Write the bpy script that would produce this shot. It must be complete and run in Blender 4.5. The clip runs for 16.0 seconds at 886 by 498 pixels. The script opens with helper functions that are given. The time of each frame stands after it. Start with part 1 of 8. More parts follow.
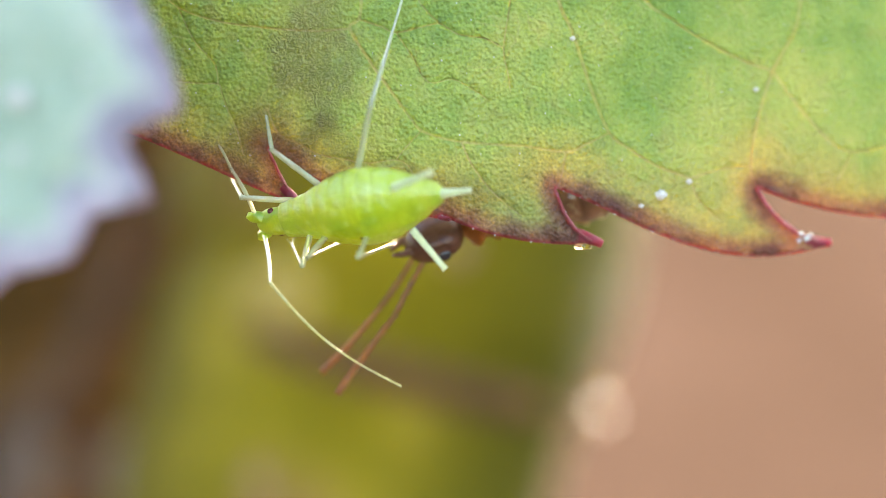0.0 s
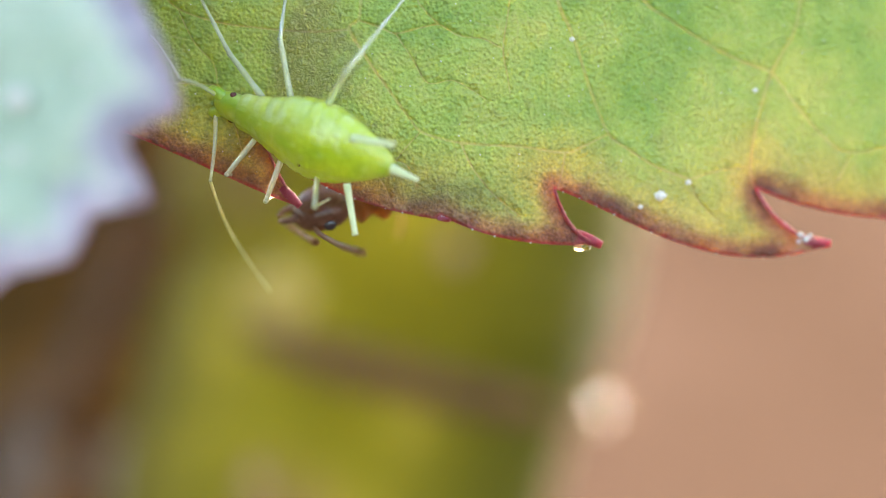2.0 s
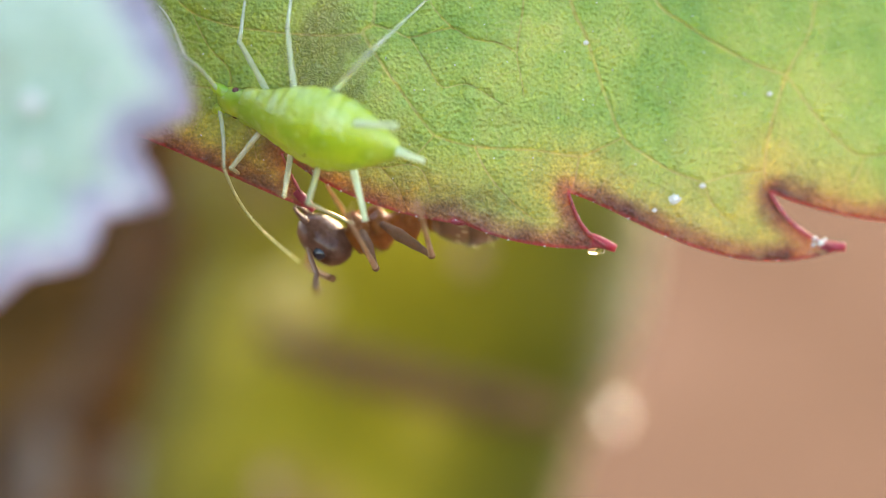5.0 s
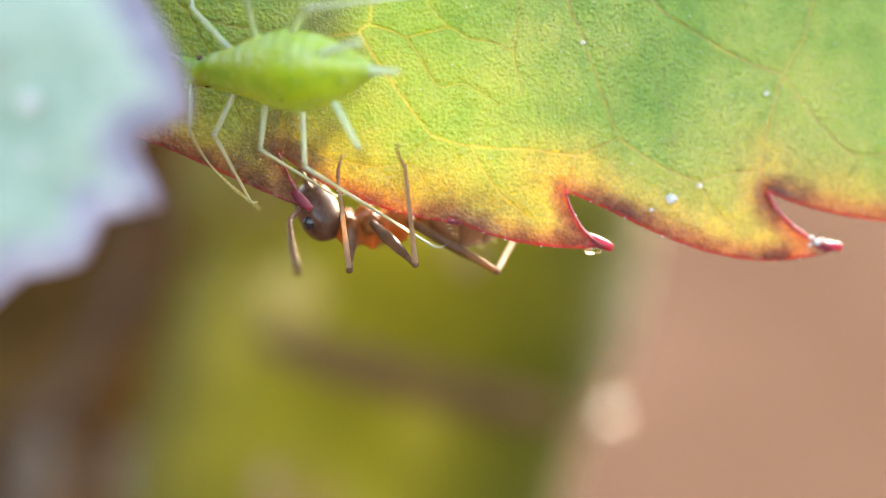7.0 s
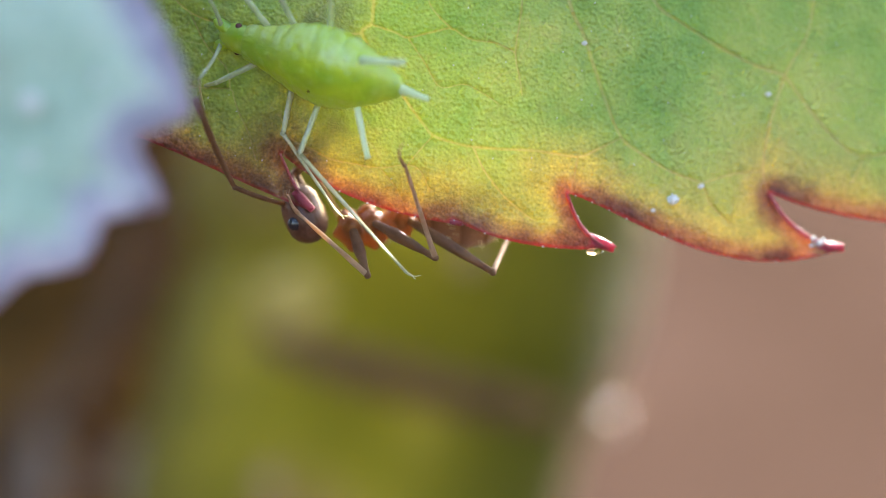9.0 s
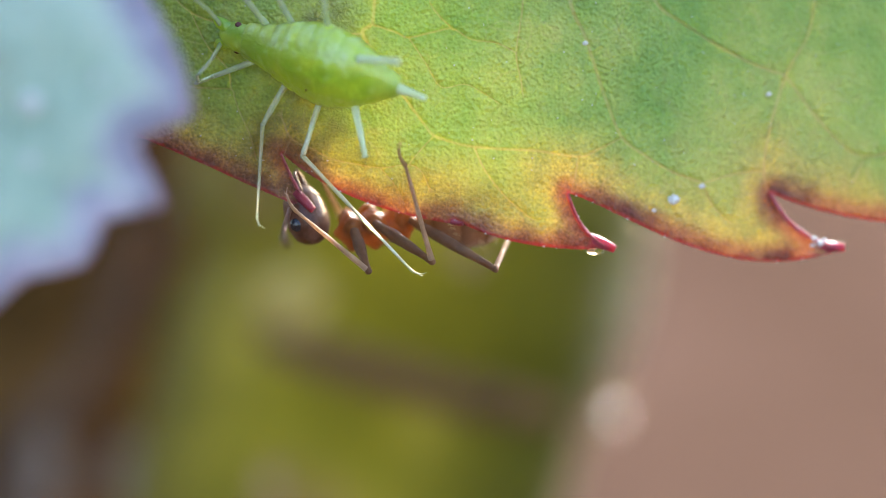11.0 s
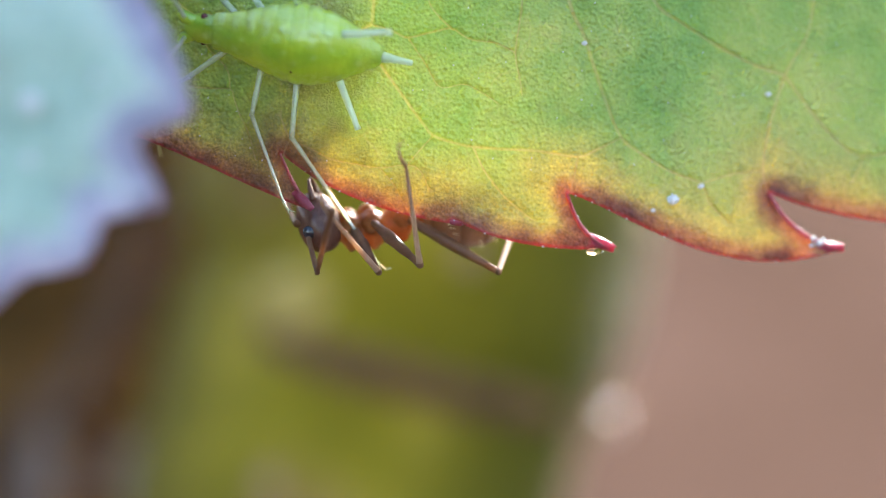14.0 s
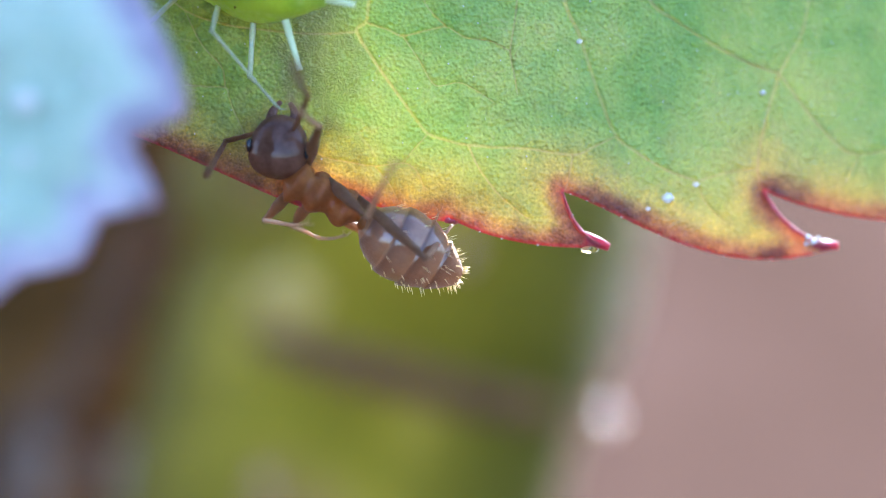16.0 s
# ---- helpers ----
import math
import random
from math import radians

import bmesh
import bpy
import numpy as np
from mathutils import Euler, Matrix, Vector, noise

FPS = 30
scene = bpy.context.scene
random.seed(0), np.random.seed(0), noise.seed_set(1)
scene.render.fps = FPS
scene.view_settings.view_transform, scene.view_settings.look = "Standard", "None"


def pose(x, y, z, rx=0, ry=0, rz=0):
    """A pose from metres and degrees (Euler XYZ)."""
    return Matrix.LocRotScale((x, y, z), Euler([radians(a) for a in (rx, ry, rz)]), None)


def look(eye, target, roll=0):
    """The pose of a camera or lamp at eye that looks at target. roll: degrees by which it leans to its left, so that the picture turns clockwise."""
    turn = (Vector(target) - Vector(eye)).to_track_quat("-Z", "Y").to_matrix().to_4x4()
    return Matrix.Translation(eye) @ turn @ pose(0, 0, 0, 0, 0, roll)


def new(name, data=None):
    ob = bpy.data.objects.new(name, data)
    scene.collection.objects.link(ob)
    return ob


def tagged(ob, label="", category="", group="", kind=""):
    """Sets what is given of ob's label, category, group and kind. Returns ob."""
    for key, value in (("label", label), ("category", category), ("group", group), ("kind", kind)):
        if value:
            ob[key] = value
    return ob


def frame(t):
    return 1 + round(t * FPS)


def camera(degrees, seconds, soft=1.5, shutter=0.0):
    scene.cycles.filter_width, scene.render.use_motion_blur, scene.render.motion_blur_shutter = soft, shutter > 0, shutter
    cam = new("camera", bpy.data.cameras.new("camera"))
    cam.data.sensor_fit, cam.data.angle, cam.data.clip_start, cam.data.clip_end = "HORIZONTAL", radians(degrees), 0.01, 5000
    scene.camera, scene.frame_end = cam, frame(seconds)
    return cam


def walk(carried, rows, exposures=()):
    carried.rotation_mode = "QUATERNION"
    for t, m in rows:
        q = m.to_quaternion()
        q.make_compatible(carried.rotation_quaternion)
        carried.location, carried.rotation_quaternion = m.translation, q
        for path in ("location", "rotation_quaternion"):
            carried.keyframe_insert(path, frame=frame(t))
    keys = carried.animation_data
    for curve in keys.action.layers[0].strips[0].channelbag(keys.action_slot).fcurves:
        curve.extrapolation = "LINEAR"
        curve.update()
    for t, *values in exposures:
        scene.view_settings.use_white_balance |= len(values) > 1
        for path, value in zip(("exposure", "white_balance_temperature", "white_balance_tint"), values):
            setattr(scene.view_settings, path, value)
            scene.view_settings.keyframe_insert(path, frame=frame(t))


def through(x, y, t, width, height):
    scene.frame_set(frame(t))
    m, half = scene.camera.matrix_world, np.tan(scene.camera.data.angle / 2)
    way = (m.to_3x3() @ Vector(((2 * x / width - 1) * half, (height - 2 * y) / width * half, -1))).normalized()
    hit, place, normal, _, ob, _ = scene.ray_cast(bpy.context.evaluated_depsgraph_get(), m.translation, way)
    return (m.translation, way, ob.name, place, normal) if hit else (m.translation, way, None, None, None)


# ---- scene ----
# Lengths in millimetres; mm() turns them into metres. BASE leans the whole view 15 degrees downwards.
BASE = pose(0, 0, 0, -15, 0, 0)


def mm(x, y, z, rx=0, ry=0, rz=0):
    return pose(x * 0.001, y * 0.001, z * 0.001, rx, ry, rz)


# ---- camera ----
cam = camera(30.0, 16.0, soft=0.9)
cam.data.dof.use_dof = True
cam.data.dof.focus_distance = 0.0222
cam.data.dof.aperture_fstop = 39.0

CAMERA_PATH = [
    (0, BASE @ mm(0, -22.5, 0, 89.834, 0, -0.411)),
    (0.5, BASE @ mm(0, -22.5, 0, 89.863, 0, -0.372)),
    (1, BASE @ mm(0, -22.5, 0, 89.883, 0, -0.392)),
    (1.5, BASE @ mm(0, -22.5, 0, 89.863, 0, -0.274)),
    (2, BASE @ mm(0, -22.5, 0, 89.863, 0, -0.431)),
    (2.5, BASE @ mm(0, -22.5, 0, 89.736, 0, -1.351)),
    (3, BASE @ mm(0, -22.5, 0, 89.892, 0, -0.862)),
    (3.5, BASE @ mm(0, -22.5, 0, 89.961, 0, -0.46)),
    (4, BASE @ mm(0, -22.5, 0, 89.961, 0, -0.137)),
    (4.2, BASE @ mm(0, -22.5, 0, 90, 0, 0.157)),
    (6.3, BASE @ mm(0, -22.5, 0, 89.971, 0, -0.176)),
    (6.5, BASE @ mm(0, -22.5, 0, 89.971, 0, -0.039)),
    (7, BASE @ mm(0, -22.5, 0, 89.98, 0, -0.059)),
    (7.5, BASE @ mm(0, -22.5, 0, 90, 0, -0.059)),
    (8, BASE @ mm(0, -22.5, 0, 89.98, 0, -0.078)),
    (8.5, BASE @ mm(0, -22.5, 0, 90, 0, -0.02)),
    (9, BASE @ mm(0, -22.5, 0, 90, 0, 0)),
    (11.5, BASE @ mm(0, -22.5, 0, 90, 0, 0.029)),
    (12, BASE @ mm(0, -22.5, 0, 90, 0, 0)),
    (14, BASE @ mm(0, -22.5, 0, 90, 0, 0)),
    (14.5, BASE @ mm(0, -22.5, 0, 89.99, 0, -0.049)),
    (15, BASE @ mm(0, -22.5, 0, 89.99, 0, -0.029)),
    (15.5, BASE @ mm(0, -22.5, 0, 89.951, 0, -0.127)),
    (16, BASE @ mm(0, -22.5, 0, 89.941, 0, -0.176)),
]
EXPOSURE = [
    (0.0, 3.34, 7300, 14), (7.0, 3.33, 7300, 15), (8.0, 3.16, 6900, 15), (9.0, 2.86, 6400, 16), (14.5, 3.0, 5900, 16), (16.0, 3.16, 5200, 19),
]
walk(cam, CAMERA_PATH, EXPOSURE)

# ---- sky and sun ----
SUN_WAY = (BASE.to_3x3() @ Vector((0.32, 0.78, 0.54))).normalized()
world = bpy.data.worlds.new("sky")
scene.world = world
world.use_nodes = True
sky = world.node_tree.nodes.new("ShaderNodeTexSky")
sky.sky_type = "NISHITA"
sky.sun_disc = False
sky.sun_elevation = math.asin(SUN_WAY.z)
sky.sun_rotation = math.atan2(SUN_WAY.x, SUN_WAY.y)
sky.dust_density = 2.5
world.node_tree.links.new(sky.outputs[0], world.node_tree.nodes["Background"].inputs[0])
world.node_tree.nodes["Background"].inputs[1].default_value = 0.14

sun = new("sun", bpy.data.lights.new("sun", "SUN"))
sun.data.energy = 4.5
sun.data.angle = radians(1.7)
sun.data.color = (1.0, 0.94, 0.84)
sun.matrix_basis = look(SUN_WAY * 2, (0, 0, 0))


# ---- materials ----
class Nodes:
    """A short way to write node materials; places are in millimetres of the object."""

    def __init__(self, name):
        self.mat = bpy.data.materials.new(name)
        self.mat.use_nodes = True
        self.tree = self.mat.node_tree
        self.tree.nodes.clear()
        self.out = self.tree.nodes.new("ShaderNodeOutputMaterial")
        coord = self.tree.nodes.new("ShaderNodeTexCoord")
        scaled = self.tree.nodes.new("ShaderNodeVectorMath")
        scaled.operation = "SCALE"
        scaled.inputs["Scale"].default_value = 1000.0
        self.link(coord.outputs["Object"], scaled.inputs[0])
        self.place = scaled.outputs[0]

    def link(self, a, b):
        self.tree.links.new(a, b)

    def put(self, node, key, value):
        if isinstance(value, (int, float, tuple)):
            if isinstance(value, tuple) and len(value) == 3 and node.inputs[key].type == "RGBA":
                value = (*value, 1)
            node.inputs[key].default_value = value
        else:
            self.link(value, node.inputs[key])

    def noise(self, scale, detail=4, rough=0.55, distortion=0.0):
        n = self.tree.nodes.new("ShaderNodeTexNoise")
        self.link(self.place, n.inputs["Vector"])
        for key, v in (("Scale", scale), ("Detail", detail), ("Roughness", rough), ("Distortion", distortion)):
            n.inputs[key].default_value = v
        return n.outputs[0]

    def cells(self, scale, feature="F1", rand=1.0):
        n = self.tree.nodes.new("ShaderNodeTexVoronoi")
        n.feature = feature
        self.link(self.place, n.inputs["Vector"])
        n.inputs["Scale"].default_value = scale
        n.inputs["Randomness"].default_value = rand
        return n.outputs[0]

    def ramp(self, fac, *stops):
        n = self.tree.nodes.new("ShaderNodeValToRGB")
        while len(n.color_ramp.elements) < len(stops):
            n.color_ramp.elements.new(0.5)
        for e, (p, c) in zip(n.color_ramp.elements, stops):
            e.position = p
            e.color = (*c, 1) if isinstance(c, tuple) else (c, c, c, 1)
        self.link(fac, n.inputs[0])
        return n.outputs[0]

    def mix(self, fac, a, b, blend="MIX"):
        n = self.tree.nodes.new("ShaderNodeMixRGB")
        n.blend_type = blend
        self.put(n, 0, fac)
        self.put(n, 1, a)
        self.put(n, 2, b)
        return n.outputs[0]

    def math(self, op, a, b=0.0, clamp=False):
        n = self.tree.nodes.new("ShaderNodeMath")
        n.operation = op
        n.use_clamp = clamp
        self.put(n, 0, a)
        self.put(n, 1, b)
        return n.outputs[0]

    def axis(self, which):
        n = self.tree.nodes.new("ShaderNodeSeparateXYZ")
        self.link(self.place, n.inputs[0])
        return n.outputs[which]

    def attribute(self, name):
        n = self.tree.nodes.new("ShaderNodeAttribute")
        n.attribute_name = name
        return n.outputs["Fac"]

    def bump(self, height, distance, strength=1.0, normal=None):
        n = self.tree.nodes.new("ShaderNodeBump")
        n.inputs["Strength"].default_value = strength
        n.inputs["Distance"].default_value = distance * 0.001
        self.link(height, n.inputs["Height"])
        if normal:
            self.link(normal, n.inputs["Normal"])
        return n.outputs[0]

    def principled(self, base, rough=0.5, **more):
        n = self.tree.nodes.new("ShaderNodeBsdfPrincipled")
        self.put(n, "Base Color", base)
        self.put(n, "Roughness", rough)
        for key, v in more.items():
            self.put(n, key.replace("_", " "), v)
        return n.outputs[0]

    def translucent(self, colour, normal=None):
        n = self.tree.nodes.new("ShaderNodeBsdfTranslucent")
        self.put(n, "Color", colour)
        if normal:
            self.link(normal, n.inputs["Normal"])
        return n.outputs[0]

    def blend(self, fac, a, b):
        n = self.tree.nodes.new("ShaderNodeMixShader")
        self.put(n, 0, fac)
        self.link(a, n.inputs[1])
        self.link(b, n.inputs[2])
        return n.outputs[0]

    def done(self, shader):
        self.link(shader, self.out.inputs["Surface"])
        return self.mat


def leaf_material(name, greens, margin_red, margin_width, blotches, gloss, thin, rim, deep=None, bloom_amount=0.0):
    """A rose leaflet: mottled green, an anthocyanin-red margin, fine cell relief, light shining through."""
    g = Nodes(name)
    edge, vein = g.attribute("margin"), g.ramp(g.attribute("vein"), (0.2, 0.0), (0.75, 1.0))
    broad, fine, grain = g.noise(0.45, 3), g.noise(2.4, 5), g.noise(30, 2)
    mottled = g.mix(0.4, broad, fine)
    green = g.ramp(mottled, (0.36, greens[0]), (0.5, greens[1]), (0.64, greens[2]))
    if deep:
        # deeper green towards the leaf's base: its dimmer light and thickness put into colour
        zone = g.math("ADD", g.axis(0), g.math("MULTIPLY", g.math("SUBTRACT", g.noise(0.7, 4), 0.5), 2.6))
        green = g.mix(g.ramp(g.math("MULTIPLY", g.math("ADD", zone, 4.6), 0.2), (0.12, 1.0), (0.72, 0.0)), green, g.ramp(fine, (0.35, deep[0]), (0.65, deep[1])))
    # an olive-brown blush that spreads inwards from the margin
    blush = g.math("ADD", edge, g.math("MULTIPLY", g.math("SUBTRACT", g.noise(1.7, 5, 0.65), 0.5), 1.5))
    green = g.mix(g.math("MULTIPLY", g.ramp(blush, (0.10, 0.42), (1.0, 0.0)), bloom_amount), green, (0.27, 0.195, 0.075))
    # rusty freckles between the veins
    green = g.mix(g.ramp(g.noise(1.5, 5, 0.65, 0.6), (0.56, 0.0), (0.72, 0.34)), green, (0.30, 0.19, 0.09))
    bent = g.tree.nodes.new("ShaderNodeVectorMath")
    bent.operation = "ADD"
    g.link(g.place, bent.inputs[0])
    wave = g.tree.nodes.new("ShaderNodeTexNoise")
    g.link(g.place, wave.inputs["Vector"])
    wave.inputs["Scale"].default_value = 1.6
    g.link(wave.outputs["Color"], bent.inputs[1])
    lace = g.tree.nodes.new("ShaderNodeTexVoronoi")
    lace.feature = "DISTANCE_TO_EDGE"
    lace.inputs["Scale"].default_value = 1.7
    g.link(bent.outputs[0], lace.inputs["Vector"])
    net = g.math("MULTIPLY", g.ramp(lace.outputs[0], (0.0, 0.5), (0.045, 0.0)), g.ramp(g.noise(0.9, 2), (0.42, 0.0), (0.6, 1.0)))
    line = g.math("MAXIMUM", vein, g.math("MULTIPLY", net, 0.7))
    green = g.mix(g.math("MULTIPLY", g.math("MULTIPLY", line, 0.32), g.ramp(g.noise(0.8, 3), (0.36, 0.25), (0.62, 1.0))), green, g.ramp(broad, (0.38, (0.30, 0.22, 0.10)), (0.58, (0.34, 0.15, 0.09))))
    wander = g.math("ADD", edge, g.math("MULTIPLY", g.math("SUBTRACT", fine, 0.5), 0.7 * margin_width))
    near = g.math("DIVIDE", wander, margin_width)
    red_fac = g.ramp(near, (0.05, 0.97), (0.45, 0.78), (1.25, 0.0))
    red = g.ramp(g.mix(0.12, fine, grain), (0.38, margin_red[0]), (0.62, margin_red[1]))
    base = g.mix(red_fac, green, red)
    # purple-brown blotches that come and go along the margin
    patch = g.math("MULTIPLY", g.ramp(g.noise(0.75, 2), (0.45, 0.0), (0.58, 1.0)), g.ramp(near, (0.2, 0.7), (1.6, 0.0)))
    base = g.mix(patch, base, tuple(0.5 * c for c in margin_red[0]))
    base = g.mix(g.ramp(edge, (0.012, 0.9), (0.055, 0.0)), base, rim)
    glow = g.ramp(mottled, (0.35, (0.31, 0.41, 0.010)), (0.65, (0.51, 0.50, 0.015)))
    gold = g.ramp(g.math("ADD", edge, g.math("MULTIPLY", g.math("SUBTRACT", g.noise(1.3, 3), 0.5), 1.2)), (0.25, 0.9), (1.15, 0.0))
    glow = g.mix(gold, glow, g.ramp(fine, (0.4, (0.56, 0.37, 0.012)), (0.6, (0.80, 0.58, 0.026))))
    warm = g.ramp(near, (0.1, 1.0), (0.8, 0.0))
    glow = g.mix(warm, glow, g.ramp(fine, (0.4, (0.50, 0.12, 0.012)), (0.6, (0.78, 0.32, 0.02))))
    glow = g.mix(patch, glow, (0.14, 0.045, 0.015))
    # lit cells sparkle most in the thin yellow part
    sparkle = g.noise(26.0, 3, 0.75)
    glow = g.mix(g.math("ADD", g.math("MULTIPLY", gold, 0.6), 0.25), glow, g.mix(1.0, glow, g.ramp(sparkle, (0.36, 0.55), (0.5, 0.95), (0.66, 1.8)), "MULTIPLY"))
    glow = g.mix(g.ramp(edge, (0.02, 1.0), (0.06, 0.0)), glow, (0.85, 0.07, 0.04))
    glow = g.mix(g.math("MULTIPLY", line, 0.7, True), glow, (1.0, 0.74, 0.36))
    base = g.mix(1.0, base, g.ramp(g.noise(22.0, 3, 0.7), (0.34, 0.85), (0.5, 1.0), (0.66, 1.16)), "MULTIPLY")
    cell = g.cells(20.0, "SMOOTH_F1")
    pits = g.cells(5.0, "DISTANCE_TO_EDGE")
    height = g.math("ADD", g.math("MULTIPLY", cell, 0.85), g.math("MULTIPLY", pits, 0.25))
    height = g.math("ADD", height, g.math("MULTIPLY", grain, 0.35))
    height = g.math("SUBTRACT", height, g.math("MULTIPLY", line, 0.12))
    shifted = g.tree.nodes.new("ShaderNodeVectorMath")
    shifted.operation = "ADD"
    g.link(g.place, shifted.inputs[0])
    ripple = g.tree.nodes.new("ShaderNodeTexNoise")
    g.link(g.place, ripple.inputs["Vector"])
    ripple.inputs["Scale"].default_value = 5.0
    small = g.tree.nodes.new("ShaderNodeVectorMath")
    small.operation = "SCALE"
    small.inputs["Scale"].default_value = 0.5
    g.link(ripple.outputs["Color"], small.inputs[0])
    g.link(small.outputs[0], shifted.inputs[1])
    crack = g.tree.nodes.new("ShaderNodeTexVoronoi")
    crack.feature = "DISTANCE_TO_EDGE"
    crack.inputs["Scale"].default_value = 11.0
    g.link(shifted.outputs[0], crack.inputs["Vector"])
    for bx, bz, rx, rz, amount, c1, c2, c3, relief, block in blotches:
        # wrinkled brown scabs and purple stains on the blade
        x = g.math("DIVIDE", g.math("SUBTRACT", g.axis(0), bx), rx)
        z = g.math("DIVIDE", g.math("SUBTRACT", g.axis(2), bz), rz)
        r = g.math("ADD", g.math("MULTIPLY", x, x), g.math("MULTIPLY", z, z))
        r = g.math("ADD", r, g.math("MULTIPLY", g.math("SUBTRACT", fine, 0.5), 3.6))
        scab = g.ramp(r, (0.25, 1.0), (1.0, 0.0))
        wrinkle = g.math("ADD", g.math("MULTIPLY", crack.outputs[0], 2.2), g.math("MULTIPLY", grain, 0.45))
        brown = g.ramp(wrinkle, (0.22, c1), (0.42, c2), (0.75, c3))
        base = g.mix(g.math("MULTIPLY", scab, amount), base, brown)
        glow = g.mix(g.math("MULTIPLY", scab, block), glow, (0.30, 0.27, 0.05))
        height = g.math("ADD", height, g.math("MULTIPLY", g.math("MULTIPLY", scab, wrinkle), relief))
    normal = g.bump(height, 0.075, 1.0)
    rough = g.ramp(fine, (0.3, gloss), (0.7, gloss + 0.14))
    skin = g.principled(base, rough, Normal=normal, IOR=1.5, Sheen_Weight=0.05, Sheen_Roughness=0.5)
    return g.done(g.blend(thin, skin, g.translucent(glow)))


SCAB = (-1.58, 2.60, 0.62, 1.05, 0.55, (0.16, 0.14, 0.05), (0.38, 0.355, 0.15), (0.50, 0.47, 0.22), 0.7, 0.15)
STAIN = (-2.15, 1.25, 1.15, 0.62, 0.25, (0.09, 0.06, 0.035), (0.19, 0.14, 0.07), (0.25, 0.20, 0.11), 0.7, 0.3)
EDGE_STAIN = (-0.4, 0.75, 1.3, 0.32, 0.3, (0.14, 0.08, 0.04), (0.22, 0.16, 0.07), (0.28, 0.24, 0.11), 0.5, 0.0)
MAIN_LEAF = leaf_material("red_edged_rose_leaf", ((0.153, 0.300, 0.061), (0.268, 0.400, 0.093), (0.388, 0.455, 0.124)),
                          ((0.15, 0.050, 0.038), (0.29, 0.15, 0.10)), 0.34, (SCAB, STAIN, EDGE_STAIN), 0.34, 0.36, (0.21, 0.035, 0.04),
                          ((0.116, 0.230, 0.036), (0.205, 0.315, 0.053)), 1.0)
# light base colour carries the sky's glare on this leaf
PALE_LEAF = leaf_material("blue_green_rose_leaf", ((0.295, 0.40, 0.30), (0.385, 0.50, 0.38), (0.465, 0.575, 0.45)),
                          ((0.40, 0.35, 0.44), (0.54, 0.48, 0.57)), 0.7, (), 0.4, 0.22, (0.45, 0.30, 0.32))


def vein_material():
    g = Nodes("leaf_vein")
    base = g.ramp(g.noise(2.5, 4), (0.35, (0.20, 0.22, 0.07)), (0.6, (0.30, 0.17, 0.09)))
    return g.done(g.blend(0.55, g.principled(base, 0.45), g.translucent((1.0, 0.80, 0.35))))


VEIN = vein_material()


def tooth_material():
    g = Nodes("crimson_tooth_gland")
    base = g.ramp(g.noise(6, 4), (0.35, (0.15, 0.016, 0.032)), (0.7, (0.34, 0.085, 0.11)))
    return g.done(g.blend(0.35, g.principled(base, 0.42, Normal=g.bump(g.noise(14, 3), 0.05), Specular_IOR_Level=0.4), g.translucent((0.85, 0.10, 0.14))))


CRIMSON = tooth_material()


def rosy_material():
    g = Nodes("rosy_tooth_rim")
    base = g.ramp(g.mix(0.5, g.noise(3, 4), g.noise(12, 3)), (0.36, (0.17, 0.03, 0.04)), (0.55, (0.32, 0.11, 0.12)), (0.68, (0.40, 0.25, 0.26)))
    return g.done(g.blend(0.25, g.principled(base, 0.6, Normal=g.bump(g.noise(16, 3), 0.04), Specular_IOR_Level=0.25), g.translucent((0.9, 0.25, 0.2))))


ROSY = rosy_material()


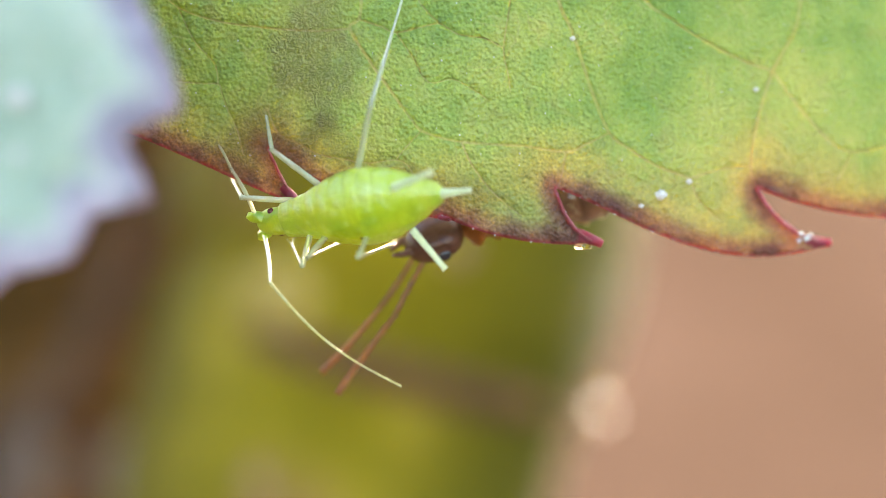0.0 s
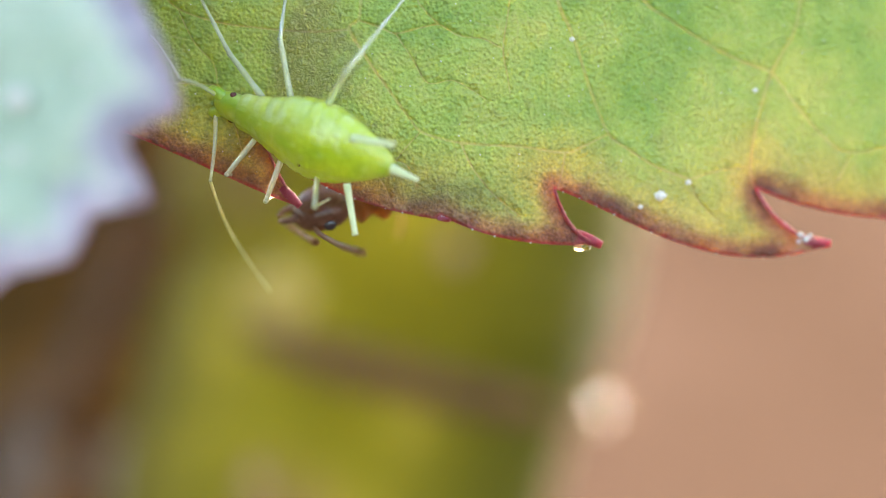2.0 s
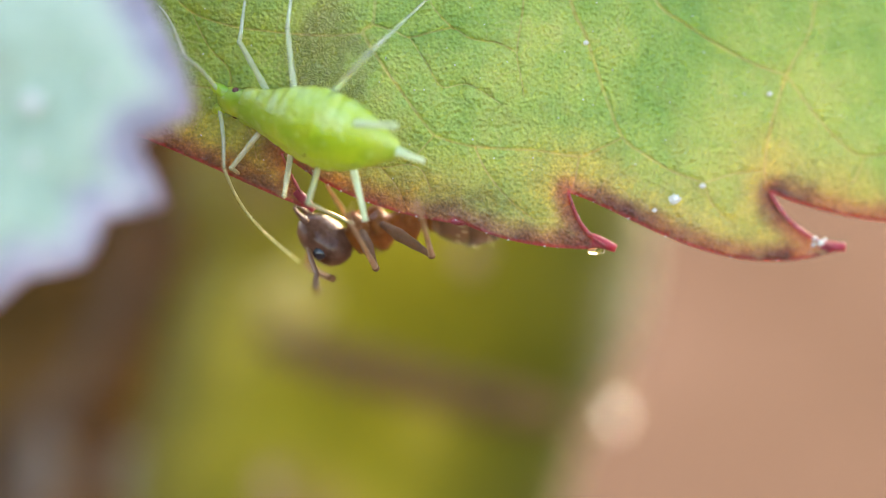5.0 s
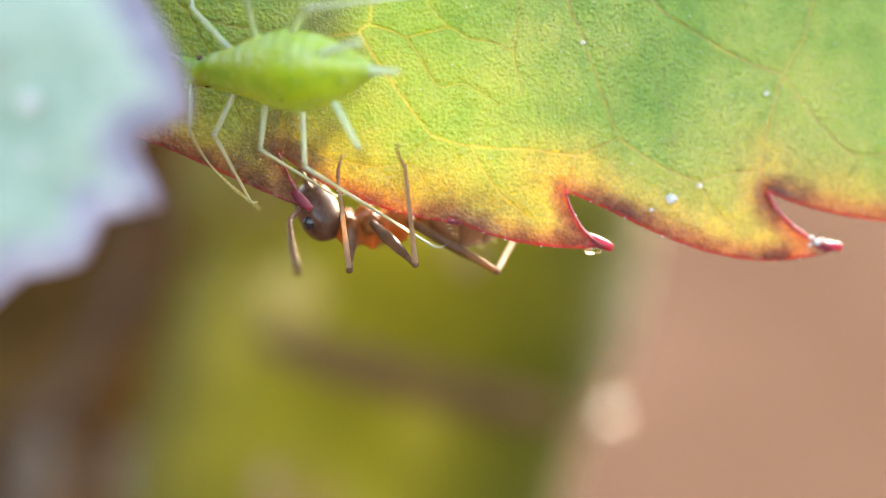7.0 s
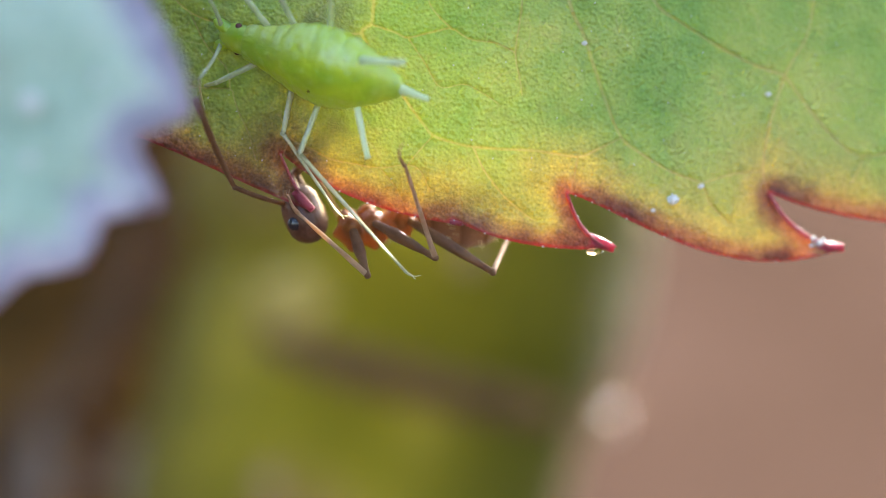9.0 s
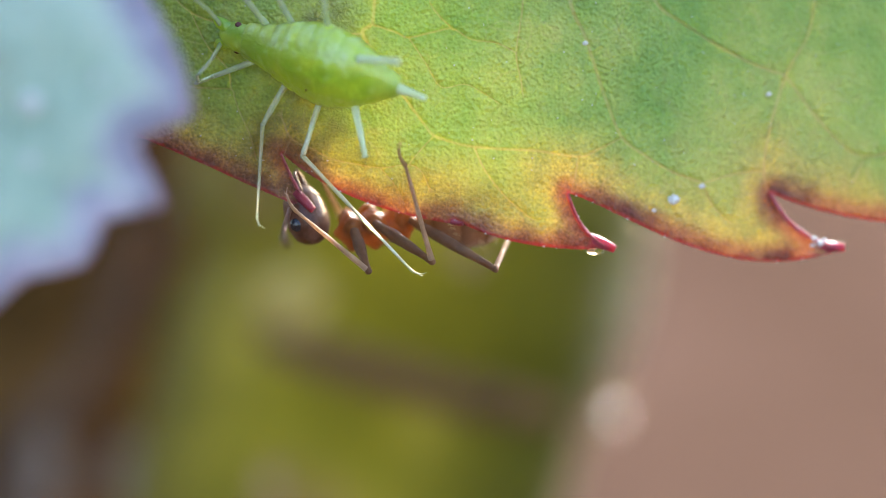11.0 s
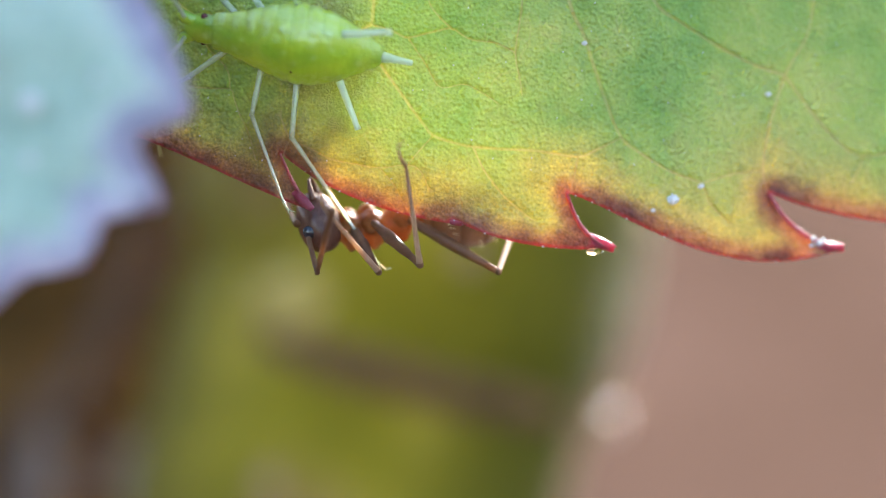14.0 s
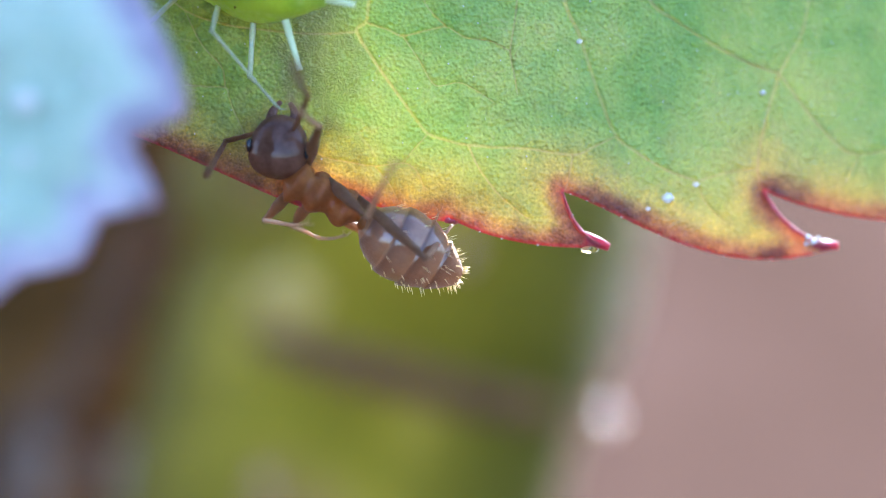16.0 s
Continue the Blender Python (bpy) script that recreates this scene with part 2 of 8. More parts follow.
def aphid_material():
    g = Nodes("green_aphid_skin")
    x, y, z = g.axis(0), g.axis(1), g.axis(2)
    u = g.math("ADD", g.math("MULTIPLY", x, 0.4), 0.5)
    base = g.ramp(u, (0.02, (0.56, 0.62, 0.10)), (0.18, (0.41, 0.54, 0.018)), (0.45, (0.41, 0.54, 0.016)), (0.72, (0.50, 0.55, 0.04)), (0.95, (0.66, 0.60, 0.14)))
    # darker gut shows through the back, paler wax lies on the flanks
    back = g.math("MULTIPLY", g.ramp(g.math("ABSOLUTE", y), (0.10, 1.0), (0.38, 0.0)), g.ramp(g.noise(1.6, 3), (0.36, 0.1), (0.58, 0.8)))
    base = g.mix(back, base, (0.10, 0.30, 0.006))
    flank = g.math("MULTIPLY", g.ramp(g.math("ABSOLUTE", y), (0.2, 0.0), (0.5, 0.9)), g.ramp(g.noise(5.0, 4, 0.7), (0.40, 0.1), (0.60, 1.0)))
    base = g.mix(flank, base, (0.48, 0.62, 0.20))
    ring = g.math("FRACT", g.math("MULTIPLY", g.math("ADD", x, 1.22), 11.0 / 2.27))
    fold = g.ramp(g.math("ABSOLUTE", g.math("SUBTRACT", ring, 0.5)), (0.36, 0.0), (0.5, 0.5))
    base = g.mix(g.math("MULTIPLY", fold, 0.14), base, (0.20, 0.44, 0.02))
    # pale bars on one side, one a ring: wax and highlights put into colour
    row = g.ramp(g.math("ABSOLUTE", g.math("ADD", y, 0.30)), (0.05, 1.0), (0.14, 0.0))
    bar = g.math("MULTIPLY", row, g.ramp(g.math("ABSOLUTE", g.math("SUBTRACT", ring, 0.5)), (0.14, 1.0), (0.30, 0.0)))
    bar = g.math("MULTIPLY", bar, g.ramp(g.noise(3.0, 3), (0.42, 0.0), (0.62, 0.42)))
    base = g.mix(bar, base, (0.62, 0.76, 0.46))
    spots = g.ramp(g.cells(5.5, "SMOOTH_F1"), (0.10, 0.3), (0.3, 0.0))
    base = g.mix(spots, base, (0.66, 0.78, 0.34))
    height = g.math("ADD", g.math("ADD", g.math("MULTIPLY", g.noise(14, 4), 0.6), g.math("MULTIPLY", g.cells(7.0, "SMOOTH_F1"), 0.6)), g.math("MULTIPLY", bar, 0.9))
    n = g.bump(height, 0.05, 1.0)
    skin = g.principled(base, 0.28, Normal=n, Subsurface_Weight=0.35, Subsurface_Radius=(0.00015, 0.00018, 0.00003), Subsurface_Scale=1.0, Coat_Weight=1.0, Coat_Roughness=0.10)
    return g.done(g.blend(0.3, skin, g.translucent((0.95, 1.0, 0.14))))


APHID_SKIN = aphid_material()


def glassy(name, pale, deep, through, fac=0.4, rough=0.35, coat=0.0, shine=0.3, bands=0.0, clear=0.0, down=0.0):
    """Thin horny limbs that let light through."""
    g = Nodes(name)
    base = g.ramp(g.mix(0.4, g.noise(5, 4), g.noise(22, 3)), (0.38, deep), (0.62, pale))
    if bands:
        ring = g.math("FRACT", g.math("MULTIPLY", g.math("ADD", g.axis(0), 0.84), bands))
        base = g.mix(g.ramp(ring, (0.0, 0.0), (0.55, 0.1), (0.9, 0.85)), base, (0.035, 0.020, 0.012))
        base = g.mix(g.ramp(ring, (0.0, 0.5), (0.4, 0.0)), base, (0.22, 0.12, 0.045))
    n = g.bump(g.noise(30, 4, 0.7), 0.022, 0.8)
    return g.done(g.blend(fac, g.principled(base, rough, Normal=n, Sheen_Weight=down, Sheen_Roughness=0.35, Coat_Weight=coat, Coat_Roughness=0.08, Coat_IOR=1.55, Specular_IOR_Level=shine, Transmission_Weight=clear, IOR=1.4), g.translucent(through)))


APHID_LIMB = glassy("pale_aphid_limb", (0.84, 0.88, 0.62), (0.50, 0.58, 0.30), (0.95, 1.0, 0.70), 0.22, 0.08, 1.0, 0.6, 0.0, 0.75)
APHID_PALE = glassy("whitish_aphid_horn", (0.72, 0.80, 0.58), (0.58, 0.68, 0.40), (0.95, 1.0, 0.75), 0.5, 0.25, 0.5, 0.5)
APHID_TIP = glassy("straw_aphid_feeler", (0.46, 0.46, 0.28), (0.32, 0.32, 0.14), (0.9, 0.9, 0.5), 0.3)
ANT_SHELL = glassy("brown_ant_shell", (0.120, 0.058, 0.036), (0.055, 0.025, 0.015), (0.85, 0.32, 0.07), 0.08, 0.6, 0.35, 0.06)
ANT_GASTER = glassy("brown_ant_gaster", (0.200, 0.115, 0.062), (0.100, 0.054, 0.028), (0.90, 0.46, 0.13), 0.12, 0.40, 1.0, 0.3, 2.8, down=0.2)
ANT_AMBER = glassy("amber_ant_shell", (0.230, 0.095, 0.028), (0.100, 0.038, 0.012), (0.98, 0.38, 0.05), 0.26, 0.6, 0.22, 0.08, down=0.04)
ANT_LIMB = glassy("brown_ant_limb", (0.150, 0.076, 0.036), (0.064, 0.031, 0.015), (0.75, 0.42, 0.17), 0.22, 0.6, 0.2, 0.1, down=0.08)


def plain(name, c1, c2, scale, rough, bump=0.0, **more):
    g = Nodes(name)
    base = g.ramp(g.mix(0.5, g.noise(scale, 5), g.noise(scale * 6, 4)), (0.38, c1), (0.62, c2))
    if bump:
        more["Normal"] = g.bump(g.noise(scale * 4, 6), bump)
    return g.done(g.principled(base, rough, **more))


EYE_RED = plain("dark_red_eye", (0.05, 0.01, 0.01), (0.12, 0.02, 0.015), 20, 0.2)
EYE_BLACK = plain("black_eye", (0.006, 0.006, 0.008), (0.02, 0.02, 0.025), 30, 0.12)
ANT_SHIN = glassy("tan_ant_shin", (0.36, 0.235, 0.145), (0.20, 0.120, 0.068), (0.90, 0.60, 0.32), 0.34, 0.6, 0.2, 0.1, down=0.1)
HAIR = glassy("straw_bristle", (0.75, 0.62, 0.35), (0.55, 0.42, 0.2), (0.9, 0.75, 0.4), 0.4)
SPECK = plain("white_speck", (0.44, 0.43, 0.37), (0.64, 0.62, 0.56), 20, 0.3)
DEW = Nodes("dew")
DEW = DEW.done(DEW.principled((0.95, 0.86, 0.55), 0.04, Transmission_Weight=1.0, IOR=1.33))


def cane_material():
    g = Nodes("green_rose_cane")
    base = g.ramp(g.mix(0.7, g.noise(0.12, 3), g.noise(0.26, 4)), (0.34, (0.10, 0.082, 0.004)), (0.5, (0.19, 0.150, 0.008)), (0.66, (0.40, 0.295, 0.035)))
    # shaded flanks and sunlit right rim are painted: olive, brownish, pale; straw between
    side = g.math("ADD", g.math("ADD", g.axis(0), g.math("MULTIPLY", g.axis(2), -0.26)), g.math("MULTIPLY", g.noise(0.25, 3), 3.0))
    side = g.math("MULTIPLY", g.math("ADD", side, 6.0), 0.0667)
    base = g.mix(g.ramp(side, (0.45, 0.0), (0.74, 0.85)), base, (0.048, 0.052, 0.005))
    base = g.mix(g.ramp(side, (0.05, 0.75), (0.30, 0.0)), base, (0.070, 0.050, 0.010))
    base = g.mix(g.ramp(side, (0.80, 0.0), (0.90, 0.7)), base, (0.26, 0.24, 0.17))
    scar = g.ramp(g.noise(0.16, 3, 0.5, 0.3), (0.56, 0.0), (0.68, 0.7))
    base = g.mix(scar, base, (0.22, 0.12, 0.05))
    return g.done(g.principled(base, 0.7, IOR=1.3, Normal=g.bump(g.noise(1.5, 4), 0.3), Specular_IOR_Level=0.2))


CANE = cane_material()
CANE_SCAR = plain("brown_leaf_scar", (0.075, 0.033, 0.010), (0.135, 0.064, 0.020), 0.5, 0.95, 0.3)
STRAW_BLOB = plain("straw_blob", (0.26, 0.18, 0.04), (0.40, 0.29, 0.09), 0.5, 0.9, 0.2)
LENTICEL = plain("pinkish_cork", (0.20, 0.115, 0.055), (0.32, 0.20, 0.12), 0.5, 0.9, 0.2)
BARK = plain("grey_brown_bark", (0.020, 0.010, 0.003), (0.10, 0.052, 0.022), 0.25, 0.9, 0.5, Specular_IOR_Level=0.05)
DEAD = plain("dry_pinkish_stalk", (0.035, 0.020, 0.013), (0.095, 0.060, 0.046), 0.4, 0.9, 0.3)
FLAKE = plain("lichen_grey_bark", (0.12, 0.09, 0.075), (0.24, 0.19, 0.165), 0.4, 0.85, 0.3)
STALK = plain("green_leaf_stalk", (0.16, 0.22, 0.05), (0.34, 0.22, 0.12), 0.6, 0.45, 0.1)
GLINT_BALL = plain("pale_glint_ball", (0.26, 0.23, 0.19), (0.42, 0.38, 0.33), 0.6, 0.3, 0.0, Coat_Weight=0.5, Coat_Roughness=0.12)


def ground_material():
    g = Nodes("dry_clay_soil")
    base = g.ramp(g.mix(0.4, g.noise(0.004, 4), g.noise(0.05, 5)), (0.36, (0.0455, 0.028, 0.0186)), (0.5, (0.0617, 0.0385, 0.0265)), (0.64, (0.0796, 0.0516, 0.038)))
    return g.done(g.principled(base, 1.0, Specular_IOR_Level=0.0, Normal=g.bump(g.noise(0.08, 6), 4.0)))


SOIL = ground_material()


# ---- mesh building ----
def mesh_object(name, verts, faces, material, smooth=True, values=None):
    me = bpy.data.meshes.new(name)
    me.from_pydata([(v[0] * 0.001, v[1] * 0.001, v[2] * 0.001) for v in verts], [], faces)
    me.materials.append(material)
    if smooth:
        me.polygons.foreach_set("use_smooth", [True] * len(me.polygons))
    for key, numbers in (values or {}).items():
        me.attributes.new(key, "FLOAT", "POINT").data.foreach_set("value", numbers)
    me.update()
    return new(name, me)


def part(name, shape, material, parent, label="", smooth=True, at=None):
    ob = mesh_object(name, shape[0], shape[1], material, smooth)
    ob.parent = parent
    if at is not None:
        ob.matrix_basis = at
    return tagged(ob, label) if label else ob


def empty(name, m, label, category, group="", kind=""):
    ob = new(name)
    ob.empty_display_size = 0.001
    ob.matrix_basis = m
    return tagged(ob, label, category, group, kind)


def joined(*shapes):
    verts, faces = [], []
    for v, f in shapes:
        n = len(verts)
        verts += v
        faces += [tuple(i + n for i in q) for q in f]
    return verts, faces


def moved(shape, m):
    """m acts in millimetres."""
    return [m @ Vector(v) for v in shape[0]], shape[1]


def smooth_line(points, steps):
    """Catmull-Rom through the points."""
    pts = [Vector(p) for p in points]
    pts = [pts[0] * 2 - pts[1]] + pts + [pts[-1] * 2 - pts[-2]]
    line = []
    for a, b, c, d in zip(pts, pts[1:], pts[2:], pts[3:]):
        for i in range(steps):
            t = i / steps
            line.append(0.5 * (2 * b + (c - a) * t + (2 * a - 5 * b + 4 * c - d) * t * t + (3 * b - a - 3 * c + d) * t ** 3))
    return line + [pts[-2]]


def tube(line, radius, sides=10, flat=1.0):
    """A tube round a line; radius is a function of 0..1, flat squeezes its second axis."""
    line = [Vector(p) for p in line]
    verts, faces = [], []
    up = Vector((0.0123, 0.031, 1.0))
    n = len(line)
    for i, p in enumerate(line):
        way = (line[min(i + 1, n - 1)] - line[max(i - 1, 0)]).normalized()
        if abs(way.dot(up)) > 0.97:
            up = Vector((1.0, 0.03, 0.02))
        a = way.cross(up).normalized()
        b = a.cross(way).normalized()
        up = b
        r = radius(i / (n - 1))
        for k in range(sides):
            w = 2 * math.pi * k / sides
            verts.append(p + a * (r * math.cos(w)) + b * (r * flat * math.sin(w)))
    for i in range(n - 1):
        for k in range(sides):
            j = (k + 1) % sides
            faces.append((i * sides + k, i * sides + j, (i + 1) * sides + j, (i + 1) * sides + k))
    faces.append(tuple(range(sides - 1, -1, -1)))
    faces.append(tuple((n - 1) * sides + k for k in range(sides)))
    return verts, faces


def loft(xs, half_y, top, bottom, sides=32, wobble=None):
    """A body along x: half widths, heights above and below its axis, with rounded ends."""
    verts, faces = [], []
    for i, x in enumerate(xs):
        for k in range(sides):
            w = 2 * math.pi * k / sides
            c, s = math.cos(w), math.sin(w)
            f = wobble(x, w) if wobble else 1.0
            verts.append(Vector((x, half_y[i] * c * f, (top[i] if s > 0 else bottom[i]) * s * f)))
    n = len(xs)
    for i in range(n - 1):
        for k in range(sides):
            j = (k + 1) % sides
            faces.append((i * sides + k, i * sides + j, (i + 1) * sides + j, (i + 1) * sides + k))
    faces.append(tuple(range(sides - 1, -1, -1)))
    faces.append(tuple((n - 1) * sides + k for k in range(sides)))
    return verts, faces


def ball(rx, ry, rz, at=(0, 0, 0), rings=14, sides=22, lumps=0.0):
    xs = [math.cos(math.pi * (i + 0.25) / (rings + 0.5 - 0.0)) for i in range(rings + 1)][::-1]
    verts, faces = [], []
    for x in xs:
        r = math.sqrt(max(1 - x * x, 0.0004))
        for k in range(sides):
            w = 2 * math.pi * k / sides
            p = Vector((x, r * math.cos(w), r * math.sin(w)))
            f = 1 + lumps * noise.noise(p * 2.2)
            verts.append(Vector((at[0] + p.x * rx * f, at[1] + p.y * ry * f, at[2] + p.z * rz * f)))
    for i in range(rings):
        for k in range(sides):
            j = (k + 1) % sides
            faces.append((i * sides + k, i * sides + j, (i + 1) * sides + j, (i + 1) * sides + k))
    faces.append(tuple(range(sides - 1, -1, -1)))
    faces.append(tuple(rings * sides + k for k in range(sides)))
    return verts, faces


# ---- leaves ----
def cubic(a, b, c, d, n):
    return [Vector(a) * (1 - t) ** 3 + 3 * Vector(b) * t * (1 - t) ** 2 + 3 * Vector(c) * t * t * (1 - t) + Vector(d) * t ** 3
            for t in (i / n for i in range(n))]


def toothed(points, tooth, depth):
    """A margin through the points, cut into saw teeth that lean forwards."""
    line = smooth_line([(x, z, 0) for x, z in points], 24)
    out, run = [], 0.0
    for a, b in zip(line, line[1:]):
        way = (b - a)
        side = Vector((way.y, -way.x, 0)).normalized()
        saw = (run / tooth) % 1.0
        bulge = depth * (saw ** 0.7 if saw < 0.86 else (1 - saw) / 0.14)
        p = a + side * bulge
        out.append(Vector((p.x, p.y)))
        run += way.length
    return out


def serrate(teeth, fine):
    """Margin from teeth given one by one: notch, two belly points, tip, inner edge."""
    out = []
    for i, (notch, b1, b2, tip, inner) in enumerate(teeth):
        out += cubic(notch, b1, b2, tip, fine)
        if i + 1 < len(teeth):
            end = teeth[i + 1][0]
            out += cubic(tip, Vector(tip) * 0.5 + Vector(inner) * 0.5, inner, end, max(fine // 2, 6))
    return out


def blade(outline, spacing, focus, depth, thick, seed, veins=()):
    """A leaf blade with thickness, bounded by the outline; denser inside the focus box. Returns verts, faces and distance to the margin."""
    from mathutils.geometry import delaunay_2d_cdt
    rng = random.Random(seed)
    n = len(outline)
    xs, zs = [p.x for p in outline], [p.y for p in outline]
    pts = list(outline)
    x0, x1, z0, z1 = focus
    z = min(zs)
    grid = []
    step = spacing
    for gx in np.arange(x0, x1, step):
        for gz in np.arange(z0, z1, step):
            grid.append((gx + rng.uniform(-0.3, 0.3) * step, gz + rng.uniform(-0.3, 0.3) * step))
    wide = spacing * 5
    for gx in np.arange(min(xs), max(xs), wide):
        for gz in np.arange(min(zs), max(zs), wide):
            if not (x0 - wide * 0.5 < gx < x1 + wide * 0.5 and z0 - wide * 0.5 < gz < z1 + wide * 0.5):
                grid.append((gx + rng.uniform(-0.3, 0.3) * wide, gz + rng.uniform(-0.3, 0.3) * wide))
    rim = np.array([(p.x, p.y) for p in outline])

    def gap(q):
        return np.sqrt(((q[:, None, :] - rim[None]) ** 2).sum(-1)).min(1)

    grid = np.array(grid)
    ribs, widths, sides = [], [], []
    for points, width in veins:
        line = smooth_line([(x, z, 0) for x, z in points], 14)
        for i, (a, b) in enumerate(zip(line, line[1:])):
            way = (b - a).normalized()
            w = width * (2.1 - 0.8 * i / len(line))
            ribs.append((a.x, a.y))
            widths.append(w)
            sides += [(a.x - way.y * w * e, a.y + way.x * w * e) for e in (-1.15, 0, 1.15)]
    ribs, widths = np.array(ribs), np.array(widths)

    def rib(q):
        if not len(ribs):
            return np.zeros(len(q))
        return np.clip(1.15 - np.sqrt(((q[:, None, :] - ribs[None]) ** 2).sum(-1)) / widths[None], 0, 1).max(1)

    if len(ribs):
        clear = np.concatenate([np.sqrt(((grid[i:i + 2000, None, :] - ribs[None]) ** 2).sum(-1)).min(1) for i in range(0, len(grid), 2000)])
        grid = np.concatenate([grid[clear > 0.06], np.array(sides)])
    near = np.concatenate([gap(grid[i:i + 2000]) for i in range(0, len(grid), 2000)])
    pts += [Vector(g) for g, d in zip(grid, near) if d > 0.035]
    got = delaunay_2d_cdt(pts, [(i, (i + 1) % n) for i in range(n)], [], 1, 1e-4)
    flat, faces = got[0], [tuple(f) for f in got[2]]
    q = np.array([(p.x, p.y) for p in flat])
    far = np.concatenate([gap(q[i:i + 2000]) for i in range(0, len(q), 2000)])
    ridge = np.concatenate([rib(q[i:i + 2000]) for i in range(0, len(q), 2000)])
    verts, back = [], []
    m = len(flat)
    for p, d, v in zip(flat, far, ridge):
        y = depth(p.x, p.y)
        k = 1 + y / 22.5
        body = thick * min(1.0, 0.25 + d * 3)
        verts.append((p.x * k, y - body / 2 + 0.02 * v, p.y * k))
        back.append((p.x * k, y + body / 2 + 0.02 * v, p.y * k))
    count = {}
    for f in faces:
        for a, b in zip(f, f[1:] + f[:1]):
            count[(a, b)] = True
    # front faces look towards -y
    f0 = faces[0]
    area = sum(q[a][0] * q[b][1] - q[b][0] * q[a][1] for a, b in zip(f0, f0[1:] + f0[:1]))
    if area < 0:
        faces = [f[::-1] for f in faces]
        count = {(b, a): True for a, b in count}
    all_faces = list(faces) + [tuple(i + m for i in f[::-1]) for f in faces]
    for a, b in count:
        if (b, a) not in count:
            all_faces.append((b, a, a + m, b + m))
    return verts + back, all_faces, {"margin": [float(d) for d in far] * 2, "vein": [float(v) for v in ridge] * 2}


def quilt(x, z):
    """The blade's gentle swelling between its veins."""
    return 0.10 * noise.noise(Vector((x * 0.55, z * 0.55, 3.1))) + 0.035 * noise.noise(Vector((x * 2.1, z * 2.1, 7.7)))


def main_depth(x, z):
    curl = 1.0 * (1 - math.exp(-(max(x, 0) / 5.0) ** 2)) + 0.04 * max(x - 8, 0) ** 1.5
    return curl + quilt(x, z) * min(1.0, 0.4 + 0.3 * abs(z)) + 0.01 * max(z - 4, 0) ** 2


MAIN_TEETH = [
    ((-4.9, 1.80), (-3.7, 1.42), (-2.6, 0.80), (-1.79, 0.52), (-2.02, 0.88)),
    ((-2.20, 1.30), (-1.72, 0.86), (-0.90, 0.47), (0.24, 0.33), (0.17, 0.38)),
    ((0.14, 0.40), (0.75, 0.08), (1.40, -0.03), (2.31, 0.0), (1.86, 0.20)),
    ((1.70, 0.76), (2.60, 0.48), (3.80, -0.58), (5.43, 0.0), (4.72, 0.22)),
    ((4.45, 0.76), (5.10, 0.47), (6.20, 0.20), (7.60, 0.45), (7.00, 0.90)),
    ((6.90, 1.25), (7.60, 0.95), (8.60, 0.80), (9.90, 1.20), (9.40, 1.60)),
]
main_outline = serrate(MAIN_TEETH, 26) + toothed([(9.6, 1.9), (14, 3.4), (19, 6.4), (22.5, 10.2), (18, 15.5), (10, 18.5), (1, 18.5), (-7, 15.5), (-12.6, 10.4), (-10.5, 5.4), (-7.2, 3.0), (-4.9, 1.85)], 2.3, 0.55)


def leaf(name, m, outline, spacing, focus, depth, thick, material, label, stalk, veins=(), group="rose leaflets"):
    thing = empty(name, m, label, "leaf", group)
    verts, faces, values = blade(outline, spacing, focus, depth, thick, 5, veins)
    ob = mesh_object("blade", verts, faces, material, True, values)
    ob.parent = thing
    part("leaf_stalk", tube(smooth_line(stalk, 8), lambda t: 0.55 - 0.1 * t, 10), STALK, thing)
    return thing


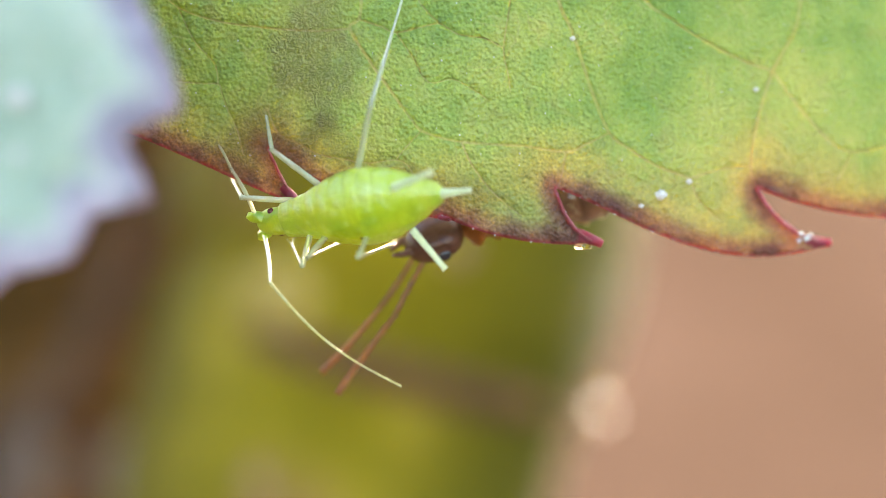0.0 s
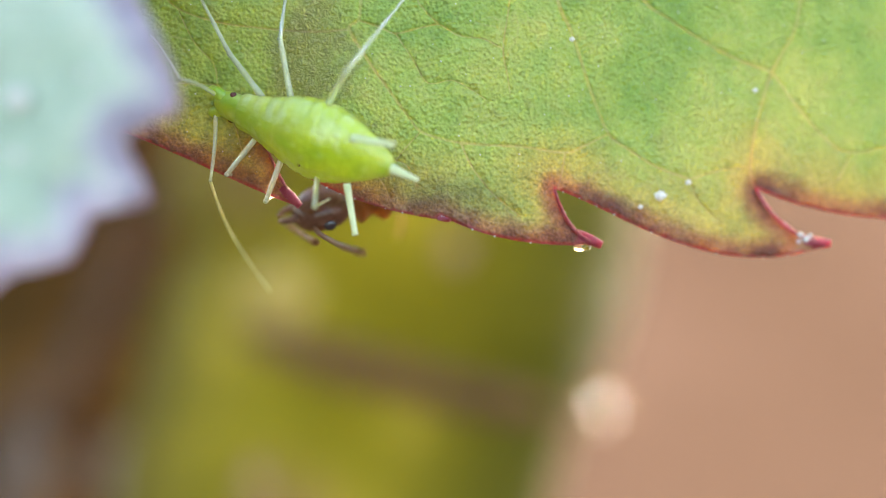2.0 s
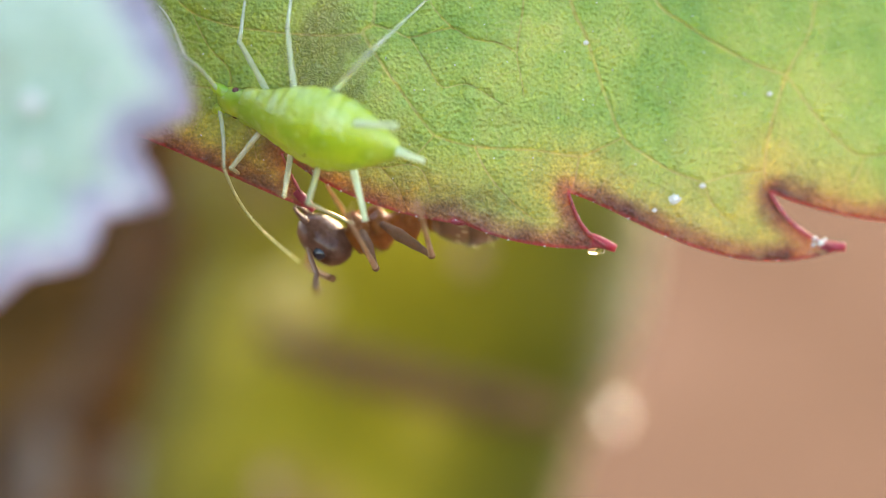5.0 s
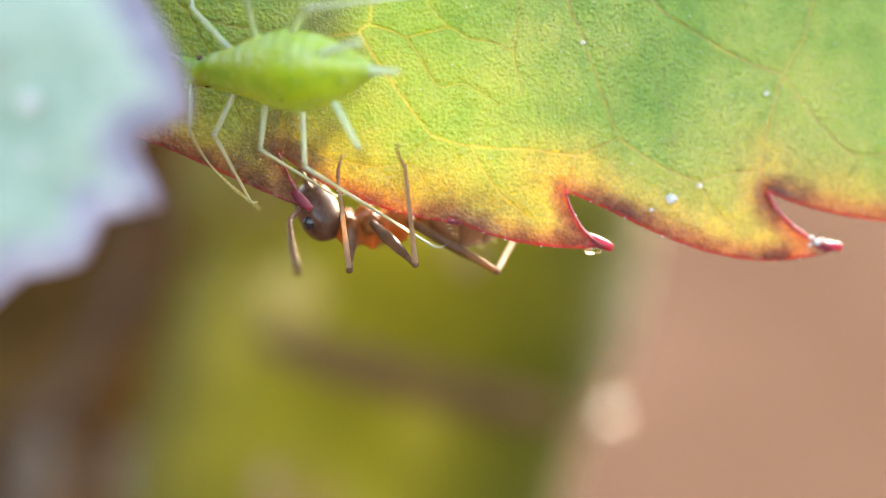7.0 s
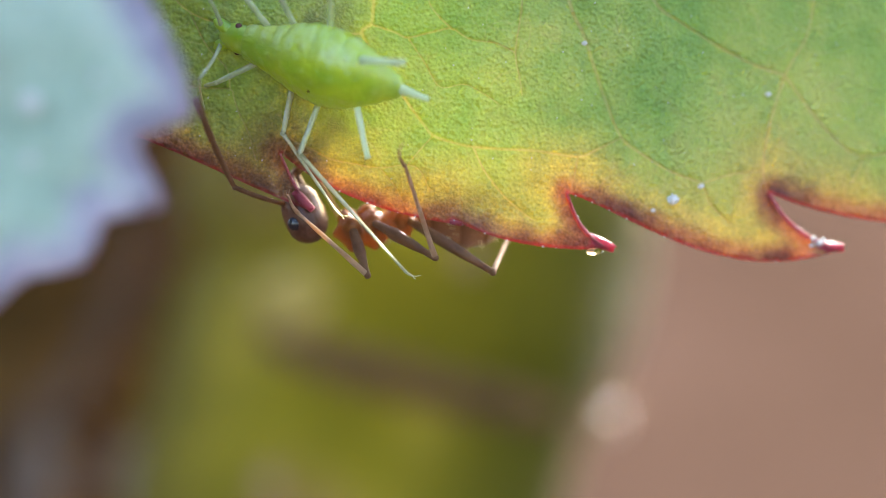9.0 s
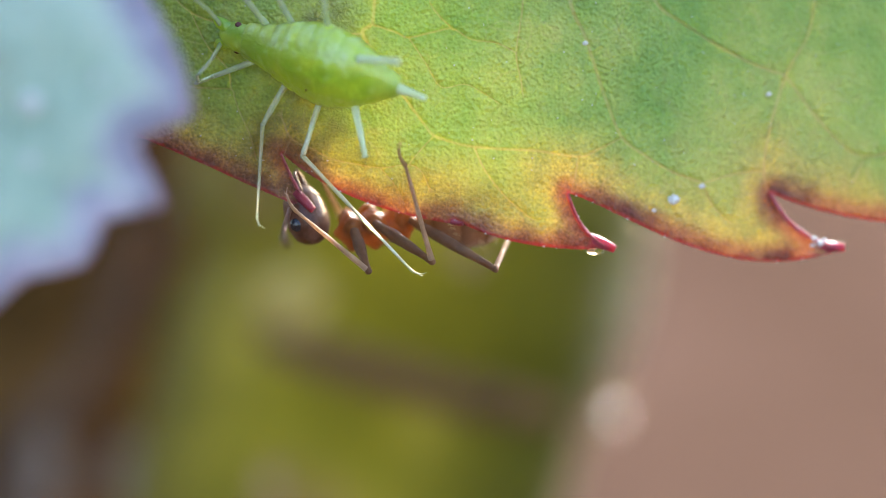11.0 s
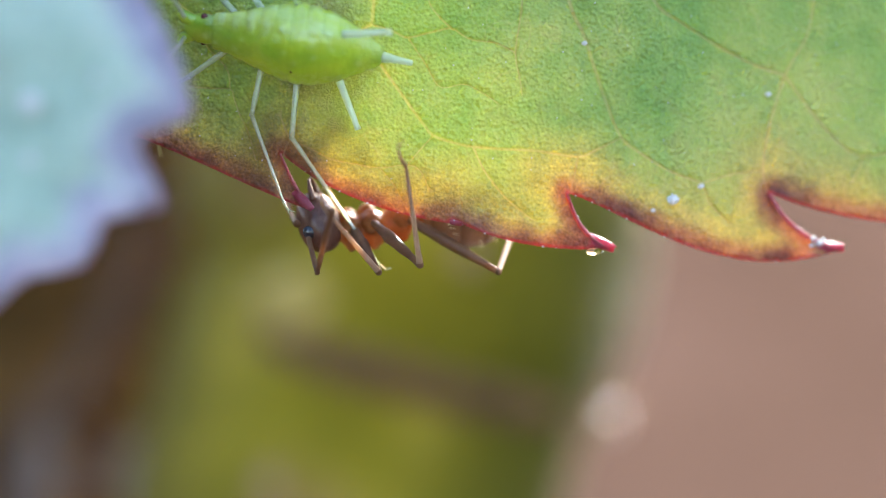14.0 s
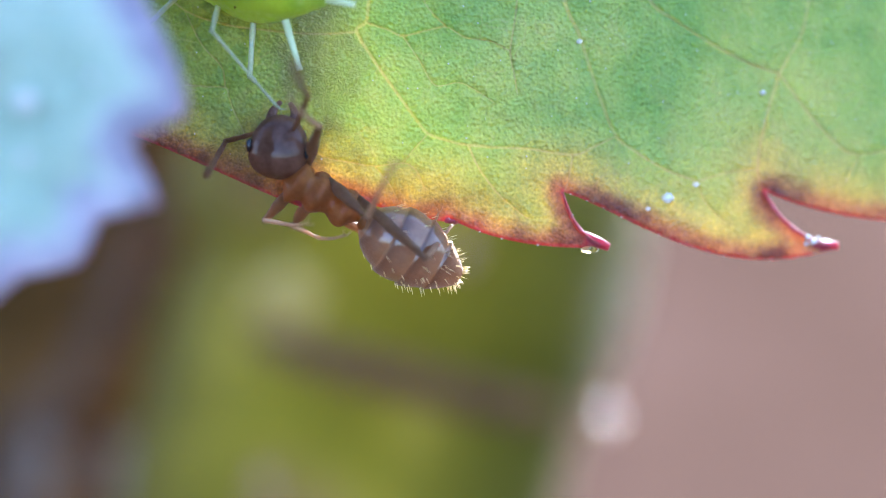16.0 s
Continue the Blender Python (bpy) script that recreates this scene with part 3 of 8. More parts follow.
MAIN_VEINS = (
    ([(-0.592, 6.602), (-0.807, 4.602), (-0.938, 3.372), (-0.977, 3.064), (-1.1, 2.926), (-0.861, 2.526), (-0.592, 2.142), (-0.285, 1.719), (-0.131, 1.542), (0.177, 1.434), (0.408, 1.388)], 0.0195),
    ([(0.408, 1.388), (0.792, 1.357), (1.253, 1.334), (1.83, 1.257), (2.099, 1.357), (2.422, 1.511)], 0.015),
    ([(0.408, 1.388), (0.561, 1.065), (0.792, 0.757), (0.969, 0.588), (1.215, 0.388)], 0.0112),
    ([(-1.1, 2.926), (-1.515, 2.895), (-1.976, 2.911), (-2.361, 2.949), (-2.899, 3.026), (-3.437, 3.218), (-3.822, 3.603)], 0.0128),
    ([(-0.977, 3.049), (-0.669, 2.949), (-0.477, 2.872), (-0.131, 2.949), (0.123, 2.988), (0.369, 2.849), (0.715, 2.795), (0.984, 2.665)], 0.0112),
    ([(0.123, 2.988), (-0.054, 3.157), (-0.192, 3.372), (-0.246, 3.833)], 0.0105),
    ([(1.1, 3.833), (1.061, 3.218), (0.984, 2.665), (1.046, 2.295), (1.077, 2.08)], 0.0105),
    ([(-0.477, 2.872), (-0.246, 2.526), (-0.038, 2.203), (0.292, 2.234), (0.561, 2.103), (0.754, 1.972)], 0.0075),
    ([(1.215, 6.602), (1.523, 4.602), (1.715, 3.372), (1.907, 2.911), (2.061, 2.449), (2.215, 1.988), (2.422, 1.511), (2.715, 1.28), (3.099, 1.05), (3.522, 0.896)], 0.021),
    ([(1.83, 1.257), (1.784, 0.988), (1.723, 0.742)], 0.0135),
    ([(1.869, 6.602), (2.484, 4.295), (2.868, 3.372), (3.253, 3.064), (3.791, 2.718), (4.253, 2.488), (4.637, 2.357)], 0.021),
    ([(4.637, 2.357), (4.775, 2.603), (4.945, 2.911), (5.037, 3.372), (5.175, 4.295)], 0.0165),
    ([(4.637, 2.357), (4.499, 1.911), (4.391, 1.45), (4.345, 1.065), (4.391, 0.788)], 0.018),
    ([(3.522, 0.896), (3.945, 1.019), (4.345, 1.065)], 0.0105),
    ([(3.522, 0.896), (3.637, 0.604), (3.907, 0.335)], 0.009),
    ([(4.637, 2.357), (5.022, 1.834), (5.406, 1.411), (5.714, 1.257), (6.329, 1.357)], 0.015),
    ([(5.56, 0.911), (5.714, 1.234)], 0.012),
    ([(-3.437, 2.203), (-3.13, 2.18), (-2.884, 2.165), (-2.838, 2.049), (-2.761, 1.834), (-2.622, 1.526), (-2.545, 1.203)], 0.009),
    ([(-2.884, 2.165), (-2.938, 2.449), (-3.207, 2.757), (-3.437, 3.218)], 0.009),
    ([(-2.207, 1.796), (-2.069, 1.503), (-1.784, 1.357), (-1.515, 1.219), (-1.207, 1.157), (-0.861, 1.104), (-0.477, 1.142), (-0.3, 1.05), (-0.192, 0.819)], 0.0097),
    ([(-2.069, 1.503), (-2.146, 1.357), (-2.176, 1.234)], 0.009),
    ([(-0.861, 1.104), (-0.669, 0.873), (-0.554, 0.665)], 0.0075),
    ([(-0.131, 1.542), (-0.323, 1.334), (-0.477, 1.142)], 0.0075),
    ([(5.8, 10.6), (6.6, 6.0), (7.4, 3.4), (8.2, 1.9)], 0.03),
    ([(-6.5, 10.8), (-5.8, 7.0), (-5.0, 4.2), (-4.3, 2.6)], 0.0225),
)
main_leaf = leaf("rose_leaf", BASE, main_outline, 0.11, (-5.5, 7.5, -0.6, 4.2), main_depth, 0.14, MAIN_LEAF,
                 "green serrated rose leaf with crimson margin and brown blotch", [(-12.4, 1.6, 10.3), (-15.5, 2.5, 10.8), (-18.5, 4.0, 10.0)], MAIN_VEINS)
midrib = [Vector((x * (1 + main_depth(x, z) / 22.5), main_depth(x, z) + 0.1, z * (1 + main_depth(x, z) / 22.5))) for x, z in ((-12.3 + 34.5 * i / 40, 10.3 + 0.6 * math.sin(math.pi * i / 40)) for i in range(41))]
part("midrib", tube(midrib, lambda t: 0.24 - 0.16 * t, 10), VEIN, main_leaf, "raised pale midrib")

for tip, back, r in (((-1.77, 0.53), (-2.02, 0.78), 0.075), ((2.33, 0.0), (1.98, 0.16), 0.085), ((5.44, 0.02), (4.98, 0.05), 0.09), ((0.26, 0.335), (0.10, 0.37), 0.04)):
    y = main_depth(tip[0], tip[1])
    k = 1 + y / 22.5
    line = [Vector((back[0] * k, y, back[1] * k)).lerp(Vector((tip[0] * k, y - 0.04, tip[1] * k)), i / 8) for i in range(9)]
    part("tooth_tip", tube(line, lambda t: r * (0.35 + 0.75 * math.sin(min(t * 1.5 + 0.6, 2.6)) * (1 - 0.55 * t)), 10), CRIMSON, main_leaf, "swollen crimson gland tip")


for tooth, following, r in ((0, 1, 0.022), (2, 3, 0.024), (3, 4, 0.034)):
    tip, inner, notch = MAIN_TEETH[tooth][3], MAIN_TEETH[tooth][4], MAIN_TEETH[following][0]
    edge = cubic(notch, inner, Vector(tip) * 0.5 + Vector(inner) * 0.5, tip, 16)
    line = []
    for p in edge:
        y = main_depth(p.x, p.y)
        k = 1 + y / 22.5
        line.append(Vector(((p.x - 0.4 * r) * k, y - 0.05, (p.y - 0.3 * r) * k)))
    part("tooth_rim", tube(line, lambda t: r * (0.45 + 0.9 * math.sin(math.pi * min(0.15 + t * 0.8, 1)) + 0.15 * math.sin(17 * t)), 10, 0.7), ROSY, main_leaf, "rolled rosy inner edge of a leaf tooth")


def front_depth(x, z):
    return -4.1 + 0.12 * noise.noise(Vector((x * 0.8, z * 0.8, 1.4))) + 0.03 * (x + 6)


front_teeth = [
    ((-3.40, 3.4), (-3.25, 2.75), (-2.62, 2.1), (-2.60, 1.38), (-2.9, 1.22)),
    ((-3.17, 1.12), (-3.15, 0.92), (-2.95, 0.74), (-2.90, 0.45), (-3.2, 0.36)),
    ((-3.52, 0.30), (-3.56, 0.10), (-3.62, 0.02), (-3.72, -0.17), (-4.0, -0.26)),
    ((-4.26, -0.29), (-4.45, -0.36), (-4.55, -0.55), (-4.80, -0.72), (-5.1, -0.8)),
]
front_outline = [Vector((p.x * 1.309, p.y * 1.309)) for p in serrate(front_teeth, 16)] + toothed(
    [(-6.9, -1.2), (-10, -2.4), (-14.5, -1.2), (-17, 4), (-14, 10), (-8.5, 12.2), (-4.6, 9.4), (-4.2, 5.4)], 1.9, 0.45)
front_leaf = leaf("rose_leaf", BASE, front_outline, 0.2, (-9, -3, -1.5, 5), front_depth, 0.16, PALE_LEAF,
                  "pale blue-green rose leaf with mauve toothed edge", [(-13.3, -3.2, 6.0), (-17.0, -2.0, 8.2), (-20.0, 2.5, 9.6)])

# unseen leaf added to block the sun, later moved off to light a patch
shade_outline = toothed([(-0.1, -1.0), (1.2, -1.5), (4, -1.7), (8, -2.3), (13, -1.6), (17, 1.8), (17.5, 6.5), (12, 9.5), (5, 9.8), (-0.5, 7.0), (-2.2, 3.4), (-1.7, 1.8), (-0.9, 0.5), (-0.2, -0.4)], 2.0, 0.18)
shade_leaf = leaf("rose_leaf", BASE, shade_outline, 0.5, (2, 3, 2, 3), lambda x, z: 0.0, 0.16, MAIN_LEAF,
                  "green serrated rose leaf, unseen, added to shade the shoot and sway aside", [(17.2, 0, 5), (22, 2, 8), (27, 5, 12)])

# second unseen leaf, added to shade the blade's left part and the ant's head
upper_shade_outline = toothed([(0.75, -1.15), (0.0, -1.45), (-2.2, -1.2), (-6, -1.0), (-10, 0.5), (-11, 4), (-7, 7.5), (-1, 8.0), (2.8, 5.6), (1.6, 2.9), (0.7, 1.1)], 1.8, 0.25)
upper_shade_leaf = leaf("rose_leaf", BASE @ mm(3.4, 14, 10.7), upper_shade_outline, 0.5, (-4, -3, 2, 3), lambda x, z: 0.0, 0.16, MAIN_LEAF,
                  "green serrated rose leaf, unseen, added to shade the main leaf's left", [(-10.6, 0, 2.4), (-15, 4, 5), (-18, 12, 10)])

# ---- cane, stalks and ground ----
cane = empty("rose_cane", BASE, "thick yellow-green rose cane with brown leaf scar", "cane")
axis = smooth_line([(-18.5, 14, -250), (-9.6, 24, -50), (-3.15, 25, -9.0), (-0.75, 25, 1.0), (-3.5, 27.5, 13), (-14, 34, 36), (-34, 42, 90)], 10)
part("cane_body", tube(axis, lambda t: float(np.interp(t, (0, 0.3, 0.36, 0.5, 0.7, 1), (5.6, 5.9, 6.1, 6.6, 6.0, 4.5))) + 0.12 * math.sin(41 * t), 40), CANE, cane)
ring = [Vector((-1.9 + 6.15 * math.cos(w), 25 + 6.15 * math.sin(w), -3.0 - 1.65 * math.cos(w))) for w in (math.radians(-118 + 84 * i / 30) for i in range(31))]
part("leaf_scar", tube(ring, lambda t: 0.10 + 0.52 * math.sin(math.pi * t) ** 0.7 + 0.06 * math.sin(9 * t), 12), CANE_SCAR, cane, "brown raised crescent leaf scar")
# small pale ball added to make the blurred glint on the cane's edge
for x, z, r in ((4.6, -4.65, 0.22),):
    part("glint_ball", ball(r, r * 1.6, r, (x, 22.6, z), lumps=0.2), GLINT_BALL, cane, "pale ball added as a glint on the cane's edge")

for x, y, z, r in ((-4.1, 19.3, -5.9, 0.75), (0.65, 18.5, -0.1, 0.42)):
    part("lenticel", ball(r * 0.8, 0.25, r, (x, y, z), lumps=0.3), LENTICEL, cane, "pinkish corky patch")

# raised straw-yellow patch in the middle of the cane
part("straw_bump", ball(1.25, 0.5, 0.95, (-3.5, 19.3, -1.3), lumps=0.4), STRAW_BLOB, cane, "straw-yellow patch on the cane")

# added leaf, its front turned from the sun, keeps the gap beside the cane dark
BACKDROP = plain("dark_brown_backdrop", (0.023, 0.013, 0.0035), (0.132, 0.069, 0.025), 0.22, 0.95, 0.4, Specular_IOR_Level=0.0)
backdrop_outline = toothed([(2.0, -14), (-3, -17), (-9, -12), (-11, -2), (-7, 8), (0, 12), (5.0, 7), (5.6, 0), (4.6, -7)], 2.6, 0.5)
backdrop_leaf = leaf("backdrop_leaf", BASE @ mm(-12.3, 35, -3), backdrop_outline, 0.6, (-4, -3, 2, 3), lambda x, z: 1.2 * math.sin(x * 0.35) + 0.6 * math.sin(z * 0.5), 0.3, BACKDROP,
                "dark brown leaf added as a dark backdrop beside the cane", [(0, 0.6, 11.8), (4, 3, 16), (7.5, 6, 24)], (), "")

old_cane = empty("woody_cane", BASE, "dark grey-brown woody cane, weathered bark", "cane")
part("bark", tube(smooth_line([(-34, -20, -230), (-25, 20, -75), (-19.5, 44, -12), (-16.0, 48, 12), (-12, 54, 60), (-8, 60, 120)], 10), lambda t: 6.4 + 0.5 * math.sin(23 * t), 32), BARK, old_cane)

stalk = empty("dry_stalk", BASE, "dry pinkish-brown stalk with pale peeling bark", "stalk")
part("stalk", tube(smooth_line([(-48, 60, -225), (-26, 40, -40), (-14.6, 32.5, -9.0), (-12.3, 32.5, -5.0), (-10.8, 33.5, -1.6), (-9.6, 36, 3), (-8.5, 40, 10)], 10), lambda t: float(np.interp(t, (0, 0.2, 0.33, 0.5, 1), (1.6, 1.0, 0.62, 0.5, 0.3))), 16), DEAD, stalk)
for x, y, z, l in ((-12.9, 31.7, -7.4, 1.6), (-10.5, 31.9, -7.6, 1.3)):
    part("bark_flake", ball(0.42, 0.3, l, (x, y, z), lumps=0.5), FLAKE, stalk, "pale flake of peeling bark")

rachis = empty("leaf_rachis", BASE, "green-red stalk that carries the rose leaflets", "stalk")
part("rachis", tube(smooth_line([(-13.5, 33, 34), (-17, 22, 27), (-20, 8, 15), (-20.2, 2.5, 9.7), (-18.3, 4.1, 9.9)], 10), lambda t: 0.9 - 0.25 * t, 12), STALK, rachis)

verts, faces = [], []
span = np.concatenate([-np.geomspace(1, 4e6, 40)[::-1], [0], np.geomspace(1, 4e6, 40)])
for gy in span:
    for gx in span:
        verts.append((gx, gy, 2.0 * noise.noise(Vector((gx * 0.02, gy * 0.02, 0))) if abs(gx) + abs(gy) < 3000 else 0.0))
w = len(span)
for j in range(w - 1):
    for i in range(w - 1):
        faces.append((j * w + i, j * w + i + 1, (j + 1) * w + i + 1, (j + 1) * w + i))
ground = mesh_object("ground", verts, faces, SOIL)
ground.matrix_basis = mm(0, 0, -235)
tagged(ground, "dry pinkish-tan clay soil, far out of focus", "ground", kind="structure")

# ---- aphid ----
aphid = empty("aphid", BASE, "bright green wingless aphid with long pale legs", "aphid")


def aphid_body():
    xs = np.linspace(-1.22, 1.05, 170)
    stations, girths = (0, 0.08, 0.18, 0.30, 0.42, 0.52, 0.65, 0.80, 0.90, 1.0), (0.11, 0.22, 0.36, 0.49, 0.555, 0.565, 0.495, 0.37, 0.29, 0.25)
    fine = np.interp(np.linspace(-0.06, 1.06, 225), stations, girths)
    fine = np.convolve(np.pad(fine, 12, "edge"), np.ones(25) / 25, "valid")
    ys, tops, bots = [], [], []
    for x in xs:
        u = (x + 1.22) / 2.27
        r = float(np.interp(u, np.linspace(-0.06, 1.06, 225), fine))
        if u < 0.02:
            r *= 0.6 + 20 * u
        ys.append(r)
        tops.append(r * (0.80 - 0.08 * u))
        bots.append(r * 0.74)

    def wobble(x, a):
        """Eleven rings with sharp folds, bulging side lobes and rows of low warts."""
        u = (x + 1.22) / 2.27
        side = abs(math.cos(a)) ** 3
        swell = abs(math.sin(u * math.pi * 11))
        back = max(math.sin(a), 0.0) ** 2
        fold = math.exp(-(swell / 0.28) ** 2) * (0.005 + 0.007 * u * back + 0.014 * side)
        wart = 0.022 * max(math.cos(a * 8 + 0.4), 0) ** 3 * swell ** 3 * (0.35 + 0.65 * u)
        dent = 0.03 * math.exp(-((abs(math.cos(a)) - 0.62) / 0.10) ** 2) * swell
        return 1 + 0.03 * swell * side - fold + wart - dent + 0.03 * noise.noise(Vector((x * 3, math.cos(a) * 1.5, math.sin(a) * 1.5)))
    return loft(xs, ys, tops, bots, 90, wobble)


part("body", aphid_body(), APHID_SKIN, aphid)
head_xs = np.linspace(0, 0.42, 20)
head_r = [0.21 * (1 - (x / 0.46) ** 3.2) ** 0.5 for x in head_xs]
aphid_head = part("head", loft(head_xs, head_r, [r * 0.75 for r in head_r], [r * 0.8 for r in head_r], 28, lambda x, a: 1 + 0.05 * noise.noise(Vector((x * 8, a, 2)))), APHID_SKIN, aphid, at=mm(1.02, 0, -0.02))
for side in (-1, 1):
    part("eye", ball(0.045, 0.035, 0.045, lumps=0.1), EYE_RED, aphid_head, "dark red eye", at=mm(0.17, side * 0.20, 0.02))
    part("antenna_base", ball(0.16, 0.085, 0.085, lumps=0.2), APHID_SKIN, aphid_head, at=mm(0.37, side * 0.13, 0.03, 0, 0, side * 28))
    hx, hy, hz = (-0.62, 0.22, 0.14) if side < 0 else (-0.34, 0.52, 0.30)
    horn = [Vector((hx * t - 0.02, side * hy * t, hz * t)) for t in (i / 12 for i in range(13))]
    part("cornicle", tube(horn, lambda t: 0.052 - 0.016 * t + (0.010 if t > 0.93 else 0), 12), APHID_PALE, aphid, "pale tube-like cornicle", at=mm(-0.66, side * 0.36, 0.20))
tail = [Vector((-0.46 * t, 0, 0.05 * t)) for t in (i / 10 for i in range(11))]
part("cauda", tube(tail, lambda t: 0.09 - 0.05 * t - 0.012 * math.sin(math.pi * t), 14, 0.8), APHID_PALE, aphid, "whitish pointed tail", at=mm(-1.15, 0, 0.02))


def limb(name, end_name, parent, hip, length, end_length, r0, r1, r2, mat, end_mat, foot=0.0, label="", swell=1.0, bow=0.0, turn=0.0, sway=0.0):
    """A two-piece limb; both pieces run along their own x axis."""
    n = 16
    upper = [Vector((length * i / n, 0, bow * math.sin(math.pi * i / n))) for i in range(n + 1)]
    piece = part(name, joined(tube(upper, lambda t: (r0 + (r1 - r0) * t) * (1 + 0.16 * noise.noise(Vector((t * 7, hip[0] * 9, hip[1] * 9)))) * (1 + (swell - 1) * math.sin(math.pi * min(t * 1.15, 1)) ** 1.3), 12),
                              ball(r1 * 1.12, r1 * 1.12, r1 * 1.12, (length, 0, 0), 8, 10)), mat, parent, label, at=mm(*hip))
    lower = [Vector((end_length * i / 20, sway * math.sin(math.pi * i / 20), bow * 1.3 * math.sin(math.pi * i / 20))) for i in range(21)]
    shapes = [tube(lower, lambda t: (r1 * 0.92 + (r2 - r1 * 0.92) * min(t * 1.05, 1)) * (1 + 0.18 * noise.noise(Vector((t * 9, hip[0] * 7, hip[1] * 5)))), 10)]
    if foot:
        claw = [Vector((end_length * (1 - foot * 0.02) + foot * t * 0.8, turn * foot * t, -foot * 0.35 * t * t)) for t in (i / 6 for i in range(7))]
        shapes.append(tube(claw, lambda t: r2 * (1.2 - 0.6 * t), 8))
        for s in (-1, 1):
            hook = [claw[-1] + Vector((0.06 * t, s * 0.05 * t, -0.07 * t * t)) for t in (i / 4 for i in range(5))]
            shapes.append(tube(hook, lambda t: r2 * (0.5 - 0.35 * t), 6))
    end = part(end_name, joined(*shapes), end_mat, piece, at=mm(length, 0, 0))
    return piece, end


for x, y, z, r in ((0.22, 0.47, -0.06, 0.075), (0.10, 0.50, -0.04, 0.045)):
    part("side_bead", ball(r, r * 0.9, r * 0.9, lumps=0.15), APHID_SKIN, aphid, "yellowish swelling at the leg base", at=mm(x, y, z))
for x, y, z in ((-0.05, 0.22, 0.385), (0.20, 0.44, 0.12)):
    part("pore", ball(0.018, 0.018, 0.010, rings=6, sides=10), EYE_RED, aphid, "dark pinprick spot", at=mm(x, y, z))

aphid_leg_a, aphid_leg_a_end = limb("leg", "shin", aphid, (0.72, -0.16, -0.12), 0.85, 1.05, 0.046, 0.034, 0.018, APHID_LIMB, APHID_LIMB, 0.14)
aphid_leg_b, aphid_leg_b_end = limb("leg", "shin", aphid, (0.38, -0.26, -0.15), 0.9, 1.2, 0.046, 0.034, 0.018, APHID_LIMB, APHID_LIMB, 0.14)
aphid_leg_c, aphid_leg_c_end = limb("leg", "shin", aphid, (-0.08, -0.34, -0.15), 1.05, 2.0, 0.048, 0.036, 0.019, APHID_LIMB, APHID_LIMB, 0.16)
aphid_leg_d, aphid_leg_d_end = limb("leg", "shin", aphid, (0.72, 0.16, -0.12), 0.85, 1.05, 0.046, 0.034, 0.018, APHID_LIMB, APHID_LIMB, 0.14)
aphid_leg_e, aphid_leg_e_end = limb("leg", "shin", aphid, (0.38, 0.26, -0.15), 0.9, 1.25, 0.046, 0.034, 0.018, APHID_LIMB, APHID_LIMB, 0.14)
aphid_leg_f, aphid_leg_f_end = limb("leg", "shin", aphid, (-0.08, 0.34, -0.15), 1.05, 2.1, 0.048, 0.036, 0.019, APHID_LIMB, APHID_LIMB, 0.16)
aphid_antenna_a, aphid_antenna_a_end = limb("antenna", "feeler_tip", aphid, (1.42, -0.12, 0.03), 0.8, 2.0, 0.032, 0.022, 0.010, APHID_LIMB, APHID_TIP, bow=-0.03, sway=-0.2)
aphid_antenna_b, aphid_antenna_b_end = limb("antenna", "feeler_tip", aphid, (1.42, 0.12, 0.03), 0.95, 2.2, 0.032, 0.022, 0.010, APHID_LIMB, APHID_TIP, bow=-0.03, sway=-0.2)

# ---- ant ----
ant = empty("ant", BASE, "small glossy brown ant gripping the leaf edge", "ant")


def thorax_shape():
    xs = np.linspace(-0.62, 0.60, 60)
    ys, tops, bots = [], [], []
    for x in xs:
        u = (x + 0.62) / 1.22
        lobes = [math.exp(-((u - c) / w) ** 2) for c, w in ((0.83, 0.12), (0.55, 0.12), (0.22, 0.15))]
        close = min(1.0, 4.5 * u + 0.25, 4.5 * (1 - u) + 0.25)
        ys.append(1.12 * (0.10 + 0.17 * lobes[0] + 0.13 * lobes[1] + 0.12 * lobes[2]) * close)
        tops.append(1.1 * (0.09 + 0.17 * lobes[0] + 0.20 * lobes[1] + 0.16 * lobes[2]) * close)
        bots.append(1.1 * (0.11 + 0.17 * lobes[0] + 0.15 * lobes[1] + 0.14 * lobes[2]) * close)
    return loft(xs, ys, tops, bots, 32, lambda x, a: 1 + 0.05 * noise.noise(Vector((x * 5, math.cos(a) * 2, math.sin(a) * 2))))


part("thorax", thorax_shape(), ANT_AMBER, ant)
for x, r in ((0.36, 0.13), (0.08, 0.14), (-0.36, 0.13)):
    for side in (-1, 1):
        part("coxa", ball(r, r * 0.85, r * 1.15, lumps=0.15), ANT_AMBER, ant, at=mm(x, side * 0.15, -0.14))
part("petiole", ball(0.10, 0.12, 0.20, lumps=0.1), ANT_AMBER, ant, at=mm(-0.70, 0, 0.0, 0, 12, 0))


def gaster_shape():
    xs = np.linspace(-0.84, 0.66, 70)
    ys, tops, bots = [], [], []
    for x in xs:
        u = (x + 0.84) / 1.5
        r = 0.62 * max(math.sin(math.pi * (0.04 + 0.93 * u)), 0.05) ** 0.62 * (0.72 + 0.34 * u)
        step = (u * 4.2) % 1.0
        r *= 1 + 0.075 * (step - 0.5)
        ys.append(r * 0.92)
        tops.append(r * 0.84)
        bots.append(r * 0.80)
    return loft(xs, ys, tops, bots, 40)


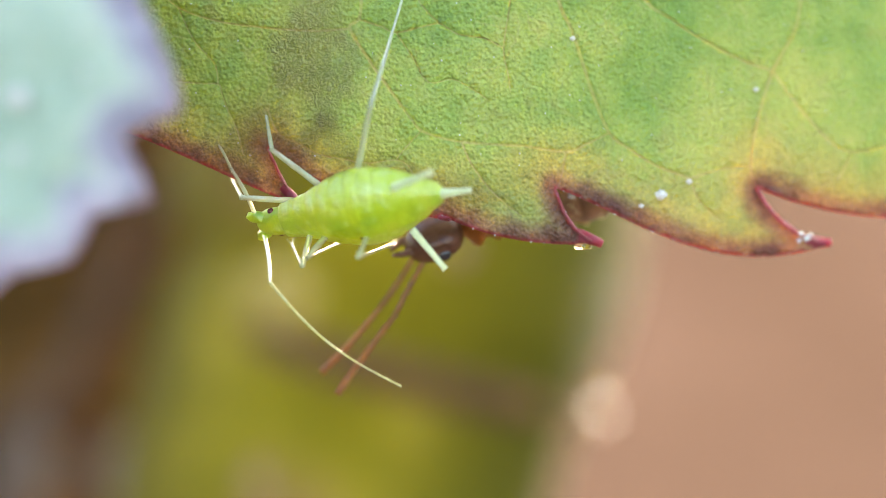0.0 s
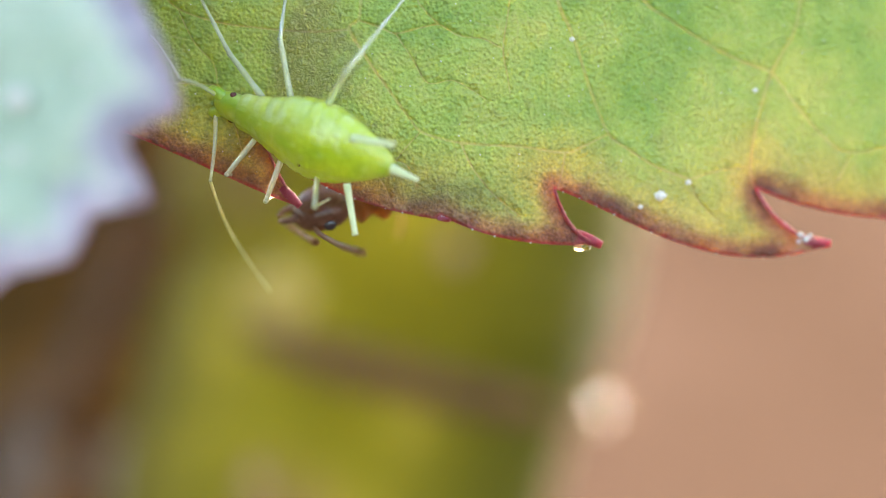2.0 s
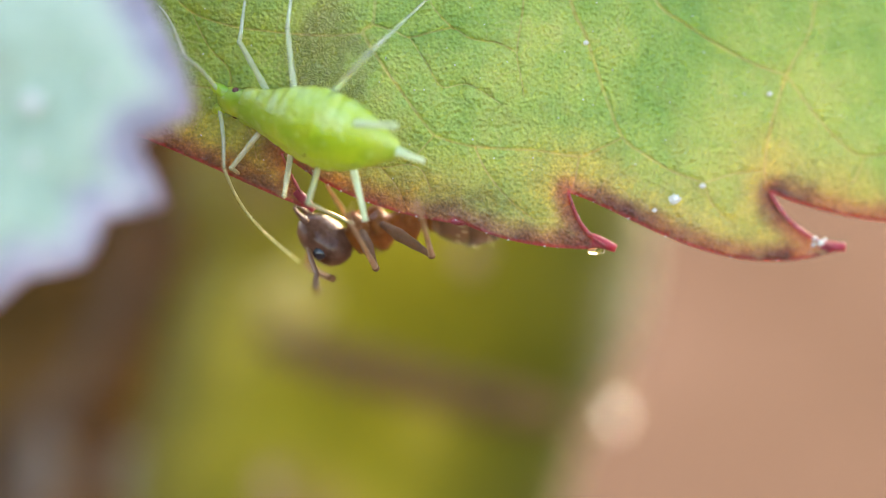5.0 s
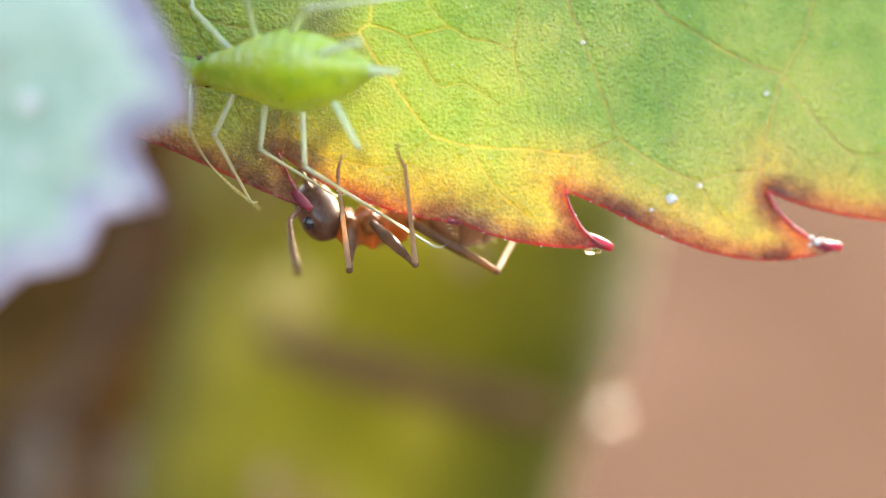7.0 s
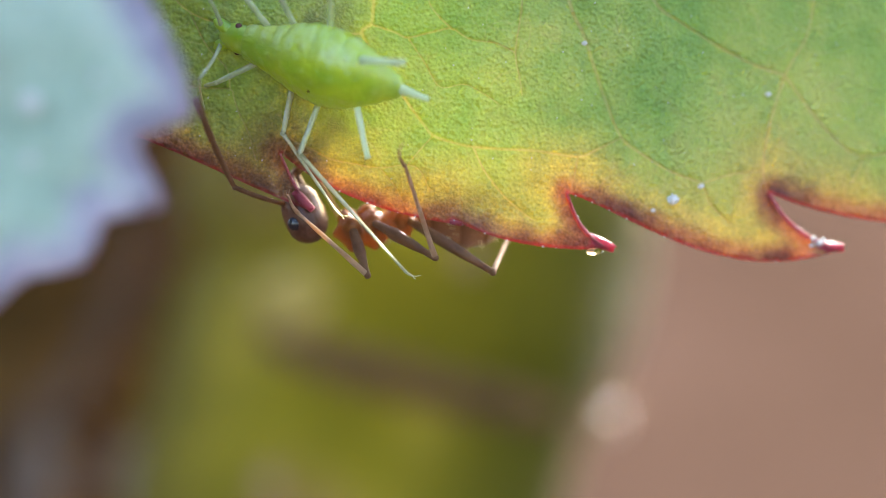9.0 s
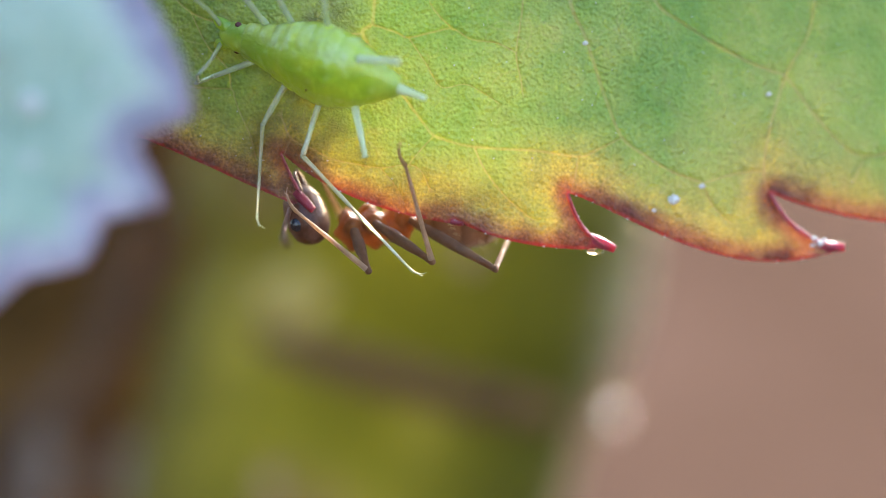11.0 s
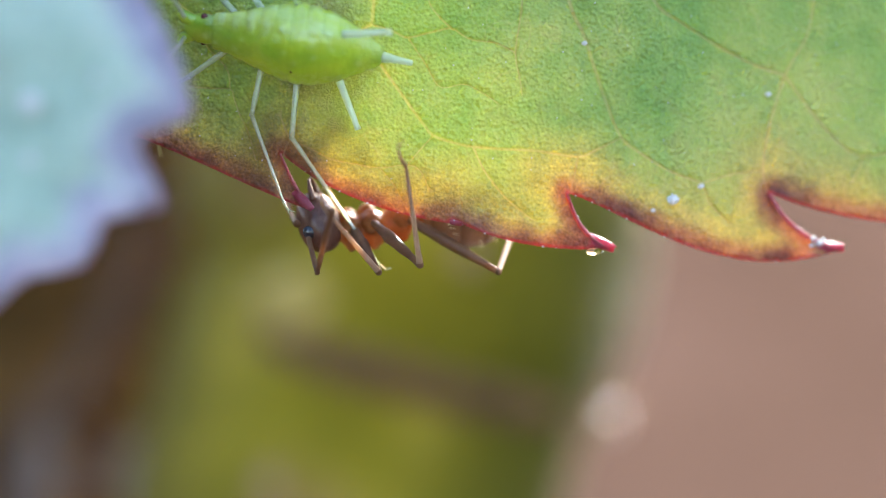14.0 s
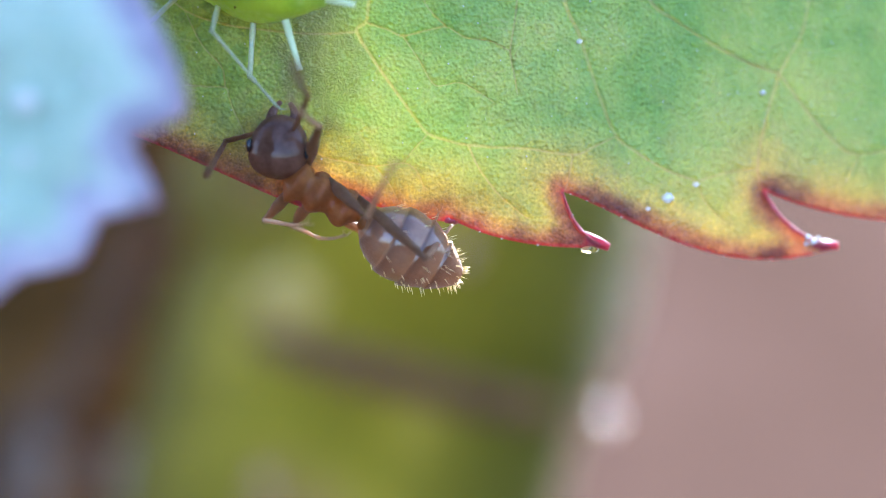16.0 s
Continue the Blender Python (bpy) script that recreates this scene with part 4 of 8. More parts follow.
gaster = part("gaster", gaster_shape(), ANT_GASTER, ant, "dark banded glossy abdomen", at=mm(-1.32, 0, 0.03))
rng = random.Random(11)
hairs = []
for i in range(150):
    u = rng.random() ** 2.6
    x = -0.84 + 1.3 * u
    a = rng.uniform(0, 2 * math.pi)
    r = 0.63 * max(math.sin(math.pi * (0.04 + 0.93 * (x + 0.84) / 1.5)), 0.05) ** 0.62 * (0.72 + 0.34 * (x + 0.84) / 1.5)
    base = Vector((x, r * 0.92 * math.cos(a), r * 0.82 * math.sin(a)))
    out = Vector((-0.9, math.cos(a), math.sin(a))).normalized()
    hairs.append(tube([base, base + out * 0.06, base + out * rng.uniform(0.07, 0.13)], lambda t: 0.0075 * (1.1 - t), 5))
bristles = part("bristles", joined(*hairs), HAIR, gaster, "straw-coloured bristles")
tagged(bristles, kind="stuff")


def head_shape():
    xs = [0.01 + 0.43 * math.cos(math.pi * (1 - i / 44)) for i in range(45)]
    ys, tops, bots = [], [], []
    for x in xs:
        v = (x - 0.01) / 0.43
        r = max(1 - abs(v) ** 2.5, 0.0006) ** 0.5
        ys.append(0.42 * r * (0.93 - 0.13 * v))
        tops.append(0.31 * r * (0.97 - 0.1 * v))
        bots.append(0.27 * r)
    return loft(xs, ys, tops, bots, 40)


ant_head = part("head", head_shape(), ANT_SHELL, ant, "dark glossy head")
for side in (-1, 1):
    part("eye", ball(0.095, 0.05, 0.085), EYE_BLACK, ant_head, "oval black eye", at=mm(-0.02, side * 0.375, 0.09, side * -15, 0, 0))
    jaw = [Vector((0.26 * t, side * (0.04 * math.sin(3 * t) - 0.10 * t), -0.02 * t)) for t in (i / 8 for i in range(9))]
    part("mandible", tube(jaw, lambda t: 0.085 - 0.055 * t, 10, 0.6), ANT_SHELL, ant_head, "brown jaw", at=mm(0.36, side * 0.15, -0.08))

ant_antenna_a, ant_antenna_a_end = limb("antenna", "feeler", ant, (0.9, -0.1, 0.1), 0.95, 1.35, 0.032, 0.036, 0.048, ANT_LIMB, ANT_LIMB, bow=0.02)
ant_antenna_b, ant_antenna_b_end = limb("antenna", "feeler", ant, (0.9, 0.1, 0.1), 0.95, 1.35, 0.032, 0.036, 0.048, ANT_LIMB, ANT_LIMB, bow=0.02)
ant_leg_a, ant_leg_a_end = limb("leg", "shin", ant, (0.36, -0.16, -0.16), 0.85, 1.25, 0.048, 0.046, 0.024, ANT_LIMB, ANT_SHIN, 0.3, swell=1.8)
ant_leg_b, ant_leg_b_end = limb("leg", "shin", ant, (0.08, -0.2, -0.2), 1.1, 1.38, 0.048, 0.046, 0.024, ANT_LIMB, ANT_SHIN, 0.42, swell=1.8, turn=-0.65)
ant_leg_c, ant_leg_c_end = limb("leg", "shin", ant, (-0.42, -0.2, -0.14), 1.45, 1.3, 0.048, 0.046, 0.024, ANT_LIMB, ANT_SHIN, 0.4, swell=1.7)
ant_leg_d, ant_leg_d_end = limb("leg", "shin", ant, (0.36, 0.16, -0.16), 0.85, 1.25, 0.048, 0.046, 0.024, ANT_LIMB, ANT_SHIN, 0.3, swell=1.8)
ant_leg_e, ant_leg_e_end = limb("leg", "shin", ant, (0.08, 0.2, -0.2), 1.1, 1.38, 0.048, 0.046, 0.024, ANT_LIMB, ANT_SHIN, 0.42, swell=1.8, turn=-0.65)
ant_leg_f, ant_leg_f_end = limb("leg", "shin", ant, (-0.42, 0.2, -0.14), 1.45, 1.3, 0.048, 0.046, 0.024, ANT_LIMB, ANT_SHIN, 0.4, swell=1.7)

# ---- dew and specks ----
for x, z, r in ((2.06, -0.03, 0.075), (0.22, 0.335, 0.04)):
    y = main_depth(x, z)
    k = 1 + y / 22.5
    drop = mesh_object("dew_drop", *ball(r * 1.6, r, r * 0.62), DEW)
    drop.matrix_basis = BASE @ mm(x * k, y - 0.05, z * k)
    tagged(drop, "clear water droplet hanging under a leaf tooth", "droplet", "dew drops")


def on_leaf(x, z, lift):
    y = main_depth(x, z)
    k = 1 + y / 22.5
    return (x * k, y - 0.07 - lift, z * k)


# white grains; the last four are balls standing in for a tooth's sparkle
for x, z, r in ((3.12, 0.67, 0.075), (3.5, 0.85, 0.04), (1.92, 2.79, 0.035), (4.41, 2.1, 0.035), (2.85, 0.52, 0.03), (5.02, 0.14, 0.035), (5.10, 0.08, 0.045), (5.0, 0.05, 0.03), (5.16, 0.13, 0.025)):
    grain = mesh_object("white_ball", *ball(r, r * 0.8, r * 0.9, lumps=0.5), SPECK)
    grain.matrix_basis = BASE @ mm(*on_leaf(x, z, 0.02))
    tagged(grain, "white ball for a grain or glint on the leaf", "grain", "wax grains")

# balls that stand for bright blurred droplets on the pale leaf
for x, y, z, r in ((-4.56, -4.2, 1.62, 0.11), (-4.58, -4.2, 0.99, 0.06), (-3.83, -4.2, 1.89, 0.05)):
    grain = mesh_object("white_ball", *ball(r, r * 0.7, r, lumps=0.3), SPECK)
    grain.matrix_basis = BASE @ mm(x, y, z)
    tagged(grain, "white ball for a blurred droplet on the pale leaf", "grain", "wax grains")

# tiny white balls stand in for glints on the blade, then margin glands
dots = []
for i in range(120):
    x, z = rng.uniform(-3.4, 6.2), rng.uniform(0.4, 3.6)
    if z > 0.75 + 0.02 * i % 0.1 and not (-2.6 < x < -0.9 and z > 1.6):
        r = rng.uniform(0.005, 0.012)
        dots.append(ball(r, r * 0.6, r, on_leaf(x, z, 0.0), 5, 7, 0.3))
beads = main_outline[40:150:2]
for p in beads:
    if rng.random() < 0.4:
        r = rng.uniform(0.006, 0.014)
        k = 1 + main_depth(p.x, p.y) / 22.5
        dots.append(ball(r, r, r, (p.x * k + rng.uniform(-0.01, 0.01), main_depth(p.x, p.y) - 0.03, p.y * k), 5, 7))
dust = mesh_object("leaf_specks", *joined(*dots), SPECK)
dust.matrix_basis = BASE
tagged(dust, "tiny white specks for glints and margin glands on the leaf", "dust", kind="stuff")


# ---- what moves ----
def motions():
    walk(aphid, [
        (0, BASE @ mm(-0.976, -0.62, 0.486, -131.1, 9.1, 160.8)), (0.3, BASE @ mm(-1.004, -0.62, 0.287, -126.5, -5.5, 164.6)), (0.5, BASE @ mm(-1.159, -0.62, 0.366, -123.3, -14, 161.2)),
        (0.8, BASE @ mm(-1.547, -0.62, 0.745, -120.9, -21.2, 160.9)), (1, BASE @ mm(-1.563, -0.62, 0.785, -121, -27, 164.8)), (1.5, BASE @ mm(-1.656, -0.62, 1.189, -122.1, -16.9, 160.6)),
        (2, BASE @ mm(-1.585, -0.62, 1.432, -122.3, -20.3, 164)), (2.5, BASE @ mm(-1.597, -0.62, 1.365, -121.9, -19.7, 162.4)), (3, BASE @ mm(-1.619, -0.62, 1.425, -122.4, -18.2, 162.7)),
        (3.3, BASE @ mm(-1.592, -0.62, 1.438, -122.4, -17.8, 162.2)), (3.5, BASE @ mm(-1.574, -0.62, 1.447, -122.4, -17.5, 161.9)), (3.8, BASE @ mm(-1.574, -0.62, 1.505, -123, -15.8, 162.2)),
        (4, BASE @ mm(-1.574, -0.62, 1.544, -123.4, -14.6, 162.5)), (4.2, BASE @ mm(-1.63, -0.62, 1.585, -123.9, -14.2, 163.9)), (6.3, BASE @ mm(-1.774, -1.1, 1.642, -116.1, -18.8, 151.5)),
        (6.5, BASE @ mm(-1.861, -1.1, 1.759, -115.5, -17.8, 148.9)), (6.8, BASE @ mm(-1.93, -1.1, 2.101, -122.7, -6.4, 152.7)), (7, BASE @ mm(-2.024, -1.043, 2.31, -125.5, -1.4, 159.8)),
        (7.5, BASE @ mm(-1.724, -0.9, 2.277, -123.7, -7.6, 163.4)), (8, BASE @ mm(-1.628, -0.75, 2.434, -121.3, -16.1, 162.9)), (8.5, BASE @ mm(-1.654, -0.6, 2.466, -123.1, -10.1, 162.7)),
        (9, BASE @ mm(-1.65, -0.6, 2.459, -122, -17.4, 165.7)), (11.5, BASE @ mm(-1.707, -0.6, 2.489, -121.9, -17.7, 163.7)), (12, BASE @ mm(-1.759, -0.6, 2.515, -124.5, -12.4, 168.3)),
        (12.5, BASE @ mm(-1.8, -0.6, 2.597, -125.9, -9.3, 171.9)), (13, BASE @ mm(-2.0, -0.6, 2.74, -127.3, -5.3, 180)), (13.5, BASE @ mm(-2.0, -0.6, 2.735, -127.4, -5.7, 180)),
        (14, BASE @ mm(-1.99, -0.6, 2.735, -127.5, -8.5, 180)), (14.5, BASE @ mm(-1.98, -0.6, 2.74, -127.6, -11.3, 180)), (15, BASE @ mm(-1.972, -0.6, 2.792, -127.8, -11.5, 180)),
        (15.3, BASE @ mm(-2.234, -0.6, 3.026, -127.8, -10.7, 180)), (15.5, BASE @ mm(-2.406, -0.6, 3.413, -126.6, -7.5, 170.2)), (15.7, BASE @ mm(-2.837, -0.6, 3.543, -124.2, -11.1, 161.5)),
        (15.8, BASE @ mm(-3.02, -0.6, 3.673, -123.4, -11.9, 158.9)), (16, BASE @ mm(-2.571, -0.6, 3.552, -124.5, -13.4, 165.2)),
    ])
    walk(aphid_leg_a, [
        (0, mm(0.72, -0.16, -0.12, 4.1, -6.2, -22.2)), (0.3, mm(0.72, -0.16, -0.12, 4.3, 3.3, -27.9)), (0.5, mm(0.72, -0.16, -0.12, 4.2, 0.9, -29.2)),
        (0.8, mm(0.72, -0.16, -0.12, 3.8, -6.6, -19.9)), (1, mm(0.72, -0.16, -0.12, 3.8, 5.4, -27.7)), (1.5, mm(0.72, -0.16, -0.12, 3.2, 5.1, -34.4)),
        (2, mm(0.72, -0.16, -0.12, 3.3, 8.7, -33.9)), (2.5, mm(0.72, -0.16, -0.12, 3.1, 8.2, -35.3)), (3, mm(0.72, -0.16, -0.12, 3.1, 8.1, -35)),
        (3.3, mm(0.72, -0.16, -0.12, 2, 12.7, -41.3)), (3.5, mm(0.72, -0.16, -0.12, 1, 15.7, -45.5)), (3.8, mm(0.72, -0.16, -0.12, 1.2, 15.2, -44.8)),
        (4, mm(0.72, -0.16, -0.12, 1.3, 15, -44.2)), (4.2, mm(0.72, -0.16, -0.12, 1.3, 16.2, -44.3)), (6.3, mm(0.72, -0.16, -0.12, 1.6, 1.6, -42.4)),
        (6.5, mm(0.72, -0.16, -0.12, 1.6, -1, -42.9)), (6.8, mm(0.72, -0.16, -0.12, 1.2, 7.5, -48.9)), (7, mm(0.72, -0.16, -0.12, 1.5, 13, -47.7)),
        (7.5, mm(0.72, -0.16, -0.12, 1.1, -10.6, -63.5)), (8, mm(0.72, -0.16, -0.12, 0.6, -18.8, -61.3)), (8.5, mm(0.72, -0.16, -0.12, 1.8, -9, -66.3)),
        (9, mm(0.72, -0.16, -0.12, 0, -20.5, -59.4)), (11.5, mm(0.72, -0.16, -0.12, 2, -24.4, -64.6)), (12, mm(0.72, -0.16, -0.12, 5.1, -19.5, -73)),
        (12.5, mm(0.72, -0.16, -0.12, 4, -18.4, -69.4)), (13, mm(0.72, -0.16, -0.12, 4.3, -29.3, -70.2)), (13.5, mm(0.72, -0.16, -0.12, -0.3, -8.5, -56.3)),
        (14, mm(0.72, -0.16, -0.12, 2.7, 22.5, -32.6)), (14.5, mm(0.72, -0.16, -0.12, 4.5, 19.8, -27.8)), (15, mm(0.72, -0.16, -0.12, 4.4, 20, -28)),
        (15.3, mm(0.72, -0.16, -0.12, 3.9, 21, -29.6)), (15.5, mm(0.72, -0.16, -0.12, 3.4, 12.4, -31.3)), (15.7, mm(0.72, -0.16, -0.12, 9.4, -26.9, -73.8)),
        (15.8, mm(0.72, -0.16, -0.12, 18.9, -35.8, -91.9)), (16, mm(0.72, -0.16, -0.12, -3.3, 2.7, -25.8)),
    ])
    walk(aphid_leg_a_end, [
        (0, mm(0.85, 0, 0, 15.5, 63.7, 56.3)), (0.3, mm(0.85, 0, 0, -36.7, 11, -15.5)), (0.5, mm(0.85, 0, 0, -35.3, 1.8, -2.4)),
        (0.8, mm(0.85, 0, 0, -29.7, 28.2, 18.3)), (1, mm(0.85, 0, 0, -39.3, 8.1, -11.3)), (1.5, mm(0.85, 0, 0, -40.7, 14.2, -18.8)),
        (2, mm(0.85, 0, 0, -38.8, 5.7, -7.7)), (2.5, mm(0.85, 0, 0, -39.2, 8.2, -11)), (3, mm(0.85, 0, 0, -39.6, 9.9, -13.3)),
        (3.3, mm(0.85, 0, 0, -39.6, 10.1, -13.4)), (3.5, mm(0.85, 0, 0, -39.6, 10.4, -13.8)), (3.8, mm(0.85, 0, 0, -40.3, 12.7, -17.1)),
        (4, mm(0.85, 0, 0, -39.8, 20.3, -15.3)), (4.2, mm(0.85, 0, 0, -38.2, 29.1, -11.5)), (6.3, mm(0.85, 0, 0, -21.4, 52.7, 13.5)),
        (6.5, mm(0.85, 0, 0, -22.5, 49.9, 12)), (6.8, mm(0.85, 0, 0, -23.9, 50.6, 10.2)), (7, mm(0.85, 0, 0, -19.4, 54.4, 15.8)),
        (7.5, mm(0.85, 0, 0, 7.1, 66.9, 45.9)), (8, mm(0.85, 0, 0, 30.4, 62.5, 71.6)), (8.5, mm(0.85, 0, 0, 17.5, 62.2, 57)),
        (9, mm(0.85, 0, 0, 34.8, 63.7, 76.4)), (11.5, mm(0.85, 0, 0, 44.5, 62.7, 87.2)), (12, mm(0.85, 0, 0, 50.8, 68.7, 94.2)),
        (12.5, mm(0.85, 0, 0, 55.3, 74.3, 99)), (13, mm(0.85, 0, 0, 114.9, 70, 160.9)), (13.5, mm(0.85, 0, 0, 11.7, 79.9, 56)),
        (14, mm(0.85, 0, 0, -44.7, 37.7, -4.6)), (14.5, mm(0.85, 0, 0, -50.5, 9.7, -18.5)), (15, mm(0.85, 0, 0, -50.1, 8.3, -15.8)),
        (15.3, mm(0.85, 0, 0, -50.3, 9.1, -17.3)), (15.5, mm(0.85, 0, 0, -46.8, 36.8, -8.7)), (15.7, mm(0.85, 0, 0, 37.3, 71.7, 84.7)),
        (15.8, mm(0.85, 0, 0, 73.7, 67.1, 123.4)), (16, mm(0.85, 0, 0, -48.3, 35.2, -8.3)),
    ])
    walk(aphid_leg_b, [
        (0, mm(0.38, -0.26, -0.15, 15.2, 15.6, -47.4)), (0.3, mm(0.38, -0.26, -0.15, 13.9, 21.5, -51.5)), (0.5, mm(0.38, -0.26, -0.15, 12.5, 21.9, -55.1)),
        (0.8, mm(0.38, -0.26, -0.15, 13, 21.3, -53.7)), (1, mm(0.38, -0.26, -0.15, 13.3, 23.7, -52.9)), (1.5, mm(0.38, -0.26, -0.15, 8.8, 26.9, -63.4)),
        (2, mm(0.38, -0.26, -0.15, 12, 24.6, -56.1)), (2.5, mm(0.38, -0.26, -0.15, 11, 25.1, -58.4)), (3, mm(0.38, -0.26, -0.15, 10.8, 25.6, -59.1)),
        (3.3, mm(0.38, -0.26, -0.15, 10.3, 25.8, -60)), (3.5, mm(0.38, -0.26, -0.15, 10.1, 26, -60.7)), (3.8, mm(0.38, -0.26, -0.15, 9.4, 26.9, -62.1)),
        (4, mm(0.38, -0.26, -0.15, 9, 27.5, -63)), (4.2, mm(0.38, -0.26, -0.15, 7.6, 29.6, -65.9)), (6.3, mm(0.38, -0.26, -0.15, 9, 19.6, -62.5)),
        (6.5, mm(0.38, -0.26, -0.15, 9.2, 17.6, -62.2)), (6.8, mm(0.38, -0.26, -0.15, 8.7, -16.3, -102.7)), (7, mm(0.38, -0.26, -0.15, 8.5, -18.1, -102.2)),
        (7.5, mm(0.38, -0.26, -0.15, 4.5, -12.7, -87.2)), (8, mm(0.38, -0.26, -0.15, 1.6, -20.2, -76.9)), (8.5, mm(0.38, -0.26, -0.15, 3.4, -15.3, -82.7)),
        (9, mm(0.38, -0.26, -0.15, 0, -20.5, -71.8)), (11.5, mm(0.38, -0.26, -0.15, -0.2, -22.9, -71.3)), (12, mm(0.38, -0.26, -0.15, 2.1, -20.1, -77.5)),
        (12.5, mm(0.38, -0.26, -0.15, 0.4, -15, -71.9)), (13, mm(0.38, -0.26, -0.15, 0.3, -22.1, -71.5)), (13.5, mm(0.38, -0.26, -0.15, -2.1, -8.9, -62.5)),
        (14, mm(0.38, -0.26, -0.15, 1.6, 25.6, -38.6)), (14.5, mm(0.38, -0.26, -0.15, 3.9, 22.8, -33)), (15, mm(0.38, -0.26, -0.15, 4.1, 22.6, -32.5)),
        (15.3, mm(0.38, -0.26, -0.15, 2.9, 24.2, -35.4)), (15.5, mm(0.38, -0.26, -0.15, 5.6, -31.8, -70)), (15.7, mm(0.38, -0.26, -0.15, 28.6, -37.3, -109.4)),
        (15.8, mm(0.38, -0.26, -0.15, 39.2, -37.1, -127)), (16, mm(0.38, -0.26, -0.15, 4.3, -40.4, -73.6)),
    ])
    walk(aphid_leg_b_end, [
        (0, mm(0.9, 0, 0, -49.5, 55.5, -12.4)), (0.3, mm(0.9, 0, 0, -54, 7.7, -20.2)), (0.5, mm(0.9, 0, 0, -53.1, 5.6, -12.9)),
        (0.8, mm(0.9, 0, 0, -51.8, 24.1, -7.8)), (1, mm(0.9, 0, 0, -46, 26.5, 5.8)), (1.5, mm(0.9, 0, 0, -51.1, 5.5, -12.4)),
        (2, mm(0.9, 0, 0, -46.6, 35.4, 0)), (2.5, mm(0.9, 0, 0, -46.2, 27.4, 0.8)), (3, mm(0.9, 0, 0, -47.4, 33.8, -1.5)),
        (3.3, mm(0.9, 0, 0, -47.4, 33.5, -1.6)), (3.5, mm(0.9, 0, 0, -47.4, 33.3, -1.6)), (3.8, mm(0.9, 0, 0, -47.3, 34, -1.4)),
        (4, mm(0.9, 0, 0, -47.3, 34.5, -1.3)), (4.2, mm(0.9, 0, 0, -46, 34.8, 0.8)), (6.3, mm(0.9, 0, 0, -35.9, 41.2, 17.2)),
        (6.5, mm(0.9, 0, 0, -31.2, 45.3, 24.1)), (6.8, mm(0.9, 0, 0, 65.3, 66.8, 130.1)), (7, mm(0.9, 0, 0, 104.5, 72.5, 171.6)),
        (7.5, mm(0.9, 0, 0, 66.1, 78.2, 132.1)), (8, mm(0.9, 0, 0, 73.3, 70.2, 139.5)), (8.5, mm(0.9, 0, 0, 79.1, 74.6, 145.6)),
        (9, mm(0.9, 0, 0, 72.8, 70, 139)), (11.5, mm(0.9, 0, 0, 69.3, 66.7, 135.2)), (12, mm(0.9, 0, 0, 87, 69.8, 154.2)),
        (12.5, mm(0.9, 0, 0, 87.3, 76.2, 154.5)), (13, mm(0.9, 0, 0, 116.7, 68.7, -174.7)), (13.5, mm(0.9, 0, 0, 108.6, 83.7, 177)),
        (14, mm(0.9, 0, 0, -78, 56.1, -9.4)), (14.5, mm(0.9, 0, 0, -82.2, 47.2, -14.8)), (15, mm(0.9, 0, 0, -84.5, 36.5, -18.1)),
        (15.3, mm(0.9, 0, 0, -81.3, 49.8, -13.5)), (15.5, mm(0.9, 0, 0, 110.8, 71.4, 177.3)), (15.7, mm(0.9, 0, 0, 118.3, 60.8, -174.6)),
        (15.8, mm(0.9, 0, 0, 122.9, 54.2, -169.1)), (16, mm(0.9, 0, 0, 91.5, 65.8, 155.1)),
    ])
